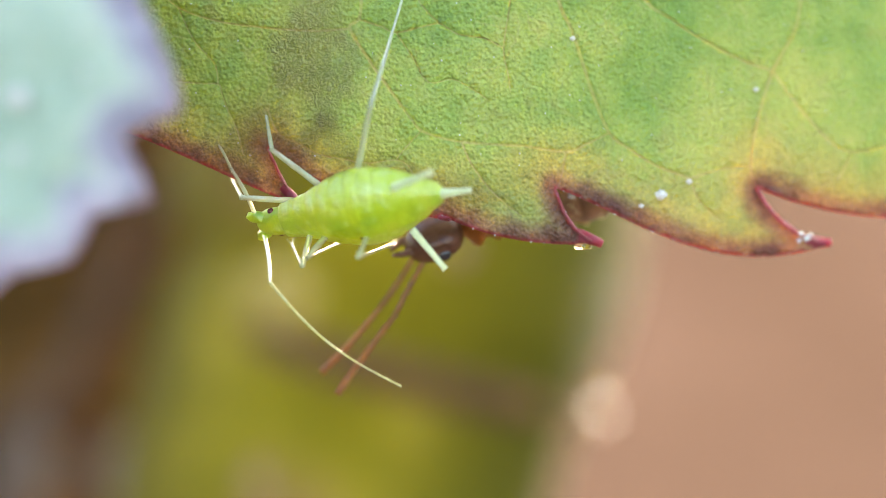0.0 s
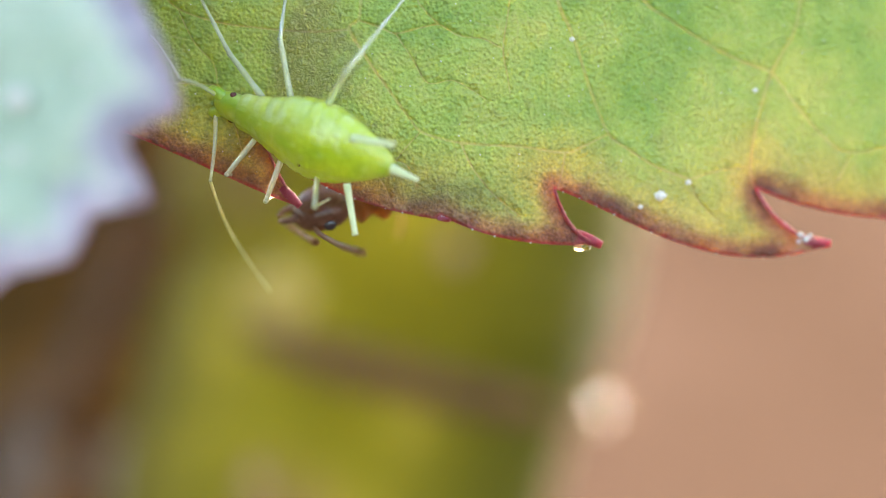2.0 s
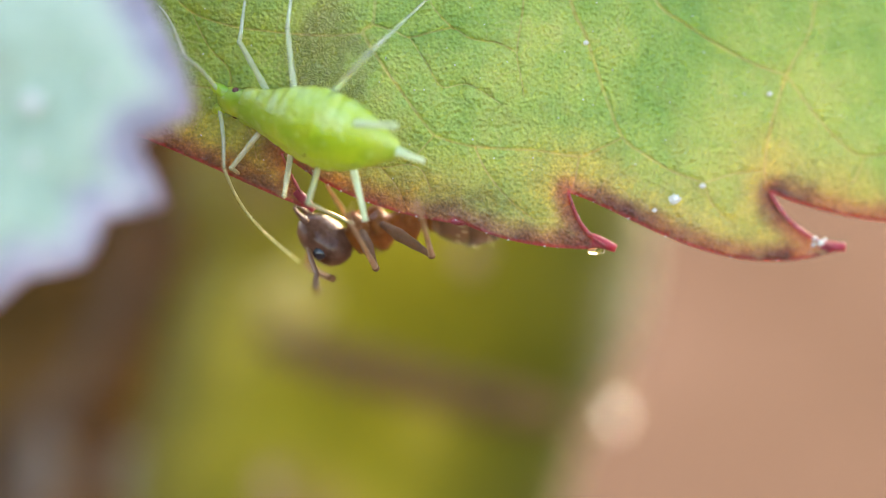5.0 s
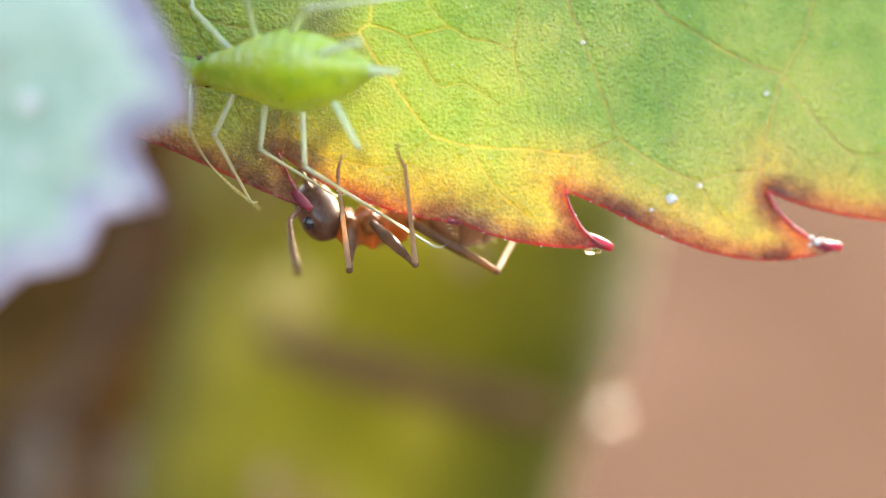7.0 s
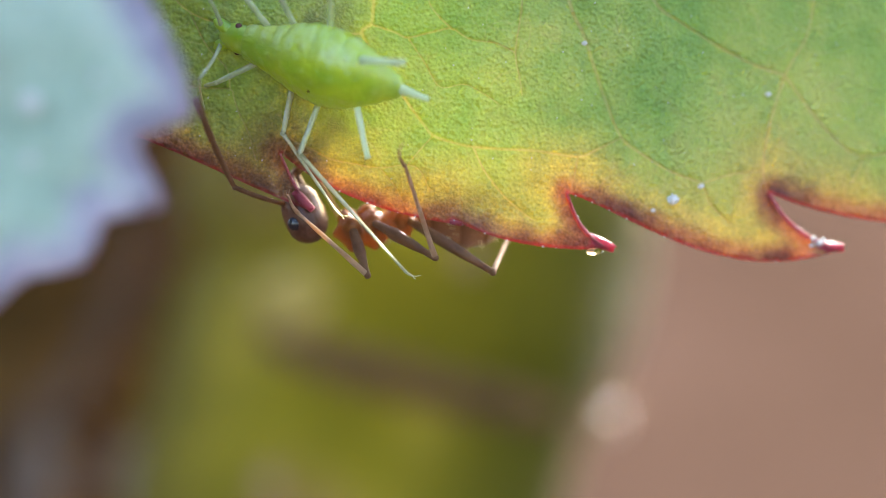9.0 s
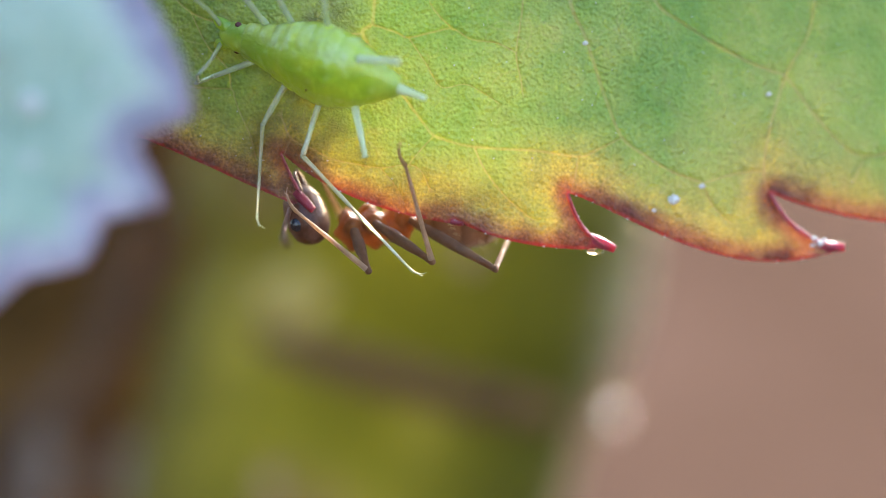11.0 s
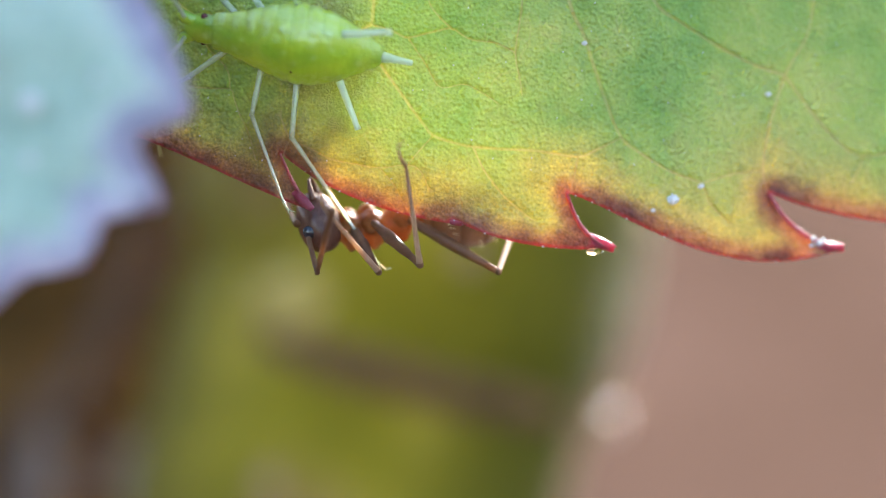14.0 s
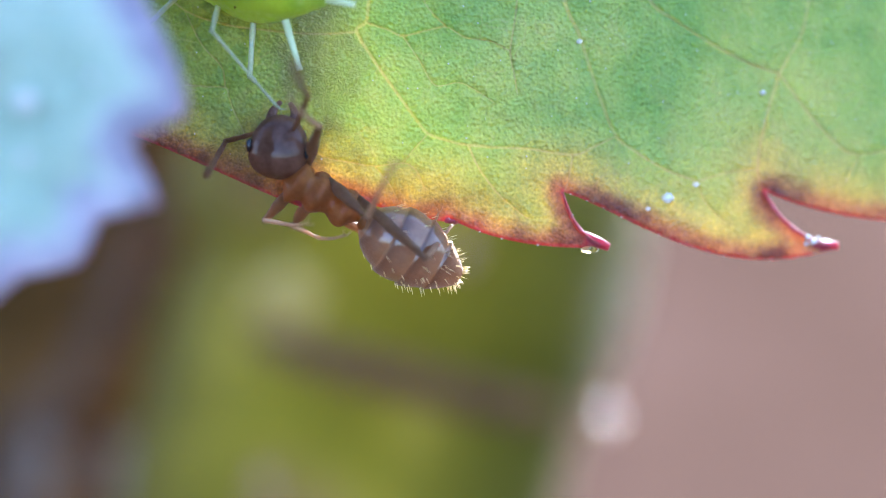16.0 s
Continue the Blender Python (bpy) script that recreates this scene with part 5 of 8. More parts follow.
    walk(aphid_leg_c, [
        (0, mm(-0.08, -0.34, -0.15, 4.5, 15.2, -118.8)), (0.3, mm(-0.08, -0.34, -0.15, 13.8, 39.6, -99)), (0.5, mm(-0.08, -0.34, -0.15, 18.7, 38.3, -91.3)),
        (0.8, mm(-0.08, -0.34, -0.15, 14.7, 39.6, -97.7)), (1, mm(-0.08, -0.34, -0.15, 15, 27.8, -97.1)), (1.5, mm(-0.08, -0.34, -0.15, 10.5, 2.4, -114)),
        (2, mm(-0.08, -0.34, -0.15, 10.2, -19.4, -112.5)), (2.5, mm(-0.08, -0.34, -0.15, 10.5, -14.8, -113.3)), (3, mm(-0.08, -0.34, -0.15, 10.2, -20.1, -112.5)),
        (3.3, mm(-0.08, -0.34, -0.15, 10.7, -19.3, -113.8)), (3.5, mm(-0.08, -0.34, -0.15, 11, -18.7, -114.7)), (3.8, mm(-0.08, -0.34, -0.15, 11.1, -16.1, -115.2)),
        (4, mm(-0.08, -0.34, -0.15, 11.2, -14.3, -115.5)), (4.2, mm(-0.08, -0.34, -0.15, 11.5, -10.7, -116.8)), (6.3, mm(-0.08, -0.34, -0.15, 13.4, -4.9, -131)),
        (6.5, mm(-0.08, -0.34, -0.15, 13.1, -8.7, -128.2)), (6.8, mm(-0.08, -0.34, -0.15, 14.5, -23.9, -133.1)), (7, mm(-0.08, -0.34, -0.15, 13, -27.3, -129.8)),
        (7.5, mm(-0.08, -0.34, -0.15, 6.3, -21.6, -113.6)), (8, mm(-0.08, -0.34, -0.15, 2.7, -23.4, -104.3)), (8.5, mm(-0.08, -0.34, -0.15, 5, -23.1, -110)),
        (9, mm(-0.08, -0.34, -0.15, 0, -25.1, -97.8)), (11.5, mm(-0.08, -0.34, -0.15, -1.2, -28.2, -95.1)), (12, mm(-0.08, -0.34, -0.15, -0, -28.7, -97.6)),
        (12.5, mm(-0.08, -0.34, -0.15, -2.1, -29.2, -93.4)), (13, mm(-0.08, -0.34, -0.15, -3.3, -36.9, -91.1)), (13.5, mm(-0.08, -0.34, -0.15, -6.8, -31.1, -84.9)),
        (14, mm(-0.08, -0.34, -0.15, -10.9, -24.6, -76.3)), (14.5, mm(-0.08, -0.34, -0.15, -14, -16.7, -67.3)), (15, mm(-0.08, -0.34, -0.15, -15.1, -7.5, -62.4)),
        (15.3, mm(-0.08, -0.34, -0.15, -10.6, -24.6, -78.1)), (15.5, mm(-0.08, -0.34, -0.15, 6.9, -43.9, -108.4)), (15.7, mm(-0.08, -0.34, -0.15, 27.1, -29.8, -141.3)),
        (15.8, mm(-0.08, -0.34, -0.15, 32.9, -23.1, -154.1)), (16, mm(-0.08, -0.34, -0.15, 12.4, -42.8, -117.9)),
    ])
    walk(aphid_leg_c_end, [
        (0, mm(1.05, 0, 0, 72.7, 59.2, -10.1)), (0.3, mm(1.05, 0, 0, 80.8, 26.2, 1.3)), (0.5, mm(1.05, 0, 0, 81.9, 29.7, 3.6)),
        (0.8, mm(1.05, 0, 0, 85.2, 39.4, 9.3)), (1, mm(1.05, 0, 0, 87.4, 51.8, 12.4)), (1.5, mm(1.05, 0, 0, 49.1, 77.2, -28.7)),
        (2, mm(1.05, 0, 0, -71.6, 78.3, -150.6)), (2.5, mm(1.05, 0, 0, -61.4, 80.7, -140.2)), (3, mm(1.05, 0, 0, -55.3, 77.2, -134)),
        (3.3, mm(1.05, 0, 0, -57, 76.8, -135.7)), (3.5, mm(1.05, 0, 0, -57.9, 76.6, -136.7)), (3.8, mm(1.05, 0, 0, -51.5, 73.9, -130)),
        (4, mm(1.05, 0, 0, -47.9, 72.1, -126.2)), (4.2, mm(1.05, 0, 0, -38.1, 71, -116)), (6.3, mm(1.05, 0, 0, -76.4, 77.2, -155.6)),
        (6.5, mm(1.05, 0, 0, -67.2, 71.9, -146)), (6.8, mm(1.05, 0, 0, -52.8, 47.2, -129.8)), (7, mm(1.05, 0, 0, -44.4, 35.7, -117.1)),
        (7.5, mm(1.05, 0, 0, -52, 50, -128.2)), (8, mm(1.05, 0, 0, -72.9, 64, -152.9)), (8.5, mm(1.05, 0, 0, -63.3, 61.3, -142.1)),
        (9, mm(1.05, 0, 0, -74.2, 64.1, -154.3)), (11.5, mm(1.05, 0, 0, -79, 64.1, -159.6)), (12, mm(1.05, 0, 0, -65.8, 60.3, -144.7)),
        (12.5, mm(1.05, 0, 0, -63.2, 57.9, -141.8)), (13, mm(1.05, 0, 0, -59.8, 48.7, -137.5)), (13.5, mm(1.05, 0, 0, -61.1, 53.7, -139.2)),
        (14, mm(1.05, 0, 0, -65.3, 60.4, -144.2)), (14.5, mm(1.05, 0, 0, -69.2, 68.1, -148.5)), (15, mm(1.05, 0, 0, -62, 75.2, -140.9)),
        (15.3, mm(1.05, 0, 0, -66.2, 64.4, -145.4)), (15.5, mm(1.05, 0, 0, -67.2, 48.5, -146.6)), (15.7, mm(1.05, 0, 0, -51.8, 54.6, -127)),
        (15.8, mm(1.05, 0, 0, -44.3, 55.2, -117.9)), (16, mm(1.05, 0, 0, -72.8, 52, -152.9)),
    ])
    walk(aphid_leg_d, [
        (0, mm(0.72, 0.16, -0.12, -29.8, -84.7, 79.1)), (0.3, mm(0.72, 0.16, -0.12, 25.5, -76.8, 23.2)), (0.5, mm(0.72, 0.16, -0.12, -93.1, -74.1, 143.4)),
        (0.8, mm(0.72, 0.16, -0.12, -18.9, -84.4, 68.5)), (1, mm(0.72, 0.16, -0.12, -15.3, -80.9, 64.8)), (1.5, mm(0.72, 0.16, -0.12, -43.4, -63.7, 94)),
        (2, mm(0.72, 0.16, -0.12, -21.9, -40.4, 67.4)), (2.5, mm(0.72, 0.16, -0.12, -18.6, -40.9, 62.4)), (3, mm(0.72, 0.16, -0.12, -18.9, -40.9, 62.9)),
        (3.3, mm(0.72, 0.16, -0.12, -17.3, -41, 60.4)), (3.5, mm(0.72, 0.16, -0.12, -16.1, -41.1, 58.7)), (3.8, mm(0.72, 0.16, -0.12, -13.4, -40.8, 54.4)),
        (4, mm(0.72, 0.16, -0.12, -11.6, -40.5, 51.8)), (4.2, mm(0.72, 0.16, -0.12, -12.9, -40, 53.8)), (6.3, mm(0.72, 0.16, -0.12, -22.8, -42.1, 68.8)),
        (6.5, mm(0.72, 0.16, -0.12, -20.7, -43.5, 65.6)), (6.8, mm(0.72, 0.16, -0.12, -17.6, -43.3, 61.1)), (7, mm(0.72, 0.16, -0.12, -16.6, -40.6, 59.6)),
        (7.5, mm(0.72, 0.16, -0.12, -9.5, -38.1, 48.5)), (8, mm(0.72, 0.16, -0.12, -0.1, -35, 32.7)), (8.5, mm(0.72, 0.16, -0.12, 6.1, -31.9, 21.5)),
        (9, mm(0.72, 0.16, -0.12, 0, -33.1, 32.9)), (11.5, mm(0.72, 0.16, -0.12, 4.7, -32, 24.1)), (12, mm(0.72, 0.16, -0.12, 5.7, -27.5, 22.1)),
        (12.5, mm(0.72, 0.16, -0.12, 3.9, -26.2, 26.1)), (13, mm(0.72, 0.16, -0.12, 0.5, -23.2, 34.2)), (13.5, mm(0.72, 0.16, -0.12, 0.6, -23.2, 34.1)),
        (14, mm(0.72, 0.16, -0.12, -0.8, -25, 37.4)), (14.5, mm(0.72, 0.16, -0.12, -2.2, -26.7, 40.6)), (15, mm(0.72, 0.16, -0.12, -2.5, -27.1, 41.3)),
        (15.3, mm(0.72, 0.16, -0.12, 1.3, -22.5, 32.2)), (15.5, mm(0.72, 0.16, -0.12, -1.4, -33, 38.1)), (15.7, mm(0.72, 0.16, -0.12, -19.4, -62.4, 61.5)),
        (15.8, mm(0.72, 0.16, -0.12, -37.2, -49.4, 82.8)), (16, mm(0.72, 0.16, -0.12, -12.8, -38.6, 48.3)),
    ])
    walk(aphid_leg_d_end, [
        (0, mm(0.85, 0, 0, 148.9, 38.3, -174)), (0.3, mm(0.85, 0, 0, 140.6, 37.6, 172.6)), (0.5, mm(0.85, 0, 0, 111.6, 37.6, 126.7)),
        (0.8, mm(0.85, 0, 0, 149.3, 22.7, -165.3)), (1, mm(0.85, 0, 0, 147.1, 25.5, -170.8)), (1.5, mm(0.85, 0, 0, 140.7, 40.2, 177.5)),
        (2, mm(0.85, 0, 0, 75.5, 65.5, 101.4)), (2.5, mm(0.85, 0, 0, 81.9, 72.2, 108.2)), (3, mm(0.85, 0, 0, 86.5, 71, 113)),
        (3.3, mm(0.85, 0, 0, 87.6, 71.8, 114.3)), (3.5, mm(0.85, 0, 0, 88.4, 72.3, 115.1)), (3.8, mm(0.85, 0, 0, 79.6, 72.3, 105.9)),
        (4, mm(0.85, 0, 0, 73.9, 72, 99.9)), (4.2, mm(0.85, 0, 0, 73.7, 69.5, 99.6)), (6.3, mm(0.85, 0, 0, 44.1, 47.5, 65.8)),
        (6.5, mm(0.85, 0, 0, -55.9, 61.3, -45.2)), (6.8, mm(0.85, 0, 0, 27.7, 31.7, 54.9)), (7, mm(0.85, 0, 0, 28.1, 18.6, 55.6)),
        (7.5, mm(0.85, 0, 0, 30.1, 7.9, 64.4)), (8, mm(0.85, 0, 0, 9.8, 36, 14.6)), (8.5, mm(0.85, 0, 0, 7.7, 46.2, 11.4)),
        (9, mm(0.85, 0, 0, 3.1, 52.4, 5.4)), (11.5, mm(0.85, 0, 0, 6, 28, 9.7)), (12, mm(0.85, 0, 0, 7.4, 35.5, 12.5)),
        (12.5, mm(0.85, 0, 0, 7, 39.3, 11.8)), (13, mm(0.85, 0, 0, 6.3, 44.6, 10.7)), (13.5, mm(0.85, 0, 0, 7.5, 45.1, 12.5)),
        (14, mm(0.85, 0, 0, 7.6, 44, 12.5)), (14.5, mm(0.85, 0, 0, 7.6, 42.8, 12.6)), (15, mm(0.85, 0, 0, 8.9, 44.5, 14.4)),
        (15.3, mm(0.85, 0, 0, 21.8, 53.6, 31.4)), (15.5, mm(0.85, 0, 0, 7.8, 54.3, 14.1)), (15.7, mm(0.85, 0, 0, 59, 86.7, 66.2)),
        (15.8, mm(0.85, 0, 0, -11.7, 81.7, -4.7)), (16, mm(0.85, 0, 0, 8.7, 55.6, 16.6)),
    ])
    walk(aphid_leg_e, [
        (0, mm(0.38, 0.26, -0.15, 139.5, -72.7, -29.7)), (0.3, mm(0.38, 0.26, -0.15, -144.6, -76.4, -107.6)), (0.5, mm(0.38, 0.26, -0.15, -2.5, -66.3, 108.6)),
        (0.8, mm(0.38, 0.26, -0.15, -134.9, -79.1, -117.4)), (1, mm(0.38, 0.26, -0.15, -62.6, -88.9, 170.3)), (1.5, mm(0.38, 0.26, -0.15, -40.7, -70.7, 148.3)),
        (2, mm(0.38, 0.26, -0.15, 9.2, -37.8, 90.8)), (2.5, mm(0.38, 0.26, -0.15, -7, -64, 111)), (3, mm(0.38, 0.26, -0.15, 4.4, -48.4, 97.4)),
        (3.3, mm(0.38, 0.26, -0.15, 1.4, -52.5, 101.3)), (3.5, mm(0.38, 0.26, -0.15, -0.6, -54.5, 103.7)), (3.8, mm(0.38, 0.26, -0.15, 8.1, -46.5, 92.5)),
        (4, mm(0.38, 0.26, -0.15, 12.6, -38.9, 85.9)), (4.2, mm(0.38, 0.26, -0.15, 10.4, -38.1, 89.5)), (6.3, mm(0.38, 0.26, -0.15, -12.9, -49.7, 122.4)),
        (6.5, mm(0.38, 0.26, -0.15, 1.7, -30.6, 100.3)), (6.8, mm(0.38, 0.26, -0.15, 3.6, -32.9, 96.7)), (7, mm(0.38, 0.26, -0.15, 10.2, -40.8, 85.6)),
        (7.5, mm(0.38, 0.26, -0.15, 9.4, -50.4, 86.7)), (8, mm(0.38, 0.26, -0.15, -17, -60.3, 118.5)), (8.5, mm(0.38, 0.26, -0.15, -1.7, -51.7, 100.1)),
        (9, mm(0.38, 0.26, -0.15, -0, -34.6, 97.7)), (11.5, mm(0.38, 0.26, -0.15, 15.6, -39.4, 72.1)), (12, mm(0.38, 0.26, -0.15, 16.2, -38.5, 71.1)),
        (12.5, mm(0.38, 0.26, -0.15, 14.1, -37.9, 74.6)), (13, mm(0.38, 0.26, -0.15, 10.1, -37, 81.1)), (13.5, mm(0.38, 0.26, -0.15, 8, -37.3, 84.6)),
        (14, mm(0.38, 0.26, -0.15, 7.2, -37.5, 85.9)), (14.5, mm(0.38, 0.26, -0.15, 6.5, -37.6, 87)), (15, mm(0.38, 0.26, -0.15, 8.7, -37.6, 83.4)),
        (15.3, mm(0.38, 0.26, -0.15, 17.8, -63.6, 72)), (15.5, mm(0.38, 0.26, -0.15, 13.3, -71.6, 76.8)), (15.7, mm(0.38, 0.26, -0.15, -20.7, -26.4, 117.8)),
        (15.8, mm(0.38, 0.26, -0.15, -23.2, -20.7, 124.2)), (16, mm(0.38, 0.26, -0.15, -35.8, -70.3, 140.1)),
    ])
    walk(aphid_leg_e_end, [
        (0, mm(0.9, 0, 0, -134.9, 16.9, -156.6)), (0.3, mm(0.9, 0, 0, -139.4, 14, -173.3)), (0.5, mm(0.9, 0, 0, -132.8, 39.8, -159.3)),
        (0.8, mm(0.9, 0, 0, -133.1, 10, -159.9)), (1, mm(0.9, 0, 0, -132.4, 15, -156.9)), (1.5, mm(0.9, 0, 0, -133.6, 27.9, -160)),
        (2, mm(0.9, 0, 0, -92.7, 63.1, -107)), (2.5, mm(0.9, 0, 0, -124.8, 45.4, -145.6)), (3, mm(0.9, 0, 0, -108.7, 54.4, -124.8)),
        (3.3, mm(0.9, 0, 0, -110.1, 58.4, -126.5)), (3.5, mm(0.9, 0, 0, -110.1, 61.4, -126.5)), (3.8, mm(0.9, 0, 0, -100, 60.7, -114.9)),
        (4, mm(0.9, 0, 0, -89.1, 60.6, -102.5)), (4.2, mm(0.9, 0, 0, -94.6, 60.1, -108.7)), (6.3, mm(0.9, 0, 0, -93, 52.4, -106.9)),
        (6.5, mm(0.9, 0, 0, -57.6, 62.1, -65.5)), (6.65, mm(0.9, 0, 0, 2.8, 50.9, 4.1)), (6.8, mm(0.9, 0, 0, 19.8, 20, 31.9)),
        (7, mm(0.9, 0, 0, 33.2, 55.1, 52.9)), (7.5, mm(0.9, 0, 0, 36.9, 45.8, 57.6)), (8, mm(0.9, 0, 0, 56.2, 54, 82.7)),
        (8.5, mm(0.9, 0, 0, 56.4, 77.2, 82.8)), (9, mm(0.9, 0, 0, 24, 12.9, 44.5)), (11.5, mm(0.9, 0, 0, 16.5, 18.8, 17.5)),
        (12, mm(0.9, 0, 0, 17.5, 18.9, 20.6)), (12.5, mm(0.9, 0, 0, 21.6, 7.9, 38.1)), (13, mm(0.9, 0, 0, 21.1, 2.5, 32.3)),
        (13.5, mm(0.9, 0, 0, 20.9, 2.3, 29.3)), (14, mm(0.9, 0, 0, 21, 2.5, 31.9)), (14.5, mm(0.9, 0, 0, 21.2, 2.7, 34.7)),
        (15, mm(0.9, 0, 0, 21.4, 3, 39.8)), (15.3, mm(0.9, 0, 0, 25.3, 18.5, 60.1)), (15.5, mm(0.9, 0, 0, 27.3, 27.5, 65.4)),
        (15.7, mm(0.9, 0, 0, 18.4, 7.6, 36.8)), (15.8, mm(0.9, 0, 0, 16.1, 3.4, 13.2)), (16, mm(0.9, 0, 0, 29.9, 41.1, 46.8)),
    ])
    walk(aphid_leg_f, [
        (0, mm(-0.08, 0.34, -0.15, -139.7, -78.3, -107.1)), (0.3, mm(-0.08, 0.34, -0.15, 167.1, -68, -52)), (0.5, mm(-0.08, 0.34, -0.15, 96.1, -86.6, 19.6)),
        (0.8, mm(-0.08, 0.34, -0.15, -119.5, -65.7, -125.2)), (1, mm(-0.08, 0.34, -0.15, -120, -62.4, -124.7)), (1.5, mm(-0.08, 0.34, -0.15, -84.9, -63.3, -163.7)),
        (2, mm(-0.08, 0.34, -0.15, -57.9, -64.2, 166.2)), (2.5, mm(-0.08, 0.34, -0.15, -71.1, -62.5, -178.9)), (3, mm(-0.08, 0.34, -0.15, -66.9, -60.4, 176.2)),
        (3.3, mm(-0.08, 0.34, -0.15, -66.9, -60.8, 176.2)), (3.5, mm(-0.08, 0.34, -0.15, -66.8, -61, 176.2)), (3.8, mm(-0.08, 0.34, -0.15, -54.3, -68.9, 162.4)),
        (4, mm(-0.08, 0.34, -0.15, -38.2, -73, 145.4)), (4.2, mm(-0.08, 0.34, -0.15, -23.9, -73.2, 130.4)), (6.3, mm(-0.08, 0.34, -0.15, -38.7, -44.8, 147.1)),
        (6.5, mm(-0.08, 0.34, -0.15, -44.1, -40.3, 155.1)), (6.8, mm(-0.08, 0.34, -0.15, 2.2, -37.4, 86.5)), (7, mm(-0.08, 0.34, -0.15, -2.7, -34.4, 94.9)),
        (7.5, mm(-0.08, 0.34, -0.15, -6, -61.4, 99.2)), (8, mm(-0.08, 0.34, -0.15, -2.2, -48.3, 94.6)), (8.5, mm(-0.08, 0.34, -0.15, 10, -47, 78.2)),
        (9, mm(-0.08, 0.34, -0.15, -0, -48.5, 91.7)), (11.5, mm(-0.08, 0.34, -0.15, 0.6, -36.8, 90.8)), (12, mm(-0.08, 0.34, -0.15, 2, -37.3, 88.4)),
        (12.5, mm(-0.08, 0.34, -0.15, 2.3, -37.4, 87.9)), (13, mm(-0.08, 0.34, -0.15, 0.4, -37.3, 91.1)), (13.5, mm(-0.08, 0.34, -0.15, 0.4, -37.4, 91)),
        (14, mm(-0.08, 0.34, -0.15, -1.4, -37.5, 94)), (14.5, mm(-0.08, 0.34, -0.15, -3.1, -37.4, 96.9)), (15, mm(-0.08, 0.34, -0.15, -4.3, -37.4, 98.8)),
        (15.3, mm(-0.08, 0.34, -0.15, -6.7, -37.1, 102.8)), (15.5, mm(-0.08, 0.34, -0.15, -3.5, -36.6, 97.4)), (15.7, mm(-0.08, 0.34, -0.15, -12.1, -28.9, 113.3)),
        (15.8, mm(-0.08, 0.34, -0.15, -13.7, -25.7, 116.7)), (16, mm(-0.08, 0.34, -0.15, -6.3, -34.8, 102.2)),
    ])
    walk(aphid_leg_f_end, [
        (0, mm(1.05, 0, 0, 155.1, 20.1, -166.8)), (0.3, mm(1.05, 0, 0, 156.7, 5.3, -160)), (0.5, mm(1.05, 0, 0, 157.1, 20.5, -157.9)),
        (0.8, mm(1.05, 0, 0, 152, 9.3, -177.5)), (1, mm(1.05, 0, 0, 151.3, 8.6, 177.8)), (1.5, mm(1.05, 0, 0, 152.3, 23.5, -178.6)),
        (2, mm(1.05, 0, 0, 153.6, 37.1, -176.1)), (2.5, mm(1.05, 0, 0, 152.2, 30.9, -178.6)), (3, mm(1.05, 0, 0, 151.7, 33.8, -179.4)),
        (3.3, mm(1.05, 0, 0, 152.4, 33.3, -178.3)), (3.5, mm(1.05, 0, 0, 152.8, 33, -177.6)), (3.8, mm(1.05, 0, 0, 156, 39.3, -172.1)),
        (4, mm(1.05, 0, 0, 158.6, 43.9, -168.2)), (4.2, mm(1.05, 0, 0, 157.9, 49.9, -169.1)), (6.3, mm(1.05, 0, 0, 112, 65, 137.9)),
        (6.5, mm(1.05, 0, 0, 96.6, 72.9, 121.5)), (6.8, mm(1.05, 0, 0, 41.8, 53.3, 61.9)), (7, mm(1.05, 0, 0, 32.1, 37, 48.4)),
        (7.5, mm(1.05, 0, 0, 49.1, 42.6, 74.6)), (8, mm(1.05, 0, 0, 43.3, 34.1, 65.3)), (8.5, mm(1.05, 0, 0, 41.6, 21.5, 61.7)),
        (9, mm(1.05, 0, 0, 41.2, 18.9, 60.6)), (11.5, mm(1.05, 0, 0, 40.6, 14.2, 58.4)), (12, mm(1.05, 0, 0, 39.7, 10.2, 54.4)),
        (12.5, mm(1.05, 0, 0, 38.2, 6.3, 44)), (13, mm(1.05, 0, 0, 37.9, 0.7, 38.8)), (13.5, mm(1.05, 0, 0, 37.9, 9.4, 38.9)),
        (14, mm(1.05, 0, 0, 38, 14.2, 39.1)), (14.5, mm(1.05, 0, 0, 38, 17.6, 39.3)), (15, mm(1.05, 0, 0, 38.5, 24.2, 40.5)),
        (15.3, mm(1.05, 0, 0, 37.7, 39.4, 39.1)), (15.5, mm(1.05, 0, 0, 31.9, 38, 29.8)), (15.7, mm(1.05, 0, 0, 24.2, 58.9, 19.7)),
        (15.8, mm(1.05, 0, 0, 6.7, 64.4, -0.1)), (16, mm(1.05, 0, 0, -34.7, 78.4, -43.3)),
    ])
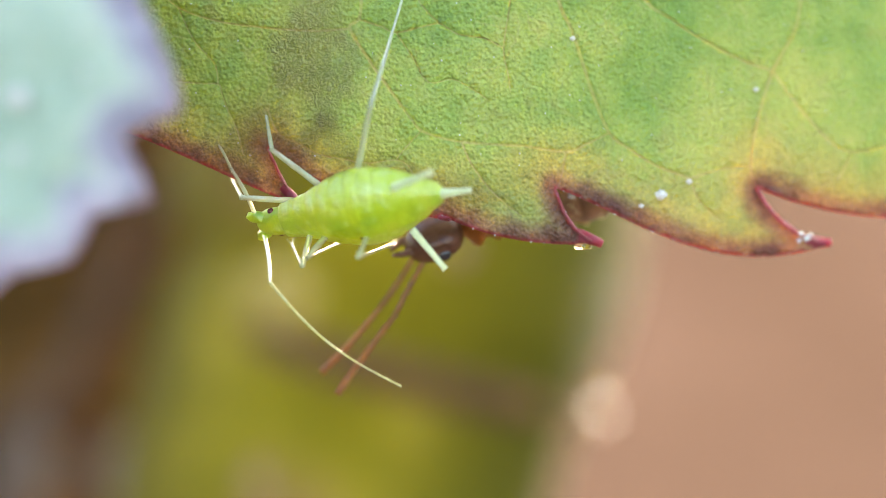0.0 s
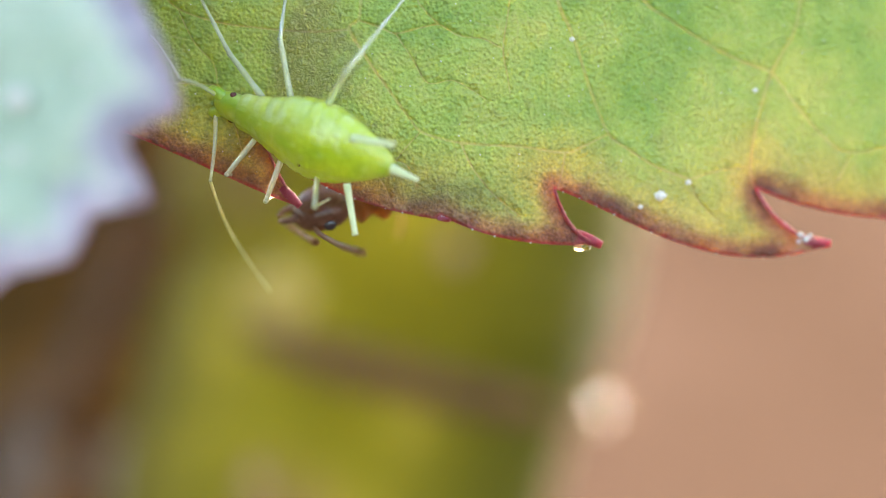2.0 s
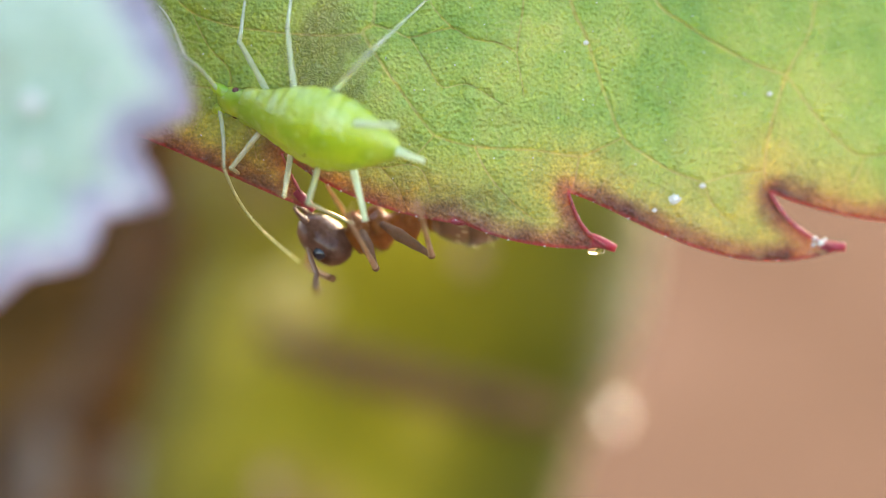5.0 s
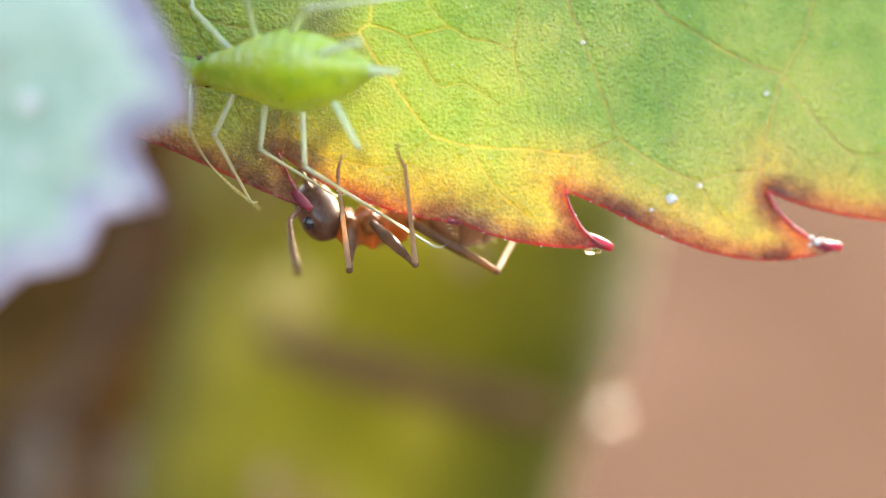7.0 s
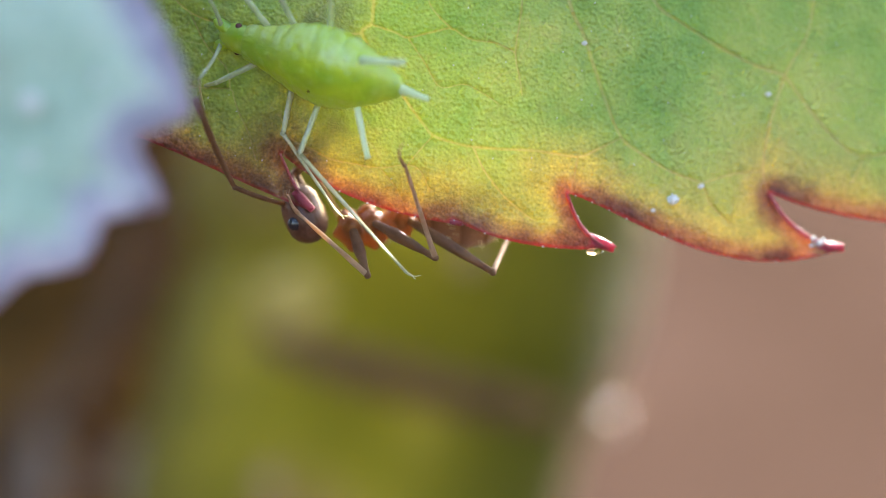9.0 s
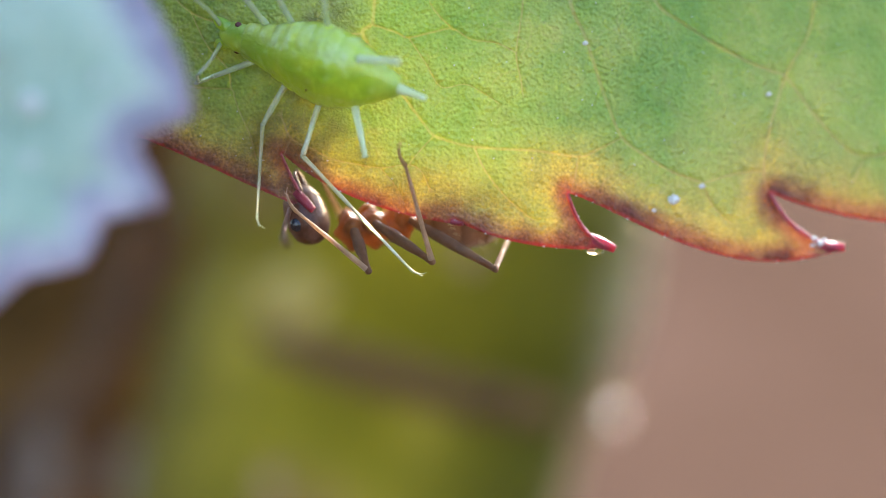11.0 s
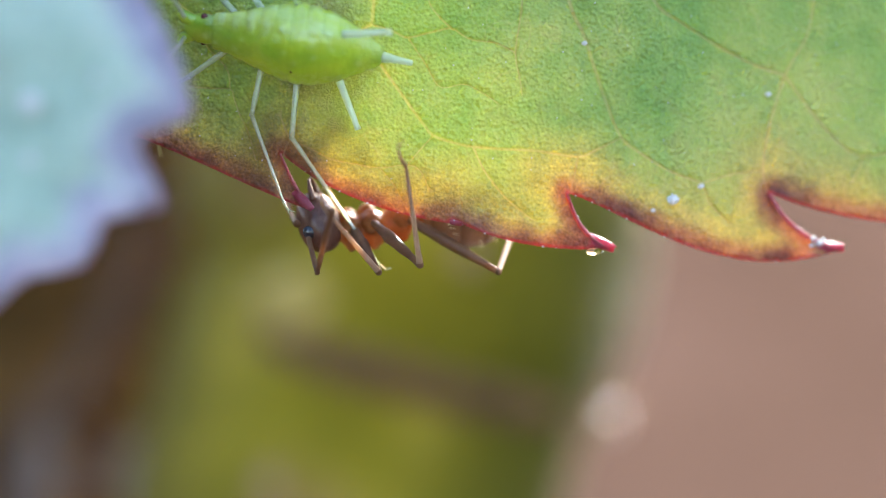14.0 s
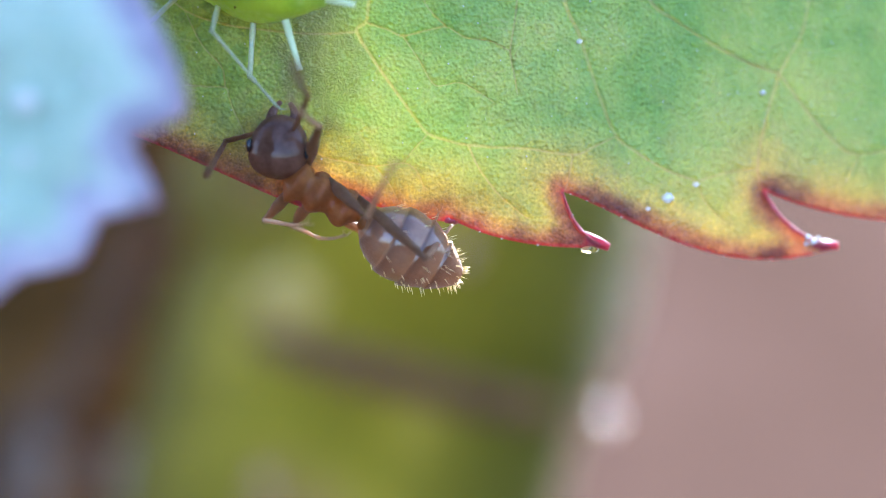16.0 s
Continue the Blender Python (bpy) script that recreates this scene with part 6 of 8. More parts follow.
    walk(aphid_antenna_a, [
        (0, mm(1.42, -0.12, 0.03, -32.6, 9.5, -85.2)), (0.15, mm(1.42, -0.12, 0.03, -30.8, -4.6, -45.2)), (0.3, mm(1.42, -0.12, 0.03, -38.7, -16.5, -3.8)),
        (0.5, mm(1.42, -0.12, 0.03, -20.2, -37.3, -42.9)), (0.8, mm(1.42, -0.12, 0.03, -20.1, -42.9, -43.1)), (1, mm(1.42, -0.12, 0.03, -14.5, -34.7, -52)),
        (1.5, mm(1.42, -0.12, 0.03, -0, -33.8, -77.4)), (2, mm(1.42, -0.12, 0.03, -8.1, -49, -65.3)), (2.5, mm(1.42, -0.12, 0.03, -3.5, -40.8, -71.8)),
        (3, mm(1.42, -0.12, 0.03, -5.5, -36.3, -68.5)), (3.3, mm(1.42, -0.12, 0.03, -10, -31.9, -60.6)), (3.5, mm(1.42, -0.12, 0.03, -12.9, -27.8, -54.7)),
        (3.8, mm(1.42, -0.12, 0.03, -14.1, -22.6, -51.9)), (4, mm(1.42, -0.12, 0.03, -15, -18.4, -49.4)), (4.2, mm(1.42, -0.12, 0.03, -12.7, -21.3, -56.1)),
        (6.3, mm(1.42, -0.12, 0.03, -0, -39, -80.8)), (6.5, mm(1.42, -0.12, 0.03, 10, -42.7, -96)), (6.8, mm(1.42, -0.12, 0.03, 13.2, -41.7, -100.8)),
        (7, mm(1.42, -0.12, 0.03, 14.9, -46.5, -103.2)), (7.5, mm(1.42, -0.12, 0.03, 2.2, -46.7, -85.9)), (8, mm(1.42, -0.12, 0.03, -1.4, -37.4, -80.4)),
        (8.5, mm(1.42, -0.12, 0.03, 1.3, -18.9, -86.1)), (9, mm(1.42, -0.12, 0.03, 1.8, -32.5, -87.4)), (11.5, mm(1.42, -0.12, 0.03, -3.2, -41.5, -79)),
        (12, mm(1.42, -0.12, 0.03, -0.7, -32.2, -83.1)), (12.5, mm(1.42, -0.12, 0.03, -5.9, -25.5, -72.4)), (13, mm(1.42, -0.12, 0.03, -7.7, -29.2, -68.6)),
        (13.5, mm(1.42, -0.12, 0.03, -6.5, -26.7, -71)), (14, mm(1.42, -0.12, 0.03, -6.8, -29.7, -70.5)), (14.5, mm(1.42, -0.12, 0.03, -7.1, -32.4, -69.9)),
        (15, mm(1.42, -0.12, 0.03, -4.8, -30.2, -74.3)), (15.3, mm(1.42, -0.12, 0.03, -1.9, -28.7, -80.1)), (15.5, mm(1.42, -0.12, 0.03, 6.4, -37.5, -95.4)),
        (15.7, mm(1.42, -0.12, 0.03, 20.7, -31.2, -120.3)), (15.8, mm(1.42, -0.12, 0.03, 25.9, -29.6, -130.6)), (16, mm(1.42, -0.12, 0.03, -5.6, -29.3, -71)),
    ])
    walk(aphid_antenna_a_end, [
        (0, mm(0.8, 0, 0, 28.2, 17.4, 88.3)), (0.3, mm(0.8, 0, 0, 16.4, 17.2, 50.1)), (0.5, mm(0.8, 0, 0, 30.9, 23.1, 90.7)),
        (0.8, mm(0.8, 0, 0, 30.6, 9.4, 89.4)), (1, mm(0.8, 0, 0, 33.3, 26.2, 98.3)), (1.5, mm(0.8, 0, 0, 41.1, 32.2, 114.2)),
        (2, mm(0.8, 0, 0, 43.2, 23.2, 118.6)), (2.5, mm(0.8, 0, 0, 43.1, 25.6, 118.5)), (3, mm(0.8, 0, 0, 40.8, 29.9, 113.6)),
        (3.3, mm(0.8, 0, 0, 35.7, 32.1, 103.6)), (3.5, mm(0.8, 0, 0, 31.2, 33.3, 95.3)), (3.8, mm(0.8, 0, 0, 27.3, 35.5, 88.4)),
        (4, mm(0.8, 0, 0, 23.8, 36.5, 82.4)), (4.2, mm(0.8, 0, 0, 29.3, 38, 91.4)), (6.3, mm(0.8, 0, 0, 41.4, 30.6, 112.7)),
        (6.5, mm(0.8, 0, 0, 46.8, 28.5, 123.6)), (6.8, mm(0.8, 0, 0, 49.7, 28.4, 129.6)), (7, mm(0.8, 0, 0, 53.2, 24, 137.6)),
        (7.5, mm(0.8, 0, 0, 50.7, 27.6, 131.8)), (8, mm(0.8, 0, 0, 46.1, 45, 124.2)), (8.5, mm(0.8, 0, 0, 31.8, 58.7, 106.2)),
        (9, mm(0.8, 0, 0, 45.7, 51.2, 123.1)), (11.5, mm(0.8, 0, 0, 43.9, 46.7, 120.8)), (12, mm(0.8, 0, 0, 45.1, 55.9, 122.3)),
        (12.5, mm(0.8, 0, 0, 37, 61, 112.8)), (13, mm(0.8, 0, 0, 56.2, 61.5, 134.6)), (13.5, mm(0.8, 0, 0, 53.1, 63, 131.1)),
        (14, mm(0.8, 0, 0, 53.4, 59.3, 131.4)), (14.5, mm(0.8, 0, 0, 53.3, 55.8, 131.3)), (15, mm(0.8, 0, 0, 52.9, 57.2, 130.8)),
        (15.3, mm(0.8, 0, 0, 53.7, 57.7, 131.8)), (15.5, mm(0.8, 0, 0, 60.7, 50.6, 140.4)), (15.7, mm(0.8, 0, 0, 65.3, 47.2, 146.5)),
        (15.8, mm(0.8, 0, 0, 69.5, 44, 152.3)), (16, mm(0.8, 0, 0, 29.9, 49.3, 99.8)),
    ])
    walk(aphid_antenna_b, [
        (0, mm(1.42, 0.12, 0.03, -25, -72, 150.4)), (0.3, mm(1.42, 0.12, 0.03, 28.2, -57.4, 92.8)), (0.5, mm(1.42, 0.12, 0.03, 28.9, -37.5, 91.9)),
        (0.8, mm(1.42, 0.12, 0.03, 10.3, -59.6, 116)), (1, mm(1.42, 0.12, 0.03, -2.7, -40.5, 132.7)), (1.5, mm(1.42, 0.12, 0.03, 0, -51.7, 129)),
        (2, mm(1.42, 0.12, 0.03, 13.5, -32.1, 109.1)), (2.5, mm(1.42, 0.12, 0.03, 15.9, -33.4, 104.7)), (3, mm(1.42, 0.12, 0.03, -18.5, -56.5, 151.2)),
        (3.3, mm(1.42, 0.12, 0.03, -10.3, -50.7, 141.1)), (3.5, mm(1.42, 0.12, 0.03, -5.2, -45.8, 134.2)), (3.8, mm(1.42, 0.12, 0.03, -13.8, -48, 146)),
        (4, mm(1.42, 0.12, 0.03, -18.8, -48.1, 152.7)), (4.2, mm(1.42, 0.12, 0.03, -24.7, -49, 160.6)), (6.3, mm(1.42, 0.12, 0.03, 13.4, -29, 103.9)),
        (6.5, mm(1.42, 0.12, 0.03, 12.3, -26.7, 106.3)), (6.8, mm(1.42, 0.12, 0.03, 16.7, -32.6, 97.4)), (7, mm(1.42, 0.12, 0.03, -21, -65.4, 144.3)),
        (7.5, mm(1.42, 0.12, 0.03, -39.7, -29.2, 168.2)), (8, mm(1.42, 0.12, 0.03, 69.3, -75.6, 51.4)), (8.5, mm(1.42, 0.12, 0.03, -174.9, -80.9, -65.4)),
        (9, mm(1.42, 0.12, 0.03, -46.9, -79.7, 166)), (11.5, mm(1.42, 0.12, 0.03, -61.8, -80.1, -178.9)), (12, mm(1.42, 0.12, 0.03, -93.6, -84.5, -146.8)),
        (12.5, mm(1.42, 0.12, 0.03, 168.6, -87, -48.9)), (13, mm(1.42, 0.12, 0.03, 73.8, -80.7, 46.1)), (13.5, mm(1.42, 0.12, 0.03, 107.5, -77.5, 11.8)),
        (14, mm(1.42, 0.12, 0.03, 131.5, -78.5, -12.7)), (14.5, mm(1.42, 0.12, 0.03, 151.4, -76.8, -33)), (15, mm(1.42, 0.12, 0.03, 141.9, -74.8, -23.2)),
        (15.3, mm(1.42, 0.12, 0.03, 126.9, -80.4, -7.9)), (15.5, mm(1.42, 0.12, 0.03, 61.8, -75.5, 58.4)), (15.7, mm(1.42, 0.12, 0.03, -11.2, -64.9, 134.5)),
        (15.8, mm(1.42, 0.12, 0.03, -9.6, -53.3, 132.6)), (16, mm(1.42, 0.12, 0.03, 37.6, -77.7, 82.4)),
    ])
    walk(aphid_antenna_b_end, [
        (0, mm(0.95, 0, 0, 2.5, 56.4, 4.5)), (0.3, mm(0.95, 0, 0, -22.4, 59.1, -24.8)), (0.5, mm(0.95, 0, 0, -5, 37.8, -2.1)),
        (0.8, mm(0.95, 0, 0, -37.1, 60.5, -42.9)), (1, mm(0.95, 0, 0, 5.7, 55.5, 6.6)), (1.5, mm(0.95, 0, 0, -8.1, 53.2, -10.3)),
        (2, mm(0.95, 0, 0, -9.6, 46.8, -12.3)), (2.5, mm(0.95, 0, 0, -2.5, 37.2, -1.7)), (3, mm(0.95, 0, 0, -37.8, 71.3, -42.8)),
        (3.3, mm(0.95, 0, 0, -29.8, 67.9, -34.3)), (3.5, mm(0.95, 0, 0, -23.7, 64.7, -27.6)), (3.8, mm(0.95, 0, 0, -43.8, 71.2, -49.3)),
        (4, mm(0.95, 0, 0, -58.2, 74.2, -64.4)), (4.2, mm(0.95, 0, 0, -108.3, 66.7, -117)), (6.3, mm(0.95, 0, 0, -9.6, 31.3, -5.4)),
        (6.5, mm(0.95, 0, 0, -27.8, 41.1, -35.6)), (6.8, mm(0.95, 0, 0, -40.3, 49, -53.2)), (7, mm(0.95, 0, 0, -94.9, 62.7, -116.7)),
        (7.5, mm(0.95, 0, 0, -62.8, 87.8, -84.3)), (8, mm(0.95, 0, 0, -84.3, 31.3, -106.3)), (8.5, mm(0.95, 0, 0, -96.6, 32, -129.6)),
        (9, mm(0.95, 0, 0, -103, 55.5, -138.6)), (11.5, mm(0.95, 0, 0, -111.5, 34.4, -150.4)), (12, mm(0.95, 0, 0, -109.2, 40.7, -146.6)),
        (12.5, mm(0.95, 0, 0, -103.6, 37.3, -137.8)), (13, mm(0.95, 0, 0, -86.7, 66.4, -117)), (13.5, mm(0.95, 0, 0, -71.9, 63.5, -100.8)),
        (14, mm(0.95, 0, 0, -94.3, 46.1, -127.7)), (14.5, mm(0.95, 0, 0, -99.8, 28.1, -136.7)), (15, mm(0.95, 0, 0, -98.3, 27.9, -133.4)),
        (15.3, mm(0.95, 0, 0, -97.2, 32.6, -131.2)), (15.5, mm(0.95, 0, 0, -86.1, 31.6, -110.6)), (15.7, mm(0.95, 0, 0, -89, 31.4, -116.2)),
        (15.8, mm(0.95, 0, 0, -86.2, 33.5, -110.8)), (16, mm(0.95, 0, 0, -88.4, 28, -115.2)),
    ])
    walk(ant, [
        (0, BASE @ mm(0.93, 0.75, 0.377, 149.7, 19.7, -168)), (0.3, BASE @ mm(-0.033, 0.745, 0.464, 150.2, 16.4, -168.2)), (0.5, BASE @ mm(-0.357, 0.742, -0.048, 150.2, 18.1, -168.1)),
        (0.8, BASE @ mm(-0.988, 0.737, 0.672, 150.9, 2.5, -168.7)), (1, BASE @ mm(-0.985, 0.733, 0.715, 151, 12.9, -168.4)), (1.5, BASE @ mm(-0.778, 0.725, 0.762, 151.5, 11.6, -168.5)),
        (2, BASE @ mm(-0.651, 0.717, 0.667, 151.9, 12.1, -168.4)), (2.5, BASE @ mm(-0.793, 0.708, 0.654, 152.4, 11.7, -168.4)), (3, BASE @ mm(-0.714, 0.7, 0.599, 152.8, 11.7, -168.4)),
        (3.3, BASE @ mm(-0.738, 0.64, 0.557, 153.1, 12.1, -168.4)), (3.5, BASE @ mm(-0.754, 0.6, 0.529, 153.2, 12.4, -168.4)), (3.8, BASE @ mm(-0.797, 0.557, 0.443, 153.5, 12.3, -168.4)),
        (4, BASE @ mm(-0.826, 0.529, 0.386, 153.7, 12.3, -168.4)), (4.2, BASE @ mm(-0.786, 0.5, 0.322, 153.8, 13.1, -168.4)), (6.3, BASE @ mm(-0.943, 0.491, 0.271, 153.9, 10.8, -168.5)),
        (6.5, BASE @ mm(-0.943, 0.49, 0.271, 153.9, 10.8, -168.5)), (6.8, BASE @ mm(-0.938, 0.488, 0.288, 153.9, 10.2, -168.5)), (7, BASE @ mm(-0.935, 0.487, 0.299, 153.9, 9.9, -168.5)),
        (7.5, BASE @ mm(-0.935, 0.485, 0.299, 153.9, 9.9, -168.5)), (8, BASE @ mm(-0.935, 0.483, 0.3, 153.9, 9.8, -168.5)), (8.5, BASE @ mm(-0.935, 0.481, 0.3, 153.9, 9.8, -168.5)),
        (9, BASE @ mm(-0.935, 0.478, 0.301, 153.9, 9.8, -168.5)), (11.5, BASE @ mm(-0.936, 0.467, 0.304, 153.9, 9.7, -168.5)), (12, BASE @ mm(-0.936, 0.465, 0.304, 154, 9.7, -168.5)),
        (12.5, BASE @ mm(-0.937, 0.463, 0.305, 154, 9.7, -168.5)), (13, BASE @ mm(-0.937, 0.46, 0.306, 154, 9.7, -168.5)), (13.5, BASE @ mm(-0.937, 0.458, 0.306, 154, 9.7, -168.5)),
        (14, BASE @ mm(-0.937, 0.456, 0.307, 154, 9.7, -168.5)), (14.5, BASE @ mm(-0.937, 0.454, 0.307, 154, 9.6, -168.5)), (15, BASE @ mm(-0.937, 0.451, 0.308, 154, 9.6, -168.5)),
        (15.3, BASE @ mm(-0.937, 0.45, 0.308, 154, 9.6, -168.5)), (15.5, BASE @ mm(-0.959, 0.4, 0.106, 168.7, 11.7, -169)), (15.7, BASE @ mm(-1.247, 0.1, 0.049, -161.1, -2.3, -169.8)),
        (15.8, BASE @ mm(-1.555, -0.2, 0.276, -134.5, -15.8, -170)), (16, BASE @ mm(-1.556, -0.5, 0.677, -113.7, -29.9, -170.1)),
    ])
    walk(ant_head, [
        (0, mm(0.933, 0.095, 0.011, -0.5, -12.8, 4.9)), (0.3, mm(0.9, 0.008, 0.13, -1.5, -15, 3.6)), (0.5, mm(0.921, 0.063, 0.054, -1.5, -13.2, 4.8)),
        (0.8, mm(0.877, -0.028, 0.198, -2.6, -25.9, -2.6)), (1, mm(0.939, 0.054, 0.076, -2.8, -16.5, 3)), (1.5, mm(0.889, 0.1, -0.02, -3.5, -16.6, 3.1)),
        (2, mm(0.877, 0.093, -0.013, -4, -15.1, 4.2)), (2.5, mm(0.852, 0.087, -0.014, -4.5, -14.3, 4.8)), (3, mm(0.835, 0.086, -0.021, -5, -13.2, 5.5)),
        (3.3, mm(0.962, 0.087, 0.093, -5.2, -12.1, 6.1)), (3.5, mm(0.847, 0.086, 0.089, -5.3, -11.5, 6.6)), (3.8, mm(0.847, 0.05, 0.154, -1, 1.1, 11.8)),
        (4, mm(0.808, 0.106, 0.036, 1.5, 10.3, 15.6)), (4.2, mm(0.789, 0.114, 0.014, 4.2, 20.3, 20.1)), (6.3, mm(0.866, 0.098, 0.016, 15.6, 54.7, 32.8)),
        (6.5, mm(0.781, 0.099, -0.028, 18.4, 57.4, 36.1)), (6.8, mm(0.852, 0.167, -0.135, 22.6, 60.8, 41)), (7, mm(0.703, 0.204, -0.274, 23.8, 61.8, 42.4)),
        (7.5, mm(0.686, 0.159, -0.212, 28.7, 64.6, 48)), (8, mm(0.855, 0.211, -0.253, 29.1, 64.8, 48.3)), (8.5, mm(0.891, 0.199, -0.23, 29.5, 65, 48.7)),
        (9, mm(0.928, 0.228, -0.283, 29.9, 65.2, 49.1)), (11.5, mm(0.903, 0.173, -0.264, 32.1, 66.1, 51.1)), (12, mm(0.892, 0.158, -0.255, 32.5, 66.3, 51.5)),
        (12.5, mm(0.881, 0.143, -0.246, 33, 66.5, 51.9)), (13, mm(0.796, 0.103, -0.222, 33.4, 66.7, 52.4)), (13.5, mm(0.793, 0.107, -0.245, 33.9, 66.8, 52.8)),
        (14, mm(0.758, 0.059, -0.184, 34.4, 67, 53.2)), (14.5, mm(0.723, 0.011, -0.123, 34.9, 67.2, 53.7)), (15, mm(0.721, -0.011, -0.097, 35.4, 67.4, 54.2)),
        (15.3, mm(0.771, 0.008, -0.121, 35.7, 67.5, 54.4)), (15.5, mm(0.824, -0.02, -0.031, 8, 80.1, 14.3)), (15.7, mm(0.785, -0.109, -0.123, -7.3, 63.9, -61.3)),
        (15.8, mm(0.773, -0.319, -0.189, -1.1, 36.8, -69)), (16, mm(0.802, -0.263, -0.088, -0.1, 20.5, -65.2)),
    ])
    walk(ant_antenna_a, [
        (0, mm(1.134, -0.047, 0.178, -60, -39.1, -19.2)), (0.3, mm(1.091, -0.137, 0.307, -42.2, -9.7, -59.5)), (0.5, mm(1.119, -0.078, 0.225, -59.2, -43.4, -24)),
        (0.8, mm(1.012, -0.189, 0.408, -39.7, 8.4, -78.4)), (1, mm(1.122, -0.091, 0.261, -38.1, 2.1, -61.9)), (1.5, mm(1.071, -0.042, 0.167, -37.4, -4.9, -92.1)),
        (2, mm(1.065, -0.045, 0.17, -37.2, 17.5, -90.4)), (2.5, mm(1.044, -0.047, 0.168, -29.7, 28, -71.2)), (3, mm(1.032, -0.044, 0.159, -44.5, 13.2, -111.4)),
        (3.3, mm(1.163, -0.041, 0.27, -42.9, -5, -90.8)), (3.5, mm(1.052, -0.04, 0.264, -44.1, 19, -99.9)), (3.8, mm(1.097, -0.059, 0.272, -18.9, 58.2, -62.6)),
        (4, mm(1.081, 0.013, 0.111, -30.3, 23.6, -79.2)), (4.2, mm(1.075, 0.04, 0.038, -33.7, 13.5, -89.7)), (6.3, mm(1.124, 0.042, -0.122, -34.8, -23.4, -78)),
        (6.5, mm(1.032, 0.047, -0.179, -34, 1.5, -81.9)), (6.8, mm(1.092, 0.119, -0.303, -33.5, 6.8, -74.3)), (7, mm(0.941, 0.157, -0.446, -32.7, 13.9, -70.4)),
        (7.5, mm(0.913, 0.115, -0.398, -35.2, 40.1, -75.6)), (8, mm(1.081, 0.168, -0.441, -18.8, 29.6, -47.4)), (8.5, mm(1.117, 0.156, -0.418, -47.4, 32.3, -100.2)),
        (9, mm(1.153, 0.185, -0.473, -0, 34.3, -22.8)), (11.5, mm(1.123, 0.129, -0.459, -22.3, 5.7, -81.3)), (12, mm(1.112, 0.114, -0.45, -22.2, 4.1, -80)),
        (12.5, mm(1.1, 0.099, -0.442, -22.1, 2.5, -78.6)), (13, mm(1.014, 0.059, -0.419, -22.2, 1.4, -79.6)), (13.5, mm(1.01, 0.063, -0.443, -21.7, -31.3, -81.1)),
        (14, mm(0.974, 0.014, -0.383, -17.6, -32.5, -89.1)), (14.5, mm(0.938, -0.034, -0.323, -12.8, -34.7, -97.6)), (15, mm(0.936, -0.056, -0.298, -13.4, -36.2, -96.5)),
        (15.3, mm(0.985, -0.037, -0.323, -18, -27.5, -87.9)), (15.5, mm(0.996, -0.157, -0.231, -18.9, -1.2, -84.4)), (15.7, mm(0.766, -0.372, -0.259, -18.4, 30.5, -82.4)),
        (15.8, mm(0.715, -0.609, -0.222, 0.7, 14.2, -35.1)), (16, mm(0.761, -0.556, -0.053, 13.5, -40.2, -82.8)),
    ])
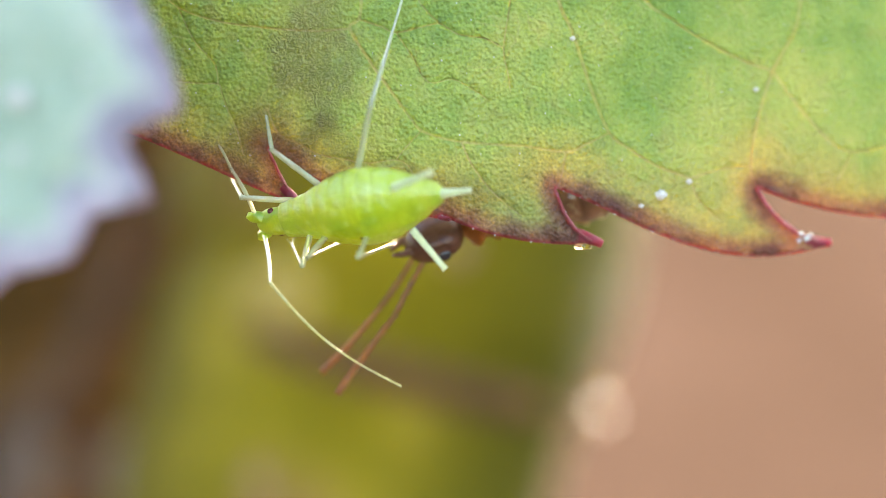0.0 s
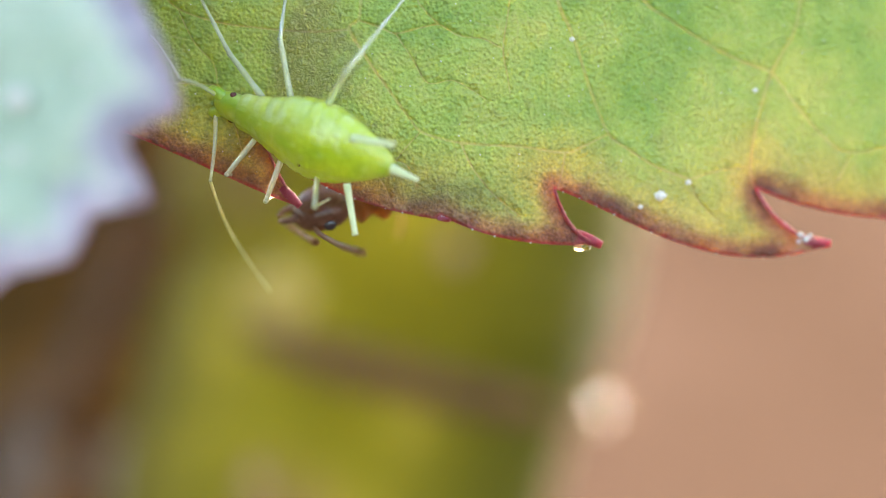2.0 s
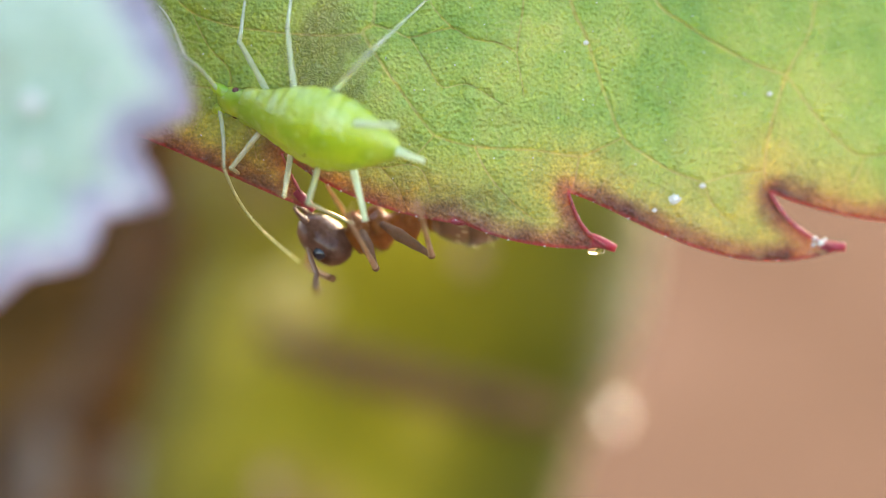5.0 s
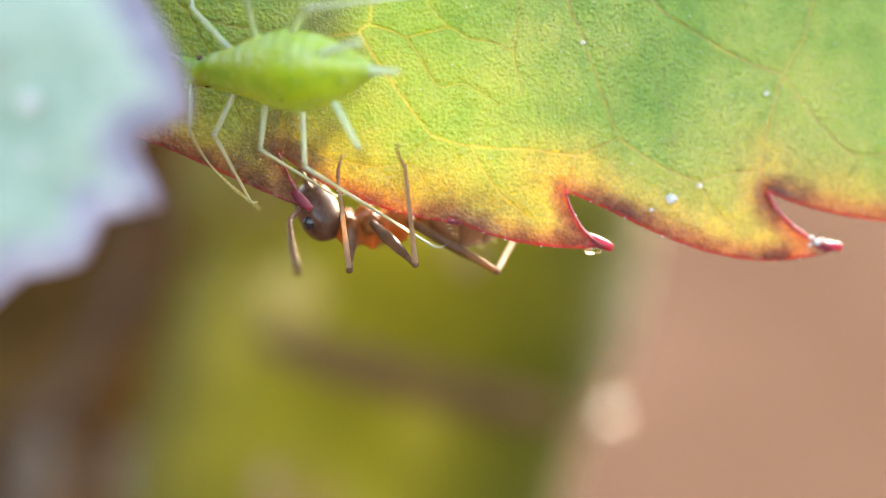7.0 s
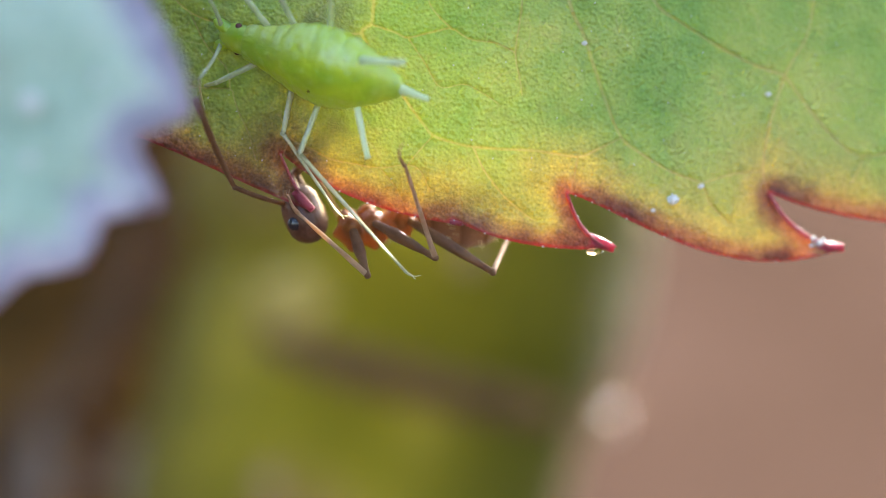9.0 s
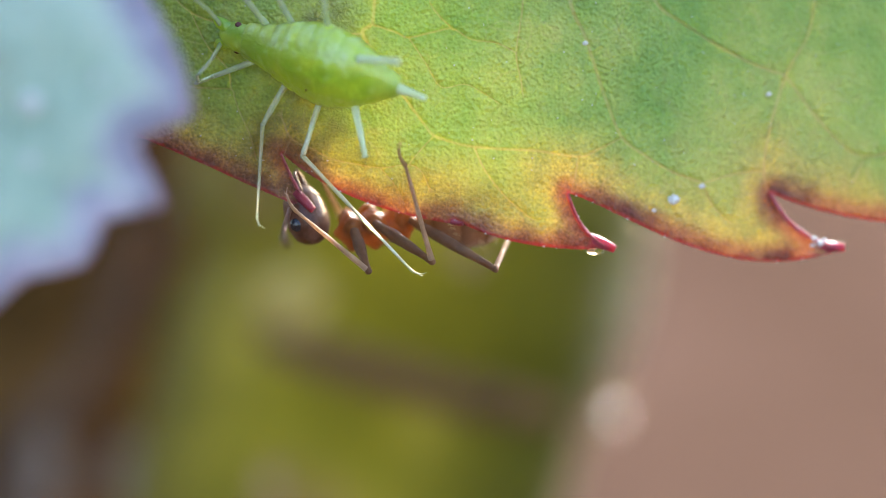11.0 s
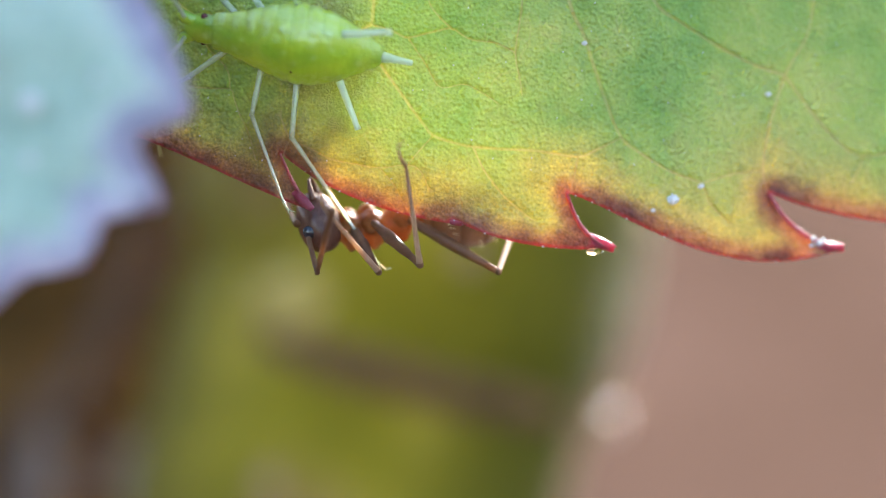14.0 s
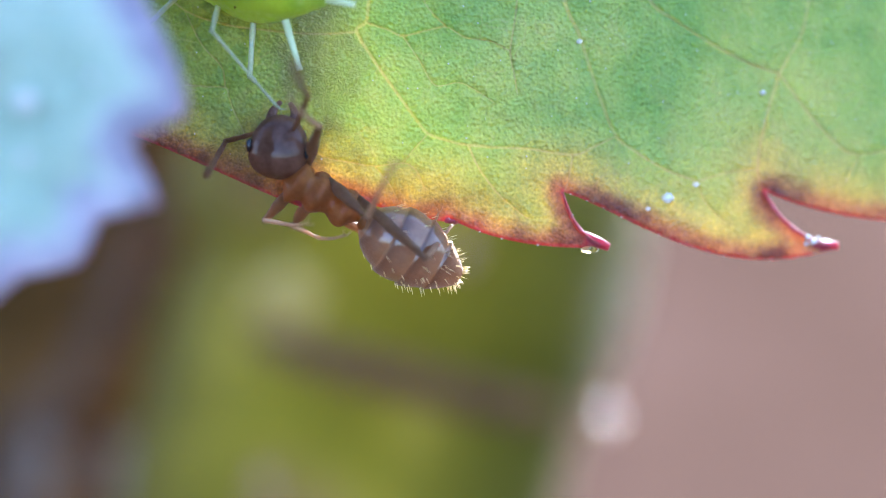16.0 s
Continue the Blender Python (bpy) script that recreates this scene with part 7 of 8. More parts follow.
    walk(ant_antenna_a_end, [
        (0, mm(0.95, 0, 0, -23.9, -2.1, 7.6)), (0.3, mm(0.95, 0, 0, -23.2, 4.5, 37.9)), (0.5, mm(0.95, 0, 0, -26.4, 45.5, 30.9)),
        (0.8, mm(0.95, 0, 0, -30.3, -11.7, 19.1)), (1, mm(0.95, 0, 0, -30.4, 9.4, 24.2)), (1.5, mm(0.95, 0, 0, -30, 0.7, 28.5)),
        (2, mm(0.95, 0, 0, -32.1, 5.5, -8.9)), (2.5, mm(0.95, 0, 0, -33.5, 8.8, -20.2)), (3, mm(0.95, 0, 0, -30.9, -1.5, 19.1)),
        (3.3, mm(0.95, 0, 0, -30.6, 3, 39)), (3.5, mm(0.95, 0, 0, -33, 3.9, 0.6)), (3.65, mm(0.95, 0, 0, -27.2, -19.3, -40.3)),
        (3.8, mm(0.95, 0, 0, -4.4, -31.5, -90.4)), (4, mm(0.95, 0, 0, -26.1, 0.7, -21.1)), (4.2, mm(0.95, 0, 0, -26, -0.1, -3.1)),
        (6.3, mm(0.95, 0, 0, -5.9, 34, 57.3)), (6.5, mm(0.95, 0, 0, -30.7, 9.2, -3.3)), (6.8, mm(0.95, 0, 0, -32.1, 5.7, -14.3)),
        (7, mm(0.95, 0, 0, -32.1, -6.4, -21)), (7.5, mm(0.95, 0, 0, -27.5, -35.3, -33.4)), (7.75, mm(0.95, 0, 0, -37.9, -0.5, -1.9)),
        (8, mm(0.95, 0, 0, -28.2, 34.4, 29.3)), (8.25, mm(0.95, 0, 0, -32.9, -2.4, 13)), (8.5, mm(0.95, 0, 0, -26.5, -38.9, -4.2)),
        (8.75, mm(0.95, 0, 0, -29, 2, 3.3)), (9, mm(0.95, 0, 0, -25.7, 43, 11.3)), (11.5, mm(0.95, 0, 0, -32.6, 5.5, -4.5)),
        (12, mm(0.95, 0, 0, -32.7, 11.8, -4.9)), (12.5, mm(0.95, 0, 0, -32.8, 18, -5.4)), (13, mm(0.95, 0, 0, -33.4, 14.2, -7.4)),
        (13.25, mm(0.95, 0, 0, -28.7, 53.3, 0.6)), (13.5, mm(0.95, 0, 0, 75, 82, 106.8)), (14, mm(0.95, 0, 0, 90.3, 79.9, 122.3)),
        (14.5, mm(0.95, 0, 0, 109.3, 76.6, 141.7)), (15, mm(0.95, 0, 0, 100.2, 76.9, 132.3)), (15.3, mm(0.95, 0, 0, 23.7, 56.9, 52)),
        (15.5, mm(0.95, 0, 0, -22.6, 9.3, -19.3)), (15.7, mm(0.95, 0, 0, -21.2, 2.9, -6.2)), (15.8, mm(0.95, 0, 0, -7.3, -28.2, -62.8)),
        (15.9, mm(0.95, 0, 0, -28, -27.8, -20.1)), (16, mm(0.95, 0, 0, -42.8, -15.6, 18.2)),
    ])
    walk(ant_antenna_b, [
        (0, mm(1.107, 0.272, 0.175, 51, -36.4, -15.8)), (0.3, mm(1.072, 0.183, 0.299, 14.4, -36.4, 42.4)), (0.5, mm(1.094, 0.241, 0.217, 20.9, 7.8, 18.5)),
        (0.8, mm(1.034, 0.13, 0.395, 17.4, -35.3, 31.9)), (1, mm(1.109, 0.229, 0.246, 2.9, -24.7, 60.4)), (1.5, mm(1.059, 0.277, 0.148, 10.3, 6.6, 17)),
        (2, mm(1.048, 0.274, 0.149, -0.9, -28.1, 70.4)), (2.5, mm(1.024, 0.271, 0.144, -1.6, -5.4, 72.6)), (3, mm(1.008, 0.274, 0.132, -7.8, 19, 23.9)),
        (3.3, mm(1.135, 0.276, 0.242, 2.2, 18.5, 54.6)), (3.5, mm(1.021, 0.277, 0.236, 2.4, 19.8, 54.9)), (3.8, mm(1.032, 0.254, 0.267, 4.4, -9.4, 76.5)),
        (4, mm(0.996, 0.322, 0.119, 1.6, -35.6, 83.6)), (4.2, mm(0.973, 0.343, 0.06, -1, -53.7, 87.3)), (6.3, mm(1.016, 0.339, -0.072, 3.7, -42.9, 81)),
        (6.5, mm(0.921, 0.342, -0.125, 3.4, -30.7, 81.5)), (6.8, mm(0.979, 0.413, -0.243, -1.3, -18.2, 92.9)), (7, mm(0.827, 0.45, -0.385, 0.2, -12.8, 87.3)),
        (7.5, mm(0.798, 0.407, -0.333, 1.1, -9.2, 82.2)), (8, mm(0.966, 0.459, -0.375, -0.4, -13.8, 89.9)), (8.5, mm(1.002, 0.447, -0.352, -0.2, -12.9, 89)),
        (9, mm(1.038, 0.476, -0.406, 0, -17.4, 88.2)), (11.5, mm(1.01, 0.421, -0.39, 0.5, -17.8, 86.7)), (12, mm(0.999, 0.405, -0.381, 0.7, -17.4, 86)),
        (12.5, mm(0.987, 0.39, -0.373, 0.9, -17.1, 85.3)), (13, mm(0.901, 0.35, -0.349, 2.4, -15, 79.8)), (13.5, mm(0.897, 0.354, -0.373, 2.5, -16.9, 79.5)),
        (14, mm(0.862, 0.306, -0.312, 3, -12.6, 77.3)), (14.5, mm(0.826, 0.257, -0.252, 3.4, -8.3, 75.1)), (15, mm(0.824, 0.235, -0.227, 3.5, -6.8, 75)),
        (15.3, mm(0.873, 0.255, -0.251, 3, -9.4, 78.3)), (15.5, mm(0.96, 0.161, -0.224, 3, 9.4, 86.4)), (15.7, mm(1.026, -0.188, -0.277, -0.9, 20.2, 71.5)),
        (15.8, mm(1.013, -0.491, -0.227, -7.4, -2.6, 31)), (16, mm(1.051, -0.421, -0.053, 1.6, 37.7, 58.6)),
    ])
    walk(ant_antenna_b_end, [
        (0, mm(0.95, 0, 0, -1.9, 9.7, -1.3)), (0.15, mm(0.95, 0, 0, -6, 0, -47.6)), (0.3, mm(0.95, 0, 0, -1.9, -9.6, -94)),
        (0.4, mm(0.95, 0, 0, -11, -11.8, -47.5)), (0.5, mm(0.95, 0, 0, -18.9, -6.8, -1.5)), (0.65, mm(0.95, 0, 0, -18, 4.9, -50.3)),
        (0.8, mm(0.95, 0, 0, -26.5, 13.2, -100.4)), (1, mm(0.95, 0, 0, -27.4, 6.2, -105.7)), (1.5, mm(0.95, 0, 0, -27.8, -7.1, -55.4)),
        (1.75, mm(0.95, 0, 0, -12.5, -21.8, -111.5)), (2, mm(0.95, 0, 0, 9, -17, -170.9)), (2.5, mm(0.95, 0, 0, 7.1, 6.9, -150.4)),
        (3, mm(0.95, 0, 0, 26.7, 26.7, -89.5)), (3.3, mm(0.95, 0, 0, 7, 23.9, -133.7)), (3.5, mm(0.95, 0, 0, 4, 22.6, -141.3)),
        (3.8, mm(0.95, 0, 0, -1.8, 1.1, -168.8)), (4, mm(0.95, 0, 0, -0.2, -22.3, -177.4)), (4.2, mm(0.95, 0, 0, 1.6, -38.1, 179.1)),
        (6.3, mm(0.95, 0, 0, 2.3, -5.4, 177.2)), (6.5, mm(0.95, 0, 0, 2.4, 7.5, 179.4)), (6.8, mm(0.95, 0, 0, 0.5, 21.3, 171.9)),
        (7, mm(0.95, 0, 0, 3.5, 27.5, 179.2)), (7.5, mm(0.95, 0, 0, 5.6, 30, -176.5)), (8, mm(0.95, 0, 0, 1.7, 24.5, 175.1)),
        (8.5, mm(0.95, 0, 0, 1.7, 24.4, 175.2)), (9, mm(0.95, 0, 0, 1.8, 19, 175.3)), (11.5, mm(0.95, 0, 0, 3, 4.9, -178.9)),
        (12, mm(0.95, 0, 0, 3.1, 2.4, -177.5)), (12.5, mm(0.95, 0, 0, 3.1, -0, -176.1)), (13, mm(0.95, 0, 0, 3.1, -0.8, -170)),
        (13.5, mm(0.95, 0, 0, 3, -5.6, -169.1)), (14, mm(0.95, 0, 0, 2.8, -4.3, -166.2)), (14.5, mm(0.95, 0, 0, 2.6, -3.1, -163.2)),
        (15, mm(0.95, 0, 0, 2.5, -4.7, -162.5)), (15.3, mm(0.95, 0, 0, 2.9, -8.8, -165.5)), (15.5, mm(0.95, 0, 0, 2.5, 12.8, -175)),
        (15.7, mm(0.95, 0, 0, 9.7, 13.2, -143.9)), (15.8, mm(0.95, 0, 0, 31.9, 49.2, -104.2)), (15.9, mm(0.95, 0, 0, 15.4, -3.5, -141.3)),
        (16, mm(0.95, 0, 0, 39.2, -54.6, 175.9)),
    ])
    walk(ant_leg_a, [
        (0, mm(0.36, -0.16, -0.16, 143.8, 2.4, 116.4)), (0.3, mm(0.36, -0.16, -0.16, 119.5, -60.6, 157.9)), (0.5, mm(0.36, -0.16, -0.16, 130.8, -66.8, 145.3)),
        (0.8, mm(0.36, -0.16, -0.16, 146.7, -0.1, 121.4)), (1, mm(0.36, -0.16, -0.16, 146.4, -4.2, 128.5)), (1.5, mm(0.36, -0.16, -0.16, 147.8, -10.7, 118)),
        (2, mm(0.36, -0.16, -0.16, 148.2, -6.2, 114.9)), (2.5, mm(0.36, -0.16, -0.16, 146.8, -10, 125.3)), (3, mm(0.36, -0.16, -0.16, 147.8, -11.4, 120)),
        (3.3, mm(0.36, -0.16, -0.16, 151.6, -43.8, 112.1)), (3.5, mm(0.36, -0.16, -0.16, 158.7, -67.5, 103.6)), (3.65, mm(0.36, -0.16, -0.16, 2.7, -61.2, -98.1)),
        (3.8, mm(0.36, -0.16, -0.16, -2.7, -11.2, -89.8)), (4, mm(0.36, -0.16, -0.16, -1.5, -12, -95.6)), (4.2, mm(0.36, -0.16, -0.16, -1.4, -10.3, -96)),
        (6.3, mm(0.36, -0.16, -0.16, -10.4, -34.5, -73.2)), (6.5, mm(0.36, -0.16, -0.16, 3.1, -44.6, -94.3)), (6.8, mm(0.36, -0.16, -0.16, -2.2, -31.7, -85.8)),
        (7, mm(0.36, -0.16, -0.16, -6.4, -17.1, -75.7)), (7.5, mm(0.36, -0.16, -0.16, -2.6, -27.4, -85.6)), (8, mm(0.36, -0.16, -0.16, -6.1, -20.3, -77.1)),
        (8.5, mm(0.36, -0.16, -0.16, -9.8, -16.4, -65.1)), (9, mm(0.36, -0.16, -0.16, 0, -26.5, -91.6)), (11.5, mm(0.36, -0.16, -0.16, 0.1, -19.7, -91.9)),
        (12, mm(0.36, -0.16, -0.16, 0.3, -19.3, -92.5)), (12.5, mm(0.36, -0.16, -0.16, 0.6, -19, -93.2)), (13, mm(0.36, -0.16, -0.16, 0.8, -18.7, -93.8)),
        (13.5, mm(0.36, -0.16, -0.16, 1, -18.4, -94.5)), (14, mm(0.36, -0.16, -0.16, 4.6, -26.5, -104)), (14.5, mm(0.36, -0.16, -0.16, 14, -40.9, -120.7)),
        (15, mm(0.36, -0.16, -0.16, 5.9, -37.1, -107.9)), (15.3, mm(0.36, -0.16, -0.16, -6.1, -17.3, -82.3)), (15.5, mm(0.36, -0.16, -0.16, -2.2, -30, -92)),
        (15.7, mm(0.36, -0.16, -0.16, -2.4, 20.6, -89.2)), (15.8, mm(0.36, -0.16, -0.16, 3.1, 31.8, -76.7)), (16, mm(0.36, -0.16, -0.16, 3, -27.9, -78.5)),
    ])
    walk(ant_leg_a_end, [
        (0, mm(0.85, 0, 0, -93.8, -1.5, 32.8)), (0.3, mm(0.85, 0, 0, -93.1, -69, 31.7)), (0.5, mm(0.85, 0, 0, -72.3, -73.8, 9.9)),
        (0.8, mm(0.85, 0, 0, -101, -14.8, 45.2)), (1, mm(0.85, 0, 0, -101.2, -20.4, 45.8)), (1.5, mm(0.85, 0, 0, -97, -20.5, 33.8)),
        (2, mm(0.85, 0, 0, -96.4, -16.2, 32.1)), (2.5, mm(0.85, 0, 0, -98.6, -22.2, 38.7)), (3, mm(0.85, 0, 0, -95.9, -20.1, 31.3)),
        (3.3, mm(0.85, 0, 0, -78.8, -51.7, 3.5)), (3.5, mm(0.85, 0, 0, -40.4, -75.7, -38.1)), (3.6, mm(0.85, 0, 0, -83.8, -30.9, 11.2)),
        (3.7, mm(0.85, 0, 0, -85.2, 18.5, 22.6)), (3.8, mm(0.85, 0, 0, -66.6, 66.3, 47.5)), (4, mm(0.85, 0, 0, -58.4, 65.2, 56.5)),
        (4.2, mm(0.85, 0, 0, -59.1, 63.4, 55.7)), (6.3, mm(0.85, 0, 0, 10.6, 61.6, 132.1)), (6.5, mm(0.85, 0, 0, 25.8, 9.9, 155.3)),
        (6.8, mm(0.85, 0, 0, 24.1, 67.9, 152.9)), (7, mm(0.85, 0, 0, 37.5, 44.5, 168.6)), (7.5, mm(0.85, 0, 0, 42.4, 34.5, 176.3)),
        (8, mm(0.85, 0, 0, 39.7, 41.6, 171.9)), (8.5, mm(0.85, 0, 0, 35.3, 44.5, 165.6)), (9, mm(0.85, 0, 0, 21.5, 20.5, 140.7)),
        (11.5, mm(0.85, 0, 0, 20.1, 24.3, 137)), (12, mm(0.85, 0, 0, 20.7, 25.2, 138.5)), (12.5, mm(0.85, 0, 0, 10.2, 45, 120.5)),
        (13, mm(0.85, 0, 0, 3.7, 51.7, 111.9)), (13.5, mm(0.85, 0, 0, -3, 56.5, 103.7)), (14, mm(0.85, 0, 0, 22, 51, 134.4)),
        (14.5, mm(0.85, 0, 0, 42, 30.7, 164)), (15, mm(0.85, 0, 0, 43.5, 15.8, 167.8)), (15.15, mm(0.85, 0, 0, 32.9, 54.6, 150.6)),
        (15.3, mm(0.85, 0, 0, -61, 73.2, 51.3)), (15.5, mm(0.85, 0, 0, 27.1, 73.3, 141.9)), (15.6, mm(0.85, 0, 0, -66.3, 39.9, 40.6)),
        (15.7, mm(0.85, 0, 0, -70.7, -13, 23.8)), (15.8, mm(0.85, 0, 0, -67.7, -70.4, 19.8)), (16, mm(0.85, 0, 0, -72.2, -34, 25.3)),
    ])
    walk(ant_leg_b, [
        (0, mm(0.08, -0.2, -0.2, 82.1, 2.8, 110.2)), (0.3, mm(0.08, -0.2, -0.2, 76.8, -22.2, 140.6)), (0.5, mm(0.08, -0.2, -0.2, 75, -7.8, 147.2)),
        (0.8, mm(0.08, -0.2, -0.2, 75.2, 8.2, -171.6)), (1, mm(0.08, -0.2, -0.2, 73.5, 4.3, 172.6)), (1.5, mm(0.08, -0.2, -0.2, 73.4, -4, 142)),
        (2, mm(0.08, -0.2, -0.2, 74.2, -1.4, 124.3)), (2.5, mm(0.08, -0.2, -0.2, 74.1, -3.2, 126)), (3, mm(0.08, -0.2, -0.2, 74.2, -0.9, 124)),
        (3.3, mm(0.08, -0.2, -0.2, 64.6, -53.3, 142.9)), (3.5, mm(0.08, -0.2, -0.2, 69.6, -45, 136.3)), (3.65, mm(0.08, -0.2, -0.2, 13.2, -39.2, -146.5)),
        (3.8, mm(0.08, -0.2, -0.2, -3.3, -0.6, -102.9)), (4, mm(0.08, -0.2, -0.2, -3.2, -4.5, -104.1)), (4.2, mm(0.08, -0.2, -0.2, -3.2, -1.8, -104.7)),
        (6.3, mm(0.08, -0.2, -0.2, 1.2, -16.3, -131.9)), (6.5, mm(0.08, -0.2, -0.2, 0.8, -16, -130.3)), (6.8, mm(0.08, -0.2, -0.2, -0.6, -13.2, -124.7)),
        (7, mm(0.08, -0.2, -0.2, -3.9, -12.7, -110.2)), (7.5, mm(0.08, -0.2, -0.2, -2.2, -10.4, -118.8)), (8, mm(0.08, -0.2, -0.2, -2.1, -11.2, -119.5)),
        (8.5, mm(0.08, -0.2, -0.2, -0.5, -14, -126.5)), (9, mm(0.08, -0.2, -0.2, 0, -14.6, -128.6)), (11.5, mm(0.08, -0.2, -0.2, -1.5, -16.6, -123.1)),
        (12, mm(0.08, -0.2, -0.2, -2, -16.3, -121.4)), (12.5, mm(0.08, -0.2, -0.2, -2.4, -16.1, -119.7)), (13, mm(0.08, -0.2, -0.2, -2.9, -15.9, -118.1)),
        (13.5, mm(0.08, -0.2, -0.2, -3.5, -15, -115.6)), (14, mm(0.08, -0.2, -0.2, -4.2, -14.3, -113.2)), (14.5, mm(0.08, -0.2, -0.2, -4.7, -13.7, -110.9)),
        (15, mm(0.08, -0.2, -0.2, -4.1, -13.2, -113.3)), (15.3, mm(0.08, -0.2, -0.2, -5.7, -9.2, -105.1)), (15.5, mm(0.08, -0.2, -0.2, 4.9, -21.3, -143.9)),
        (15.7, mm(0.08, -0.2, -0.2, 15, -17.6, -173.6)), (15.8, mm(0.08, -0.2, -0.2, 7.3, -42.9, -158.7)), (16, mm(0.08, -0.2, -0.2, 16.7, -51.2, -171.5)),
    ])
    walk(ant_leg_b_end, [
        (0, mm(1.1, 0, 0, 179.3, -9.1, 14.1)), (0.3, mm(1.1, 0, 0, -174.9, -29.5, -3)), (0.5, mm(1.1, 0, 0, 173, -34.1, 19.8)),
        (0.8, mm(1.1, 0, 0, 135.2, -57.5, 70)), (1, mm(1.1, 0, 0, 135.5, -37.8, 69.5)), (1.5, mm(1.1, 0, 0, 140.2, -31.9, 61.4)),
        (2, mm(1.1, 0, 0, 142.3, -32.3, 57.3)), (2.5, mm(1.1, 0, 0, 152.2, -32.7, 39)), (3, mm(1.1, 0, 0, 151.3, -31.8, 40.8)),
        (3.15, mm(1.1, 0, 0, -173.6, -41.3, -15.1)), (3.3, mm(1.1, 0, 0, -144.8, -23.9, -65.5)), (3.5, mm(1.1, 0, 0, -148.4, -28.8, -57.2)),
        (3.65, mm(1.1, 0, 0, -152.4, 18, -19.8)), (3.8, mm(1.1, 0, 0, -112, 53, 42.5)), (4, mm(1.1, 0, 0, -107.7, 58.2, 47.7)),
        (4.2, mm(1.1, 0, 0, -106.7, 57.2, 48.9)), (6.3, mm(1.1, 0, 0, 4.4, 66.8, 166.3)), (6.5, mm(1.1, 0, 0, 16.4, 59.3, 179.7)),
        (6.8, mm(1.1, 0, 0, 6.9, 66.3, 169)), (7, mm(1.1, 0, 0, 16.7, 68.9, 179.7)), (7.5, mm(1.1, 0, 0, -4, 72.6, 157.8)),
        (8, mm(1.1, 0, 0, -2.3, 71.8, 159.6)), (8.5, mm(1.1, 0, 0, 7.5, 63.6, 170.1)), (9, mm(1.1, 0, 0, 8.8, 61.7, 171.5)),
        (11.5, mm(1.1, 0, 0, 17.1, 56.9, -178.7)), (12, mm(1.1, 0, 0, 16.9, 57.9, -179)), (12.5, mm(1.1, 0, 0, 16.9, 58.7, -179)),
        (13, mm(1.1, 0, 0, 17.2, 59.3, -178.7)), (13.5, mm(1.1, 0, 0, 15.7, 62.2, 179.6)), (14, mm(1.1, 0, 0, 14.9, 64.7, 178.8)),
        (14.5, mm(1.1, 0, 0, 14.8, 66.7, 178.6)), (15, mm(1.1, 0, 0, 9.5, 68.1, 172.9)), (15.3, mm(1.1, 0, 0, -1.2, 78.4, 161.7)),
        (15.5, mm(1.1, 0, 0, -4.4, 61.9, 158.4)), (15.7, mm(1.1, 0, 0, -33.2, 40.8, 122.6)), (15.8, mm(1.1, 0, 0, -54.8, 16.3, 79.9)),
        (16, mm(1.1, 0, 0, -56.1, -8.1, 62.6)),
    ])
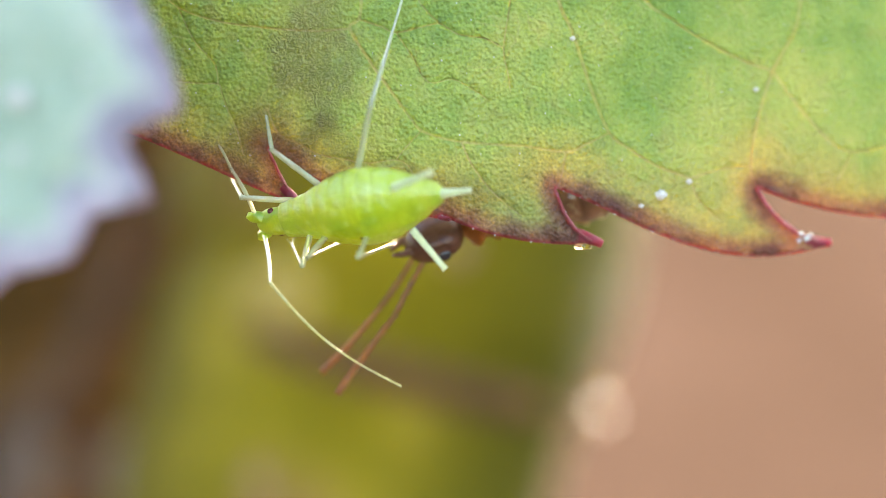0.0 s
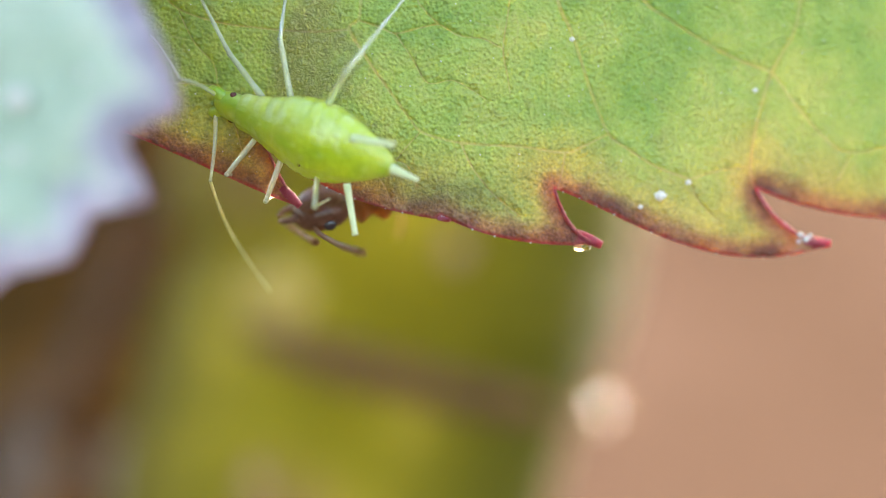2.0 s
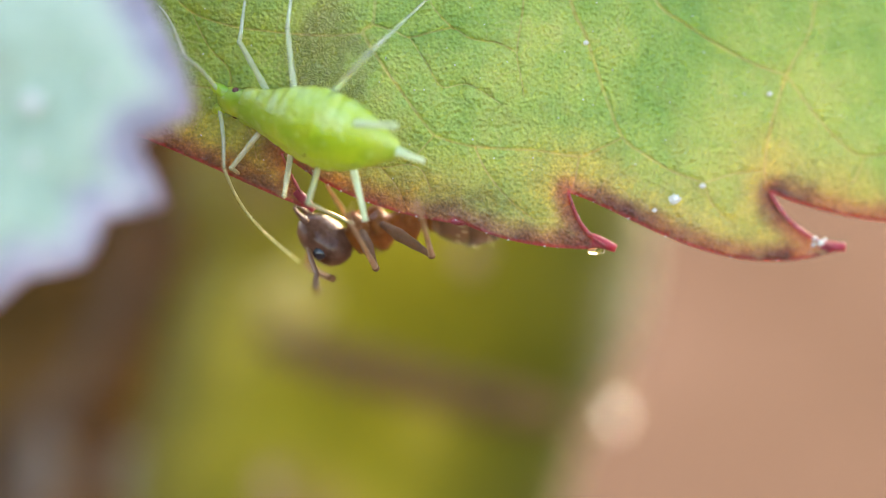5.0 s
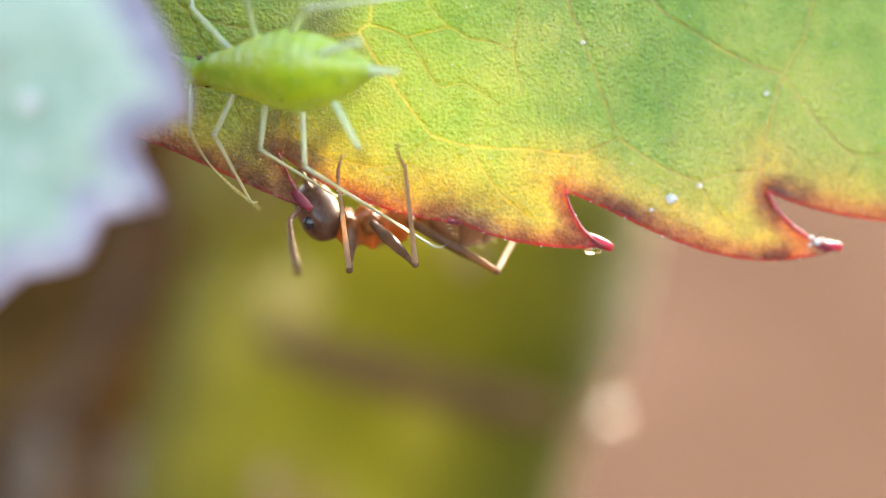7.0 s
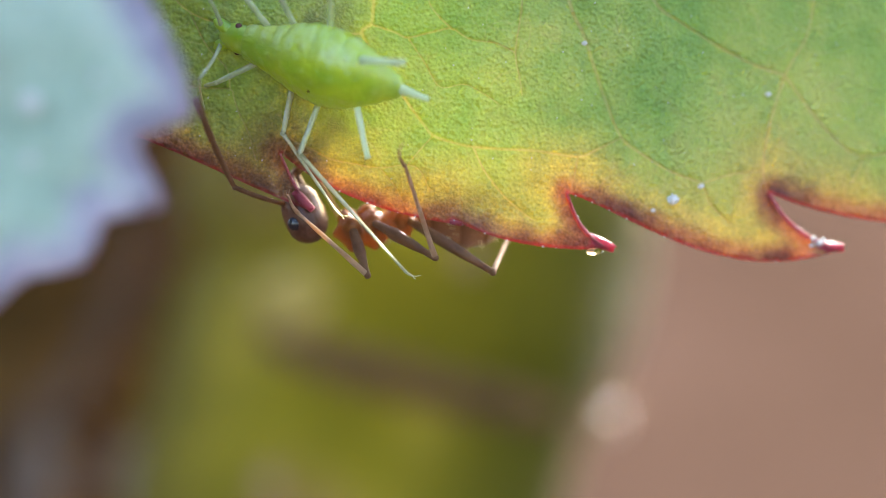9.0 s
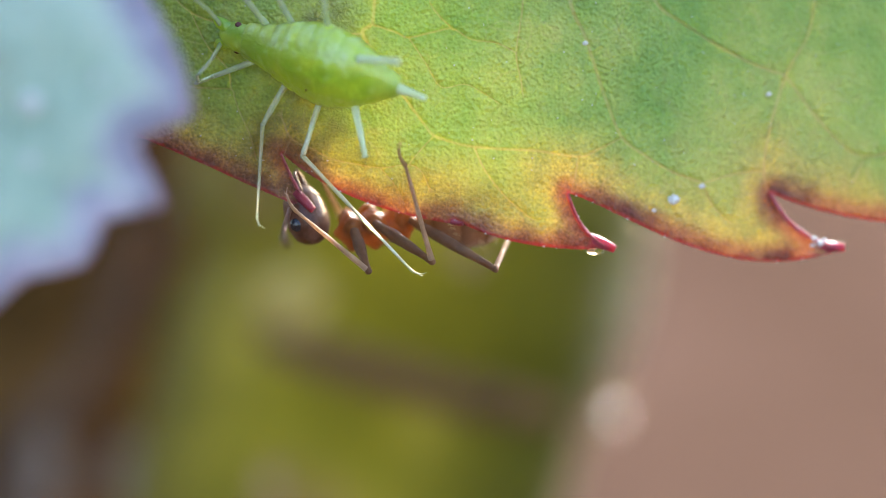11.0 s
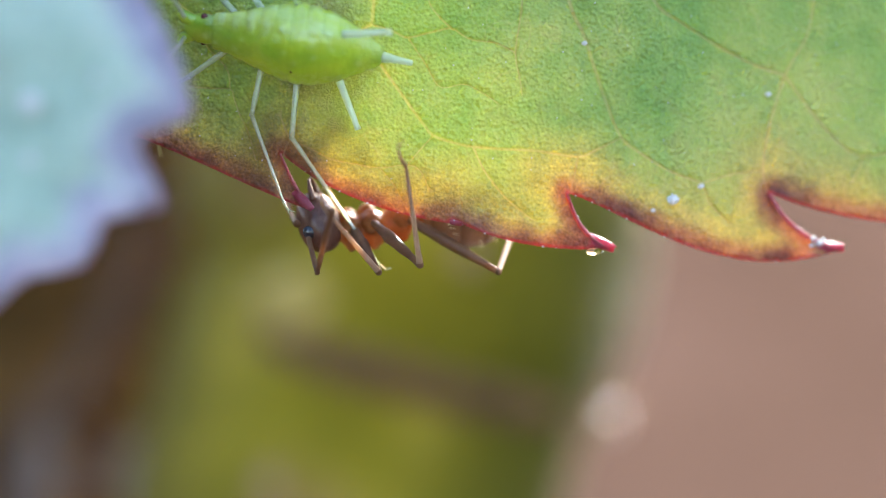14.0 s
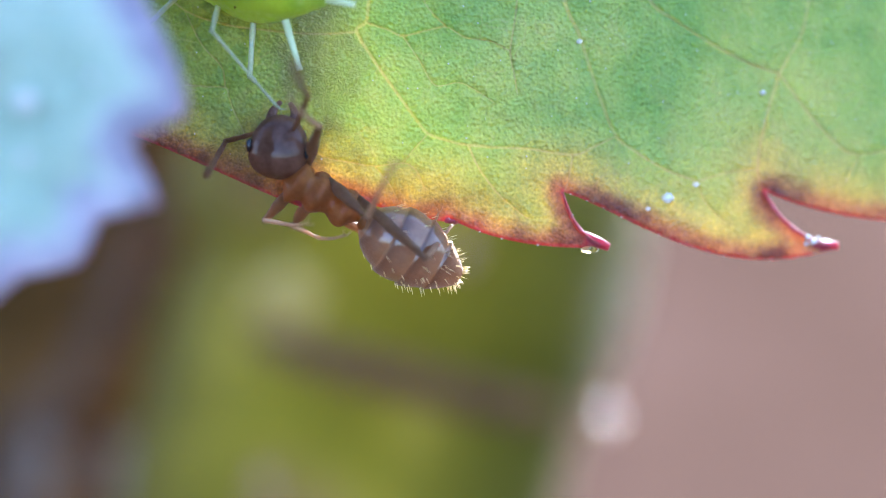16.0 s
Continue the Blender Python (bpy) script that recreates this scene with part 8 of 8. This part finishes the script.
    walk(ant_leg_c, [
        (0, mm(-0.42, -0.2, -0.14, 21.9, -9, 120.4)), (0.3, mm(-0.42, -0.2, -0.14, 18.1, -5.1, 151.1)), (0.5, mm(-0.42, -0.2, -0.14, 22.8, 26.6, 174.7)),
        (0.8, mm(-0.42, -0.2, -0.14, 25.8, 18, -177.4)), (1, mm(-0.42, -0.2, -0.14, 25.4, 2.3, -179.4)), (1.5, mm(-0.42, -0.2, -0.14, 28.8, -11.3, 140.3)),
        (2, mm(-0.42, -0.2, -0.14, 30.2, -11.1, 132.6)), (2.5, mm(-0.42, -0.2, -0.14, 29.4, -11.5, 137)), (3, mm(-0.42, -0.2, -0.14, 30.5, -11.9, 131.4)),
        (3.3, mm(-0.42, -0.2, -0.14, 30.5, -11.8, 131.5)), (3.5, mm(-0.42, -0.2, -0.14, 30.5, -11.7, 131.5)), (3.8, mm(-0.42, -0.2, -0.14, 31.1, -11, 128.4)),
        (4, mm(-0.42, -0.2, -0.14, 31.5, -10.4, 126.4)), (4.2, mm(-0.42, -0.2, -0.14, 32.3, -10.4, 121.9)), (6.3, mm(-0.42, -0.2, -0.14, 24.7, -23, 147.9)),
        (6.4, mm(-0.42, -0.2, -0.14, 6.4, -18, -163)), (6.5, mm(-0.42, -0.2, -0.14, -1.8, -2.2, -118.8)), (6.8, mm(-0.42, -0.2, -0.14, 0.5, -17.6, -131.9)),
        (7, mm(-0.42, -0.2, -0.14, 7.9, -29.8, -149.9)), (7.5, mm(-0.42, -0.2, -0.14, 7.7, -30.2, -149.7)), (8, mm(-0.42, -0.2, -0.14, 2.5, -23.5, -138.1)),
        (8.5, mm(-0.42, -0.2, -0.14, 1, -21.4, -134.3)), (9, mm(-0.42, -0.2, -0.14, 0, -19.7, -131.4)), (11.5, mm(-0.42, -0.2, -0.14, 0.7, -18.1, -133.5)),
        (12, mm(-0.42, -0.2, -0.14, 1.1, -19.3, -134.7)), (12.5, mm(-0.42, -0.2, -0.14, 1.6, -20.5, -136.1)), (13, mm(-0.42, -0.2, -0.14, 2.2, -22, -137.9)),
        (13.5, mm(-0.42, -0.2, -0.14, 3, -23.7, -140.1)), (14, mm(-0.42, -0.2, -0.14, 4.5, -26.2, -143.6)), (14.5, mm(-0.42, -0.2, -0.14, 7.5, -30, -149.8)),
        (15, mm(-0.42, -0.2, -0.14, 7.3, -30.5, -149.4)), (15.3, mm(-0.42, -0.2, -0.14, 7.2, -30.8, -149.2)), (15.5, mm(-0.42, -0.2, -0.14, 12.6, -36, -159.1)),
        (15.7, mm(-0.42, -0.2, -0.14, 22, -23.3, -177.7)), (15.8, mm(-0.42, -0.2, -0.14, 18.6, -24.6, -169.5)), (16, mm(-0.42, -0.2, -0.14, 22.4, -40.7, -176.4)),
    ])
    walk(ant_leg_c_end, [
        (0, mm(1.45, 0, 0, -28, -0.2, 0)), (0.3, mm(1.45, 0, 0, -24.5, -13.4, -29.5)), (0.5, mm(1.45, 0, 0, -14.7, -41.7, -49.8)),
        (0.8, mm(1.45, 0, 0, -7.5, -32.8, -61.7)), (1, mm(1.45, 0, 0, -9.1, -31.9, -58.6)), (1.5, mm(1.45, 0, 0, -22.9, -8.4, -20.8)),
        (2, mm(1.45, 0, 0, -23.7, -4.3, -13.2)), (2.5, mm(1.45, 0, 0, -23.4, -5.4, -16.8)), (3, mm(1.45, 0, 0, -23.7, -1.6, -11.6)),
        (3.3, mm(1.45, 0, 0, -23.7, -1.4, -11)), (3.5, mm(1.45, 0, 0, -23.8, -1.3, -10.6)), (3.8, mm(1.45, 0, 0, -23.8, -0.5, -8)),
        (4, mm(1.45, 0, 0, -23.8, -0, -6.2)), (4.2, mm(1.45, 0, 0, -23.7, 2.1, -2.1)), (6.3, mm(1.45, 0, 0, -24.5, 0.9, -30)),
        (6.4, mm(1.45, 0, 0, -22.2, -6.5, -75)), (6.5, mm(1.45, 0, 0, -15.2, -10, -120.8)), (6.8, mm(1.45, 0, 0, -18.7, -16.1, -105.3)),
        (7, mm(1.45, 0, 0, -22.7, -11.6, -88.9)), (7.5, mm(1.45, 0, 0, -22.4, -11.8, -90.3)), (8, mm(1.45, 0, 0, -20.1, -11.5, -101.8)),
        (8.5, mm(1.45, 0, 0, -19.3, -11.2, -105.9)), (9, mm(1.45, 0, 0, -18.6, -10.8, -109.2)), (11.5, mm(1.45, 0, 0, -18.7, -11.4, -108.6)),
        (12, mm(1.45, 0, 0, -19, -11.6, -107.4)), (12.5, mm(1.45, 0, 0, -19.3, -11.9, -105.9)), (13, mm(1.45, 0, 0, -19.6, -12.2, -104.2)),
        (13.5, mm(1.45, 0, 0, -20.1, -12.4, -102)), (14, mm(1.45, 0, 0, -20.9, -12.7, -98.6)), (14.5, mm(1.45, 0, 0, -22.3, -12.9, -92.3)),
        (15, mm(1.45, 0, 0, -22.5, -13.3, -91.5)), (15.3, mm(1.45, 0, 0, -22.6, -13.6, -90.9)), (15.5, mm(1.45, 0, 0, -22.5, -1.8, -91.4)),
        (15.7, mm(1.45, 0, 0, -19.4, 28.6, -78.3)), (15.8, mm(1.45, 0, 0, -32.1, 50.2, -98)), (16, mm(1.45, 0, 0, -80.2, 57.7, -155.7)),
    ])
    walk(ant_leg_d, [
        (0, mm(0.36, 0.16, -0.16, -17, 3.5, 130.6)), (0.3, mm(0.36, 0.16, -0.16, -7.7, 15.1, -176.4)), (0.5, mm(0.36, 0.16, -0.16, -11.8, 28.9, 172.6)),
        (0.8, mm(0.36, 0.16, -0.16, -7.1, 12.8, -174.3)), (1, mm(0.36, 0.16, -0.16, -6.7, 8.5, -171.9)), (1.5, mm(0.36, 0.16, -0.16, -8.7, -5.5, 118.7)),
        (2, mm(0.36, 0.16, -0.16, -7, -10.2, 106.4)), (2.5, mm(0.36, 0.16, -0.16, -8.6, -21.1, 112)), (3, mm(0.36, 0.16, -0.16, -4.3, -27.9, 101.8)),
        (3.3, mm(0.36, 0.16, -0.16, -4, -31.8, 101.2)), (3.5, mm(0.36, 0.16, -0.16, -3.7, -34.3, 100.7)), (3.8, mm(0.36, 0.16, -0.16, -4.4, -35.4, 101.8)),
        (4, mm(0.36, 0.16, -0.16, -4.8, -36.1, 102.6)), (4.2, mm(0.36, 0.16, -0.16, -2, -35.5, 97.9)), (6.3, mm(0.36, 0.16, -0.16, -0.8, -33.2, 95.6)),
        (6.5, mm(0.36, 0.16, -0.16, -0.7, -33, 95.6)), (6.8, mm(0.36, 0.16, -0.16, -0.4, -33.8, 94.9)), (7, mm(0.36, 0.16, -0.16, -0.1, -34.4, 94.4)),
        (7.5, mm(0.36, 0.16, -0.16, -0.1, -33.9, 94.3)), (8, mm(0.36, 0.16, -0.16, -0, -33.3, 94.3)), (8.5, mm(0.36, 0.16, -0.16, -0, -32.7, 94.2)),
        (9, mm(0.36, 0.16, -0.16, -0, -32.1, 94.2)), (11.5, mm(0.36, 0.16, -0.16, 0.1, -29.3, 94)), (12, mm(0.36, 0.16, -0.16, 0.1, -28.7, 93.9)),
        (12.5, mm(0.36, 0.16, -0.16, 0.2, -28.2, 93.9)), (13, mm(0.36, 0.16, -0.16, 0.2, -27.6, 93.8)), (13.5, mm(0.36, 0.16, -0.16, 0.2, -27, 93.8)),
        (14, mm(0.36, 0.16, -0.16, 0.2, -26.5, 93.7)), (14.5, mm(0.36, 0.16, -0.16, 0.2, -25.9, 93.7)), (15, mm(0.36, 0.16, -0.16, 0.3, -25.3, 93.6)),
        (15.3, mm(0.36, 0.16, -0.16, 0.3, -25, 93.6)), (15.5, mm(0.36, 0.16, -0.16, 1.2, 7.4, 87.8)), (15.7, mm(0.36, 0.16, -0.16, 2.9, 40, 91.9)),
        (15.8, mm(0.36, 0.16, -0.16, 9.6, 51.5, 101.1)), (16, mm(0.36, 0.16, -0.16, -1.5, 28.5, 84.3)),
    ])
    walk(ant_leg_d_end, [
        (0, mm(0.85, 0, 0, 103.3, 3.9, -44.6)), (0.3, mm(0.85, 0, 0, 100, 3.5, -92.5)), (0.5, mm(0.85, 0, 0, 102.8, 7.1, -62.4)),
        (0.8, mm(0.85, 0, 0, 100.6, 2.9, -87.1)), (1, mm(0.85, 0, 0, 100.4, 2.2, -92.7)), (1.5, mm(0.85, 0, 0, 104.5, 4.7, -31.1)),
        (2, mm(0.85, 0, 0, 106, 9.3, -18.9)), (2.5, mm(0.85, 0, 0, 104.4, 21.9, -24.8)), (3, mm(0.85, 0, 0, 107.9, 29, -16.7)),
        (3.3, mm(0.85, 0, 0, 107.8, 33.7, -16.8)), (3.5, mm(0.85, 0, 0, 107.7, 36.8, -17)), (3.65, mm(0.85, 0, 0, 28.3, 63.8, -109.8)),
        (3.8, mm(0.85, 0, 0, -15.2, 19.6, -167.9)), (4, mm(0.85, 0, 0, -15.4, 19.4, -168.4)), (4.2, mm(0.85, 0, 0, -14.1, 21.2, -164.8)),
        (6.3, mm(0.85, 0, 0, -14.6, 21.5, -166)), (6.5, mm(0.85, 0, 0, -14.6, 21.9, -166)), (6.8, mm(0.85, 0, 0, -14.3, 20.9, -165.2)),
        (7, mm(0.85, 0, 0, -14.1, 20.3, -164.7)), (7.5, mm(0.85, 0, 0, -14.1, 21.1, -164.7)), (8, mm(0.85, 0, 0, -14, 21.8, -164.6)),
        (8.5, mm(0.85, 0, 0, -14, 22.6, -164.5)), (9, mm(0.85, 0, 0, -14, 23.3, -164.4)), (11.5, mm(0.85, 0, 0, -13.7, 27, -163.9)),
        (12, mm(0.85, 0, 0, -13.7, 27.8, -163.7)), (12.5, mm(0.85, 0, 0, -13.6, 28.5, -163.6)), (13, mm(0.85, 0, 0, -13.6, 29.3, -163.5)),
        (13.5, mm(0.85, 0, 0, -13.5, 30, -163.4)), (14, mm(0.85, 0, 0, -13.4, 30.7, -163.2)), (14.5, mm(0.85, 0, 0, -13.4, 31.5, -163.1)),
        (15, mm(0.85, 0, 0, -13.3, 32.2, -162.9)), (15.3, mm(0.85, 0, 0, -13.2, 32.7, -162.8)), (15.5, mm(0.85, 0, 0, -10, 58.2, -158.5)),
        (15.7, mm(0.85, 0, 0, 1, 64.6, -145.9)), (15.8, mm(0.85, 0, 0, -21, 30.9, -174.2)), (16, mm(0.85, 0, 0, -20.6, -33.4, 167.8)),
    ])
    walk(ant_leg_e, [
        (0, mm(0.08, 0.2, -0.2, -0, -4.5, 125.8)), (0.3, mm(0.08, 0.2, -0.2, 0.1, 4.8, 166.4)), (0.5, mm(0.08, 0.2, -0.2, 2.1, 28.3, 173.2)),
        (0.8, mm(0.08, 0.2, -0.2, 6.1, 16, -176.2)), (1, mm(0.08, 0.2, -0.2, 6.9, 9.3, -172.4)), (1.5, mm(0.08, 0.2, -0.2, 5.5, -7.1, 123.6)),
        (2, mm(0.08, 0.2, -0.2, 7.9, -16.4, 112)), (2.5, mm(0.08, 0.2, -0.2, 6.8, -29.2, 114.9)), (3, mm(0.08, 0.2, -0.2, 12.8, -39.4, 104.2)),
        (3.3, mm(0.08, 0.2, -0.2, 14.4, -45.5, 101.9)), (3.5, mm(0.08, 0.2, -0.2, 15.8, -49.6, 100)), (3.8, mm(0.08, 0.2, -0.2, 16.7, -53.4, 98.9)),
        (4, mm(0.08, 0.2, -0.2, 17.4, -56, 98)), (4.2, mm(0.08, 0.2, -0.2, 24, -57.5, 90.1)), (6.3, mm(0.08, 0.2, -0.2, -0.6, -51.6, 120)),
        (6.5, mm(0.08, 0.2, -0.2, -0.5, -51.5, 119.9)), (6.8, mm(0.08, 0.2, -0.2, -0.4, -52.1, 119.8)), (7, mm(0.08, 0.2, -0.2, -0.3, -52.5, 119.7)),
        (7.5, mm(0.08, 0.2, -0.2, -0.2, -52.3, 119.6)), (8, mm(0.08, 0.2, -0.2, -0.2, -52.1, 119.5)), (8.5, mm(0.08, 0.2, -0.2, -0.1, -51.8, 119.4)),
        (9, mm(0.08, 0.2, -0.2, 0, -51.6, 119.3)), (11.5, mm(0.08, 0.2, -0.2, 0.4, -50.5, 118.8)), (12, mm(0.08, 0.2, -0.2, 0.5, -50.3, 118.7)),
        (12.5, mm(0.08, 0.2, -0.2, 0.5, -50.1, 118.6)), (13, mm(0.08, 0.2, -0.2, 0.6, -49.9, 118.5)), (13.5, mm(0.08, 0.2, -0.2, 0.7, -49.6, 118.4)),
        (14, mm(0.08, 0.2, -0.2, 0.7, -49.4, 118.3)), (14.5, mm(0.08, 0.2, -0.2, 0.8, -49.2, 118.2)), (15, mm(0.08, 0.2, -0.2, 0.9, -49, 118.2)),
        (15.3, mm(0.08, 0.2, -0.2, 0.9, -48.8, 118.1)), (15.5, mm(0.08, 0.2, -0.2, 11.2, -17.4, 100.1)), (15.7, mm(0.08, 0.2, -0.2, 11.3, 26.1, 101.2)),
        (15.8, mm(0.08, 0.2, -0.2, 17.8, 48.2, 111.7)), (16, mm(0.08, 0.2, -0.2, 4.5, 47.8, 93.9)),
    ])
    walk(ant_leg_e_end, [
        (0, mm(1.1, 0, 0, 177.2, -4, -21.7)), (0.3, mm(1.1, 0, 0, -177.2, -10.6, -63.3)), (0.5, mm(1.1, 0, 0, -178.3, -17, -58.8)),
        (0.8, mm(1.1, 0, 0, -173.7, -13.4, -76.3)), (1, mm(1.1, 0, 0, -172.4, -16.8, -81.1)), (1.5, mm(1.1, 0, 0, 174.7, -3.3, -15.7)),
        (2, mm(1.1, 0, 0, 175.2, 10.8, -7.2)), (2.5, mm(1.1, 0, 0, 172.8, 27.1, -14.7)), (3, mm(1.1, 0, 0, 174.2, 42.4, -12.3)),
        (3.3, mm(1.1, 0, 0, 171.9, 50.8, -15.5)), (3.5, mm(1.1, 0, 0, 169.4, 56.4, -18.5)), (3.65, mm(1.1, 0, 0, 37.1, 63.2, -156.6)),
        (3.8, mm(1.1, 0, 0, 22.4, 9.3, -178.6)), (4, mm(1.1, 0, 0, 22.5, 8.4, -178.2)), (4.2, mm(1.1, 0, 0, 23, 7.6, -174.5)),
        (6.3, mm(1.1, 0, 0, 20, 12, 167.9)), (6.5, mm(1.1, 0, 0, 20, 12.2, 167.9)), (6.8, mm(1.1, 0, 0, 20.1, 11.6, 168.2)),
        (7, mm(1.1, 0, 0, 20.1, 11.1, 168.5)), (7.5, mm(1.1, 0, 0, 20.1, 11.6, 168.4)), (8, mm(1.1, 0, 0, 20.1, 12, 168.4)),
        (8.5, mm(1.1, 0, 0, 20.1, 12.5, 168.4)), (9, mm(1.1, 0, 0, 20.1, 12.9, 168.3)), (11.5, mm(1.1, 0, 0, 20, 15.2, 168.2)),
        (12, mm(1.1, 0, 0, 20, 15.6, 168.2)), (12.5, mm(1.1, 0, 0, 20, 16.1, 168.1)), (13, mm(1.1, 0, 0, 20, 16.5, 168.1)),
        (13.5, mm(1.1, 0, 0, 20, 17, 168)), (14, mm(1.1, 0, 0, 20, 17.4, 168)), (14.5, mm(1.1, 0, 0, 20, 17.9, 168)),
        (15, mm(1.1, 0, 0, 20, 18.4, 167.9)), (15.3, mm(1.1, 0, 0, 20, 18.6, 167.9)), (15.5, mm(1.1, 0, 0, 21.6, 26.2, 172.2)),
        (15.7, mm(1.1, 0, 0, 21, 31.4, 170.9)), (15.8, mm(1.1, 0, 0, 18.5, 18.1, 165)), (16, mm(1.1, 0, 0, 18.5, -19.9, 166)),
    ])
    walk(ant_leg_f, [
        (0, mm(-0.42, 0.2, -0.14, -8.6, -16.5, 126.2)), (0.3, mm(-0.42, 0.2, -0.14, -15.6, -11.7, 154.3)), (0.5, mm(-0.42, 0.2, -0.14, -14.1, 19.7, 174.4)),
        (0.8, mm(-0.42, 0.2, -0.14, -13.8, 8.3, 175.9)), (1, mm(-0.42, 0.2, -0.14, -13.5, -11.7, 166.2)), (1.5, mm(-0.42, 0.2, -0.14, -2.1, -20.2, 126.7)),
        (2, mm(-0.42, 0.2, -0.14, 1, -24, 118.3)), (2.5, mm(-0.42, 0.2, -0.14, -0.6, -29.7, 121.8)), (3, mm(-0.42, 0.2, -0.14, 3.1, -34.3, 115)),
        (3.3, mm(-0.42, 0.2, -0.14, 3.5, -36.9, 114.3)), (3.5, mm(-0.42, 0.2, -0.14, 3.8, -38.6, 113.8)), (3.8, mm(-0.42, 0.2, -0.14, 3.7, -39.2, 114)),
        (4, mm(-0.42, 0.2, -0.14, 3.6, -39.5, 114.1)), (4.2, mm(-0.42, 0.2, -0.14, 5.8, -40.1, 110.7)), (6.3, mm(-0.42, 0.2, -0.14, 0.5, -36, 119.3)),
        (6.5, mm(-0.42, 0.2, -0.14, 0.4, -35.9, 119.4)), (6.8, mm(-0.42, 0.2, -0.14, 0.5, -36.1, 119.3)), (7, mm(-0.42, 0.2, -0.14, 0.5, -36.2, 119.2)),
        (7.5, mm(-0.42, 0.2, -0.14, 0.4, -36.1, 119.4)), (8, mm(-0.42, 0.2, -0.14, 0.3, -36, 119.6)), (8.5, mm(-0.42, 0.2, -0.14, 0.1, -35.9, 119.9)),
        (9, mm(-0.42, 0.2, -0.14, 0, -35.7, 120.1)), (11.5, mm(-0.42, 0.2, -0.14, -0.7, -35.1, 121.2)), (12, mm(-0.42, 0.2, -0.14, -0.8, -35, 121.5)),
        (12.5, mm(-0.42, 0.2, -0.14, -0.9, -34.9, 121.7)), (13, mm(-0.42, 0.2, -0.14, -1.1, -34.7, 121.9)), (13.5, mm(-0.42, 0.2, -0.14, -1.2, -34.6, 122.1)),
        (14, mm(-0.42, 0.2, -0.14, -1.3, -34.5, 122.4)), (14.5, mm(-0.42, 0.2, -0.14, -1.4, -34.4, 122.6)), (15, mm(-0.42, 0.2, -0.14, -1.6, -34.2, 122.8)),
        (15.3, mm(-0.42, 0.2, -0.14, -1.6, -34.2, 122.9)), (15.5, mm(-0.42, 0.2, -0.14, 2.2, -13.1, 113.6)), (15.7, mm(-0.42, 0.2, -0.14, 3.1, 29.7, 119.8)),
        (15.8, mm(-0.42, 0.2, -0.14, 20.8, 50.3, 146.6)), (16, mm(-0.42, 0.2, -0.14, 29.3, 55.6, 157.2)),
    ])
    walk(ant_leg_f_end, [
        (0, mm(1.45, 0, 0, -104.6, 4.4, -5.5)), (0.3, mm(1.45, 0, 0, -107.5, 7, -33.5)), (0.5, mm(1.45, 0, 0, -106.4, -11.2, -61.9)),
        (0.8, mm(1.45, 0, 0, -106.3, 2.6, -62.4)), (1, mm(1.45, 0, 0, -104.6, 8.6, -45)), (1.5, mm(1.45, 0, 0, -96.9, 12.8, -5)),
        (2, mm(1.45, 0, 0, -94.8, 18.5, 2.9)), (2.5, mm(1.45, 0, 0, -96, 26.8, -0.4)), (3, mm(1.45, 0, 0, -93.1, 33.8, 5.5)),
        (3.3, mm(1.45, 0, 0, -92.6, 37.7, 6.3)), (3.5, mm(1.45, 0, 0, -92.2, 40.2, 6.9)), (3.65, mm(1.45, 0, 0, -9.2, 63.2, 102.7)),
        (3.8, mm(1.45, 0, 0, 30, 18.7, 156)), (4, mm(1.45, 0, 0, 29.9, 19.3, 155.9)), (4.2, mm(1.45, 0, 0, 30.7, 19.5, 158.1)),
        (6.3, mm(1.45, 0, 0, 28.4, 24.2, 151.9)), (6.5, mm(1.45, 0, 0, 28.3, 24.3, 151.8)), (6.8, mm(1.45, 0, 0, 28.5, 24.3, 152.3)),
        (7, mm(1.45, 0, 0, 28.6, 24.2, 152.6)), (7.5, mm(1.45, 0, 0, 28.5, 24.5, 152.4)), (8, mm(1.45, 0, 0, 28.5, 24.8, 152.2)),
        (8.5, mm(1.45, 0, 0, 28.4, 25.1, 152)), (9, mm(1.45, 0, 0, 28.3, 25.4, 151.8)), (11.5, mm(1.45, 0, 0, 27.9, 26.8, 150.8)),
        (12, mm(1.45, 0, 0, 27.8, 27.1, 150.6)), (12.5, mm(1.45, 0, 0, 27.7, 27.4, 150.4)), (13, mm(1.45, 0, 0, 27.6, 27.7, 150.2)),
        (13.5, mm(1.45, 0, 0, 27.5, 28, 150)), (14, mm(1.45, 0, 0, 27.4, 28.3, 149.8)), (14.5, mm(1.45, 0, 0, 27.3, 28.6, 149.6)),
        (15, mm(1.45, 0, 0, 27.2, 28.9, 149.4)), (15.3, mm(1.45, 0, 0, 27.1, 29, 149.3)), (15.5, mm(1.45, 0, 0, 26.1, 32.3, 147.1)),
        (15.7, mm(1.45, 0, 0, 20.3, 39.2, 137.2)), (15.8, mm(1.45, 0, 0, 15.1, 24.3, 127.6)), (16, mm(1.45, 0, 0, 15.3, -1.6, 128.5)),
    ])
    # the added shade leaf slides aside and bares the sun patch
    walk(shade_leaf, [
        (0, BASE @ mm(11.2, 40, 27.5)), (4.2, BASE @ mm(11.2, 40, 27.5)), (6.3, BASE @ mm(18.5, 40, 29.4)),
        (9.2, BASE @ mm(18.5, 40, 29.4)), (14.6, BASE @ mm(18.5, 40, 29.4)), (15.6, BASE @ mm(17.8, 40, 29.5)),
        (16, BASE @ mm(17.4, 40, 29.6)),
    ])


motions()
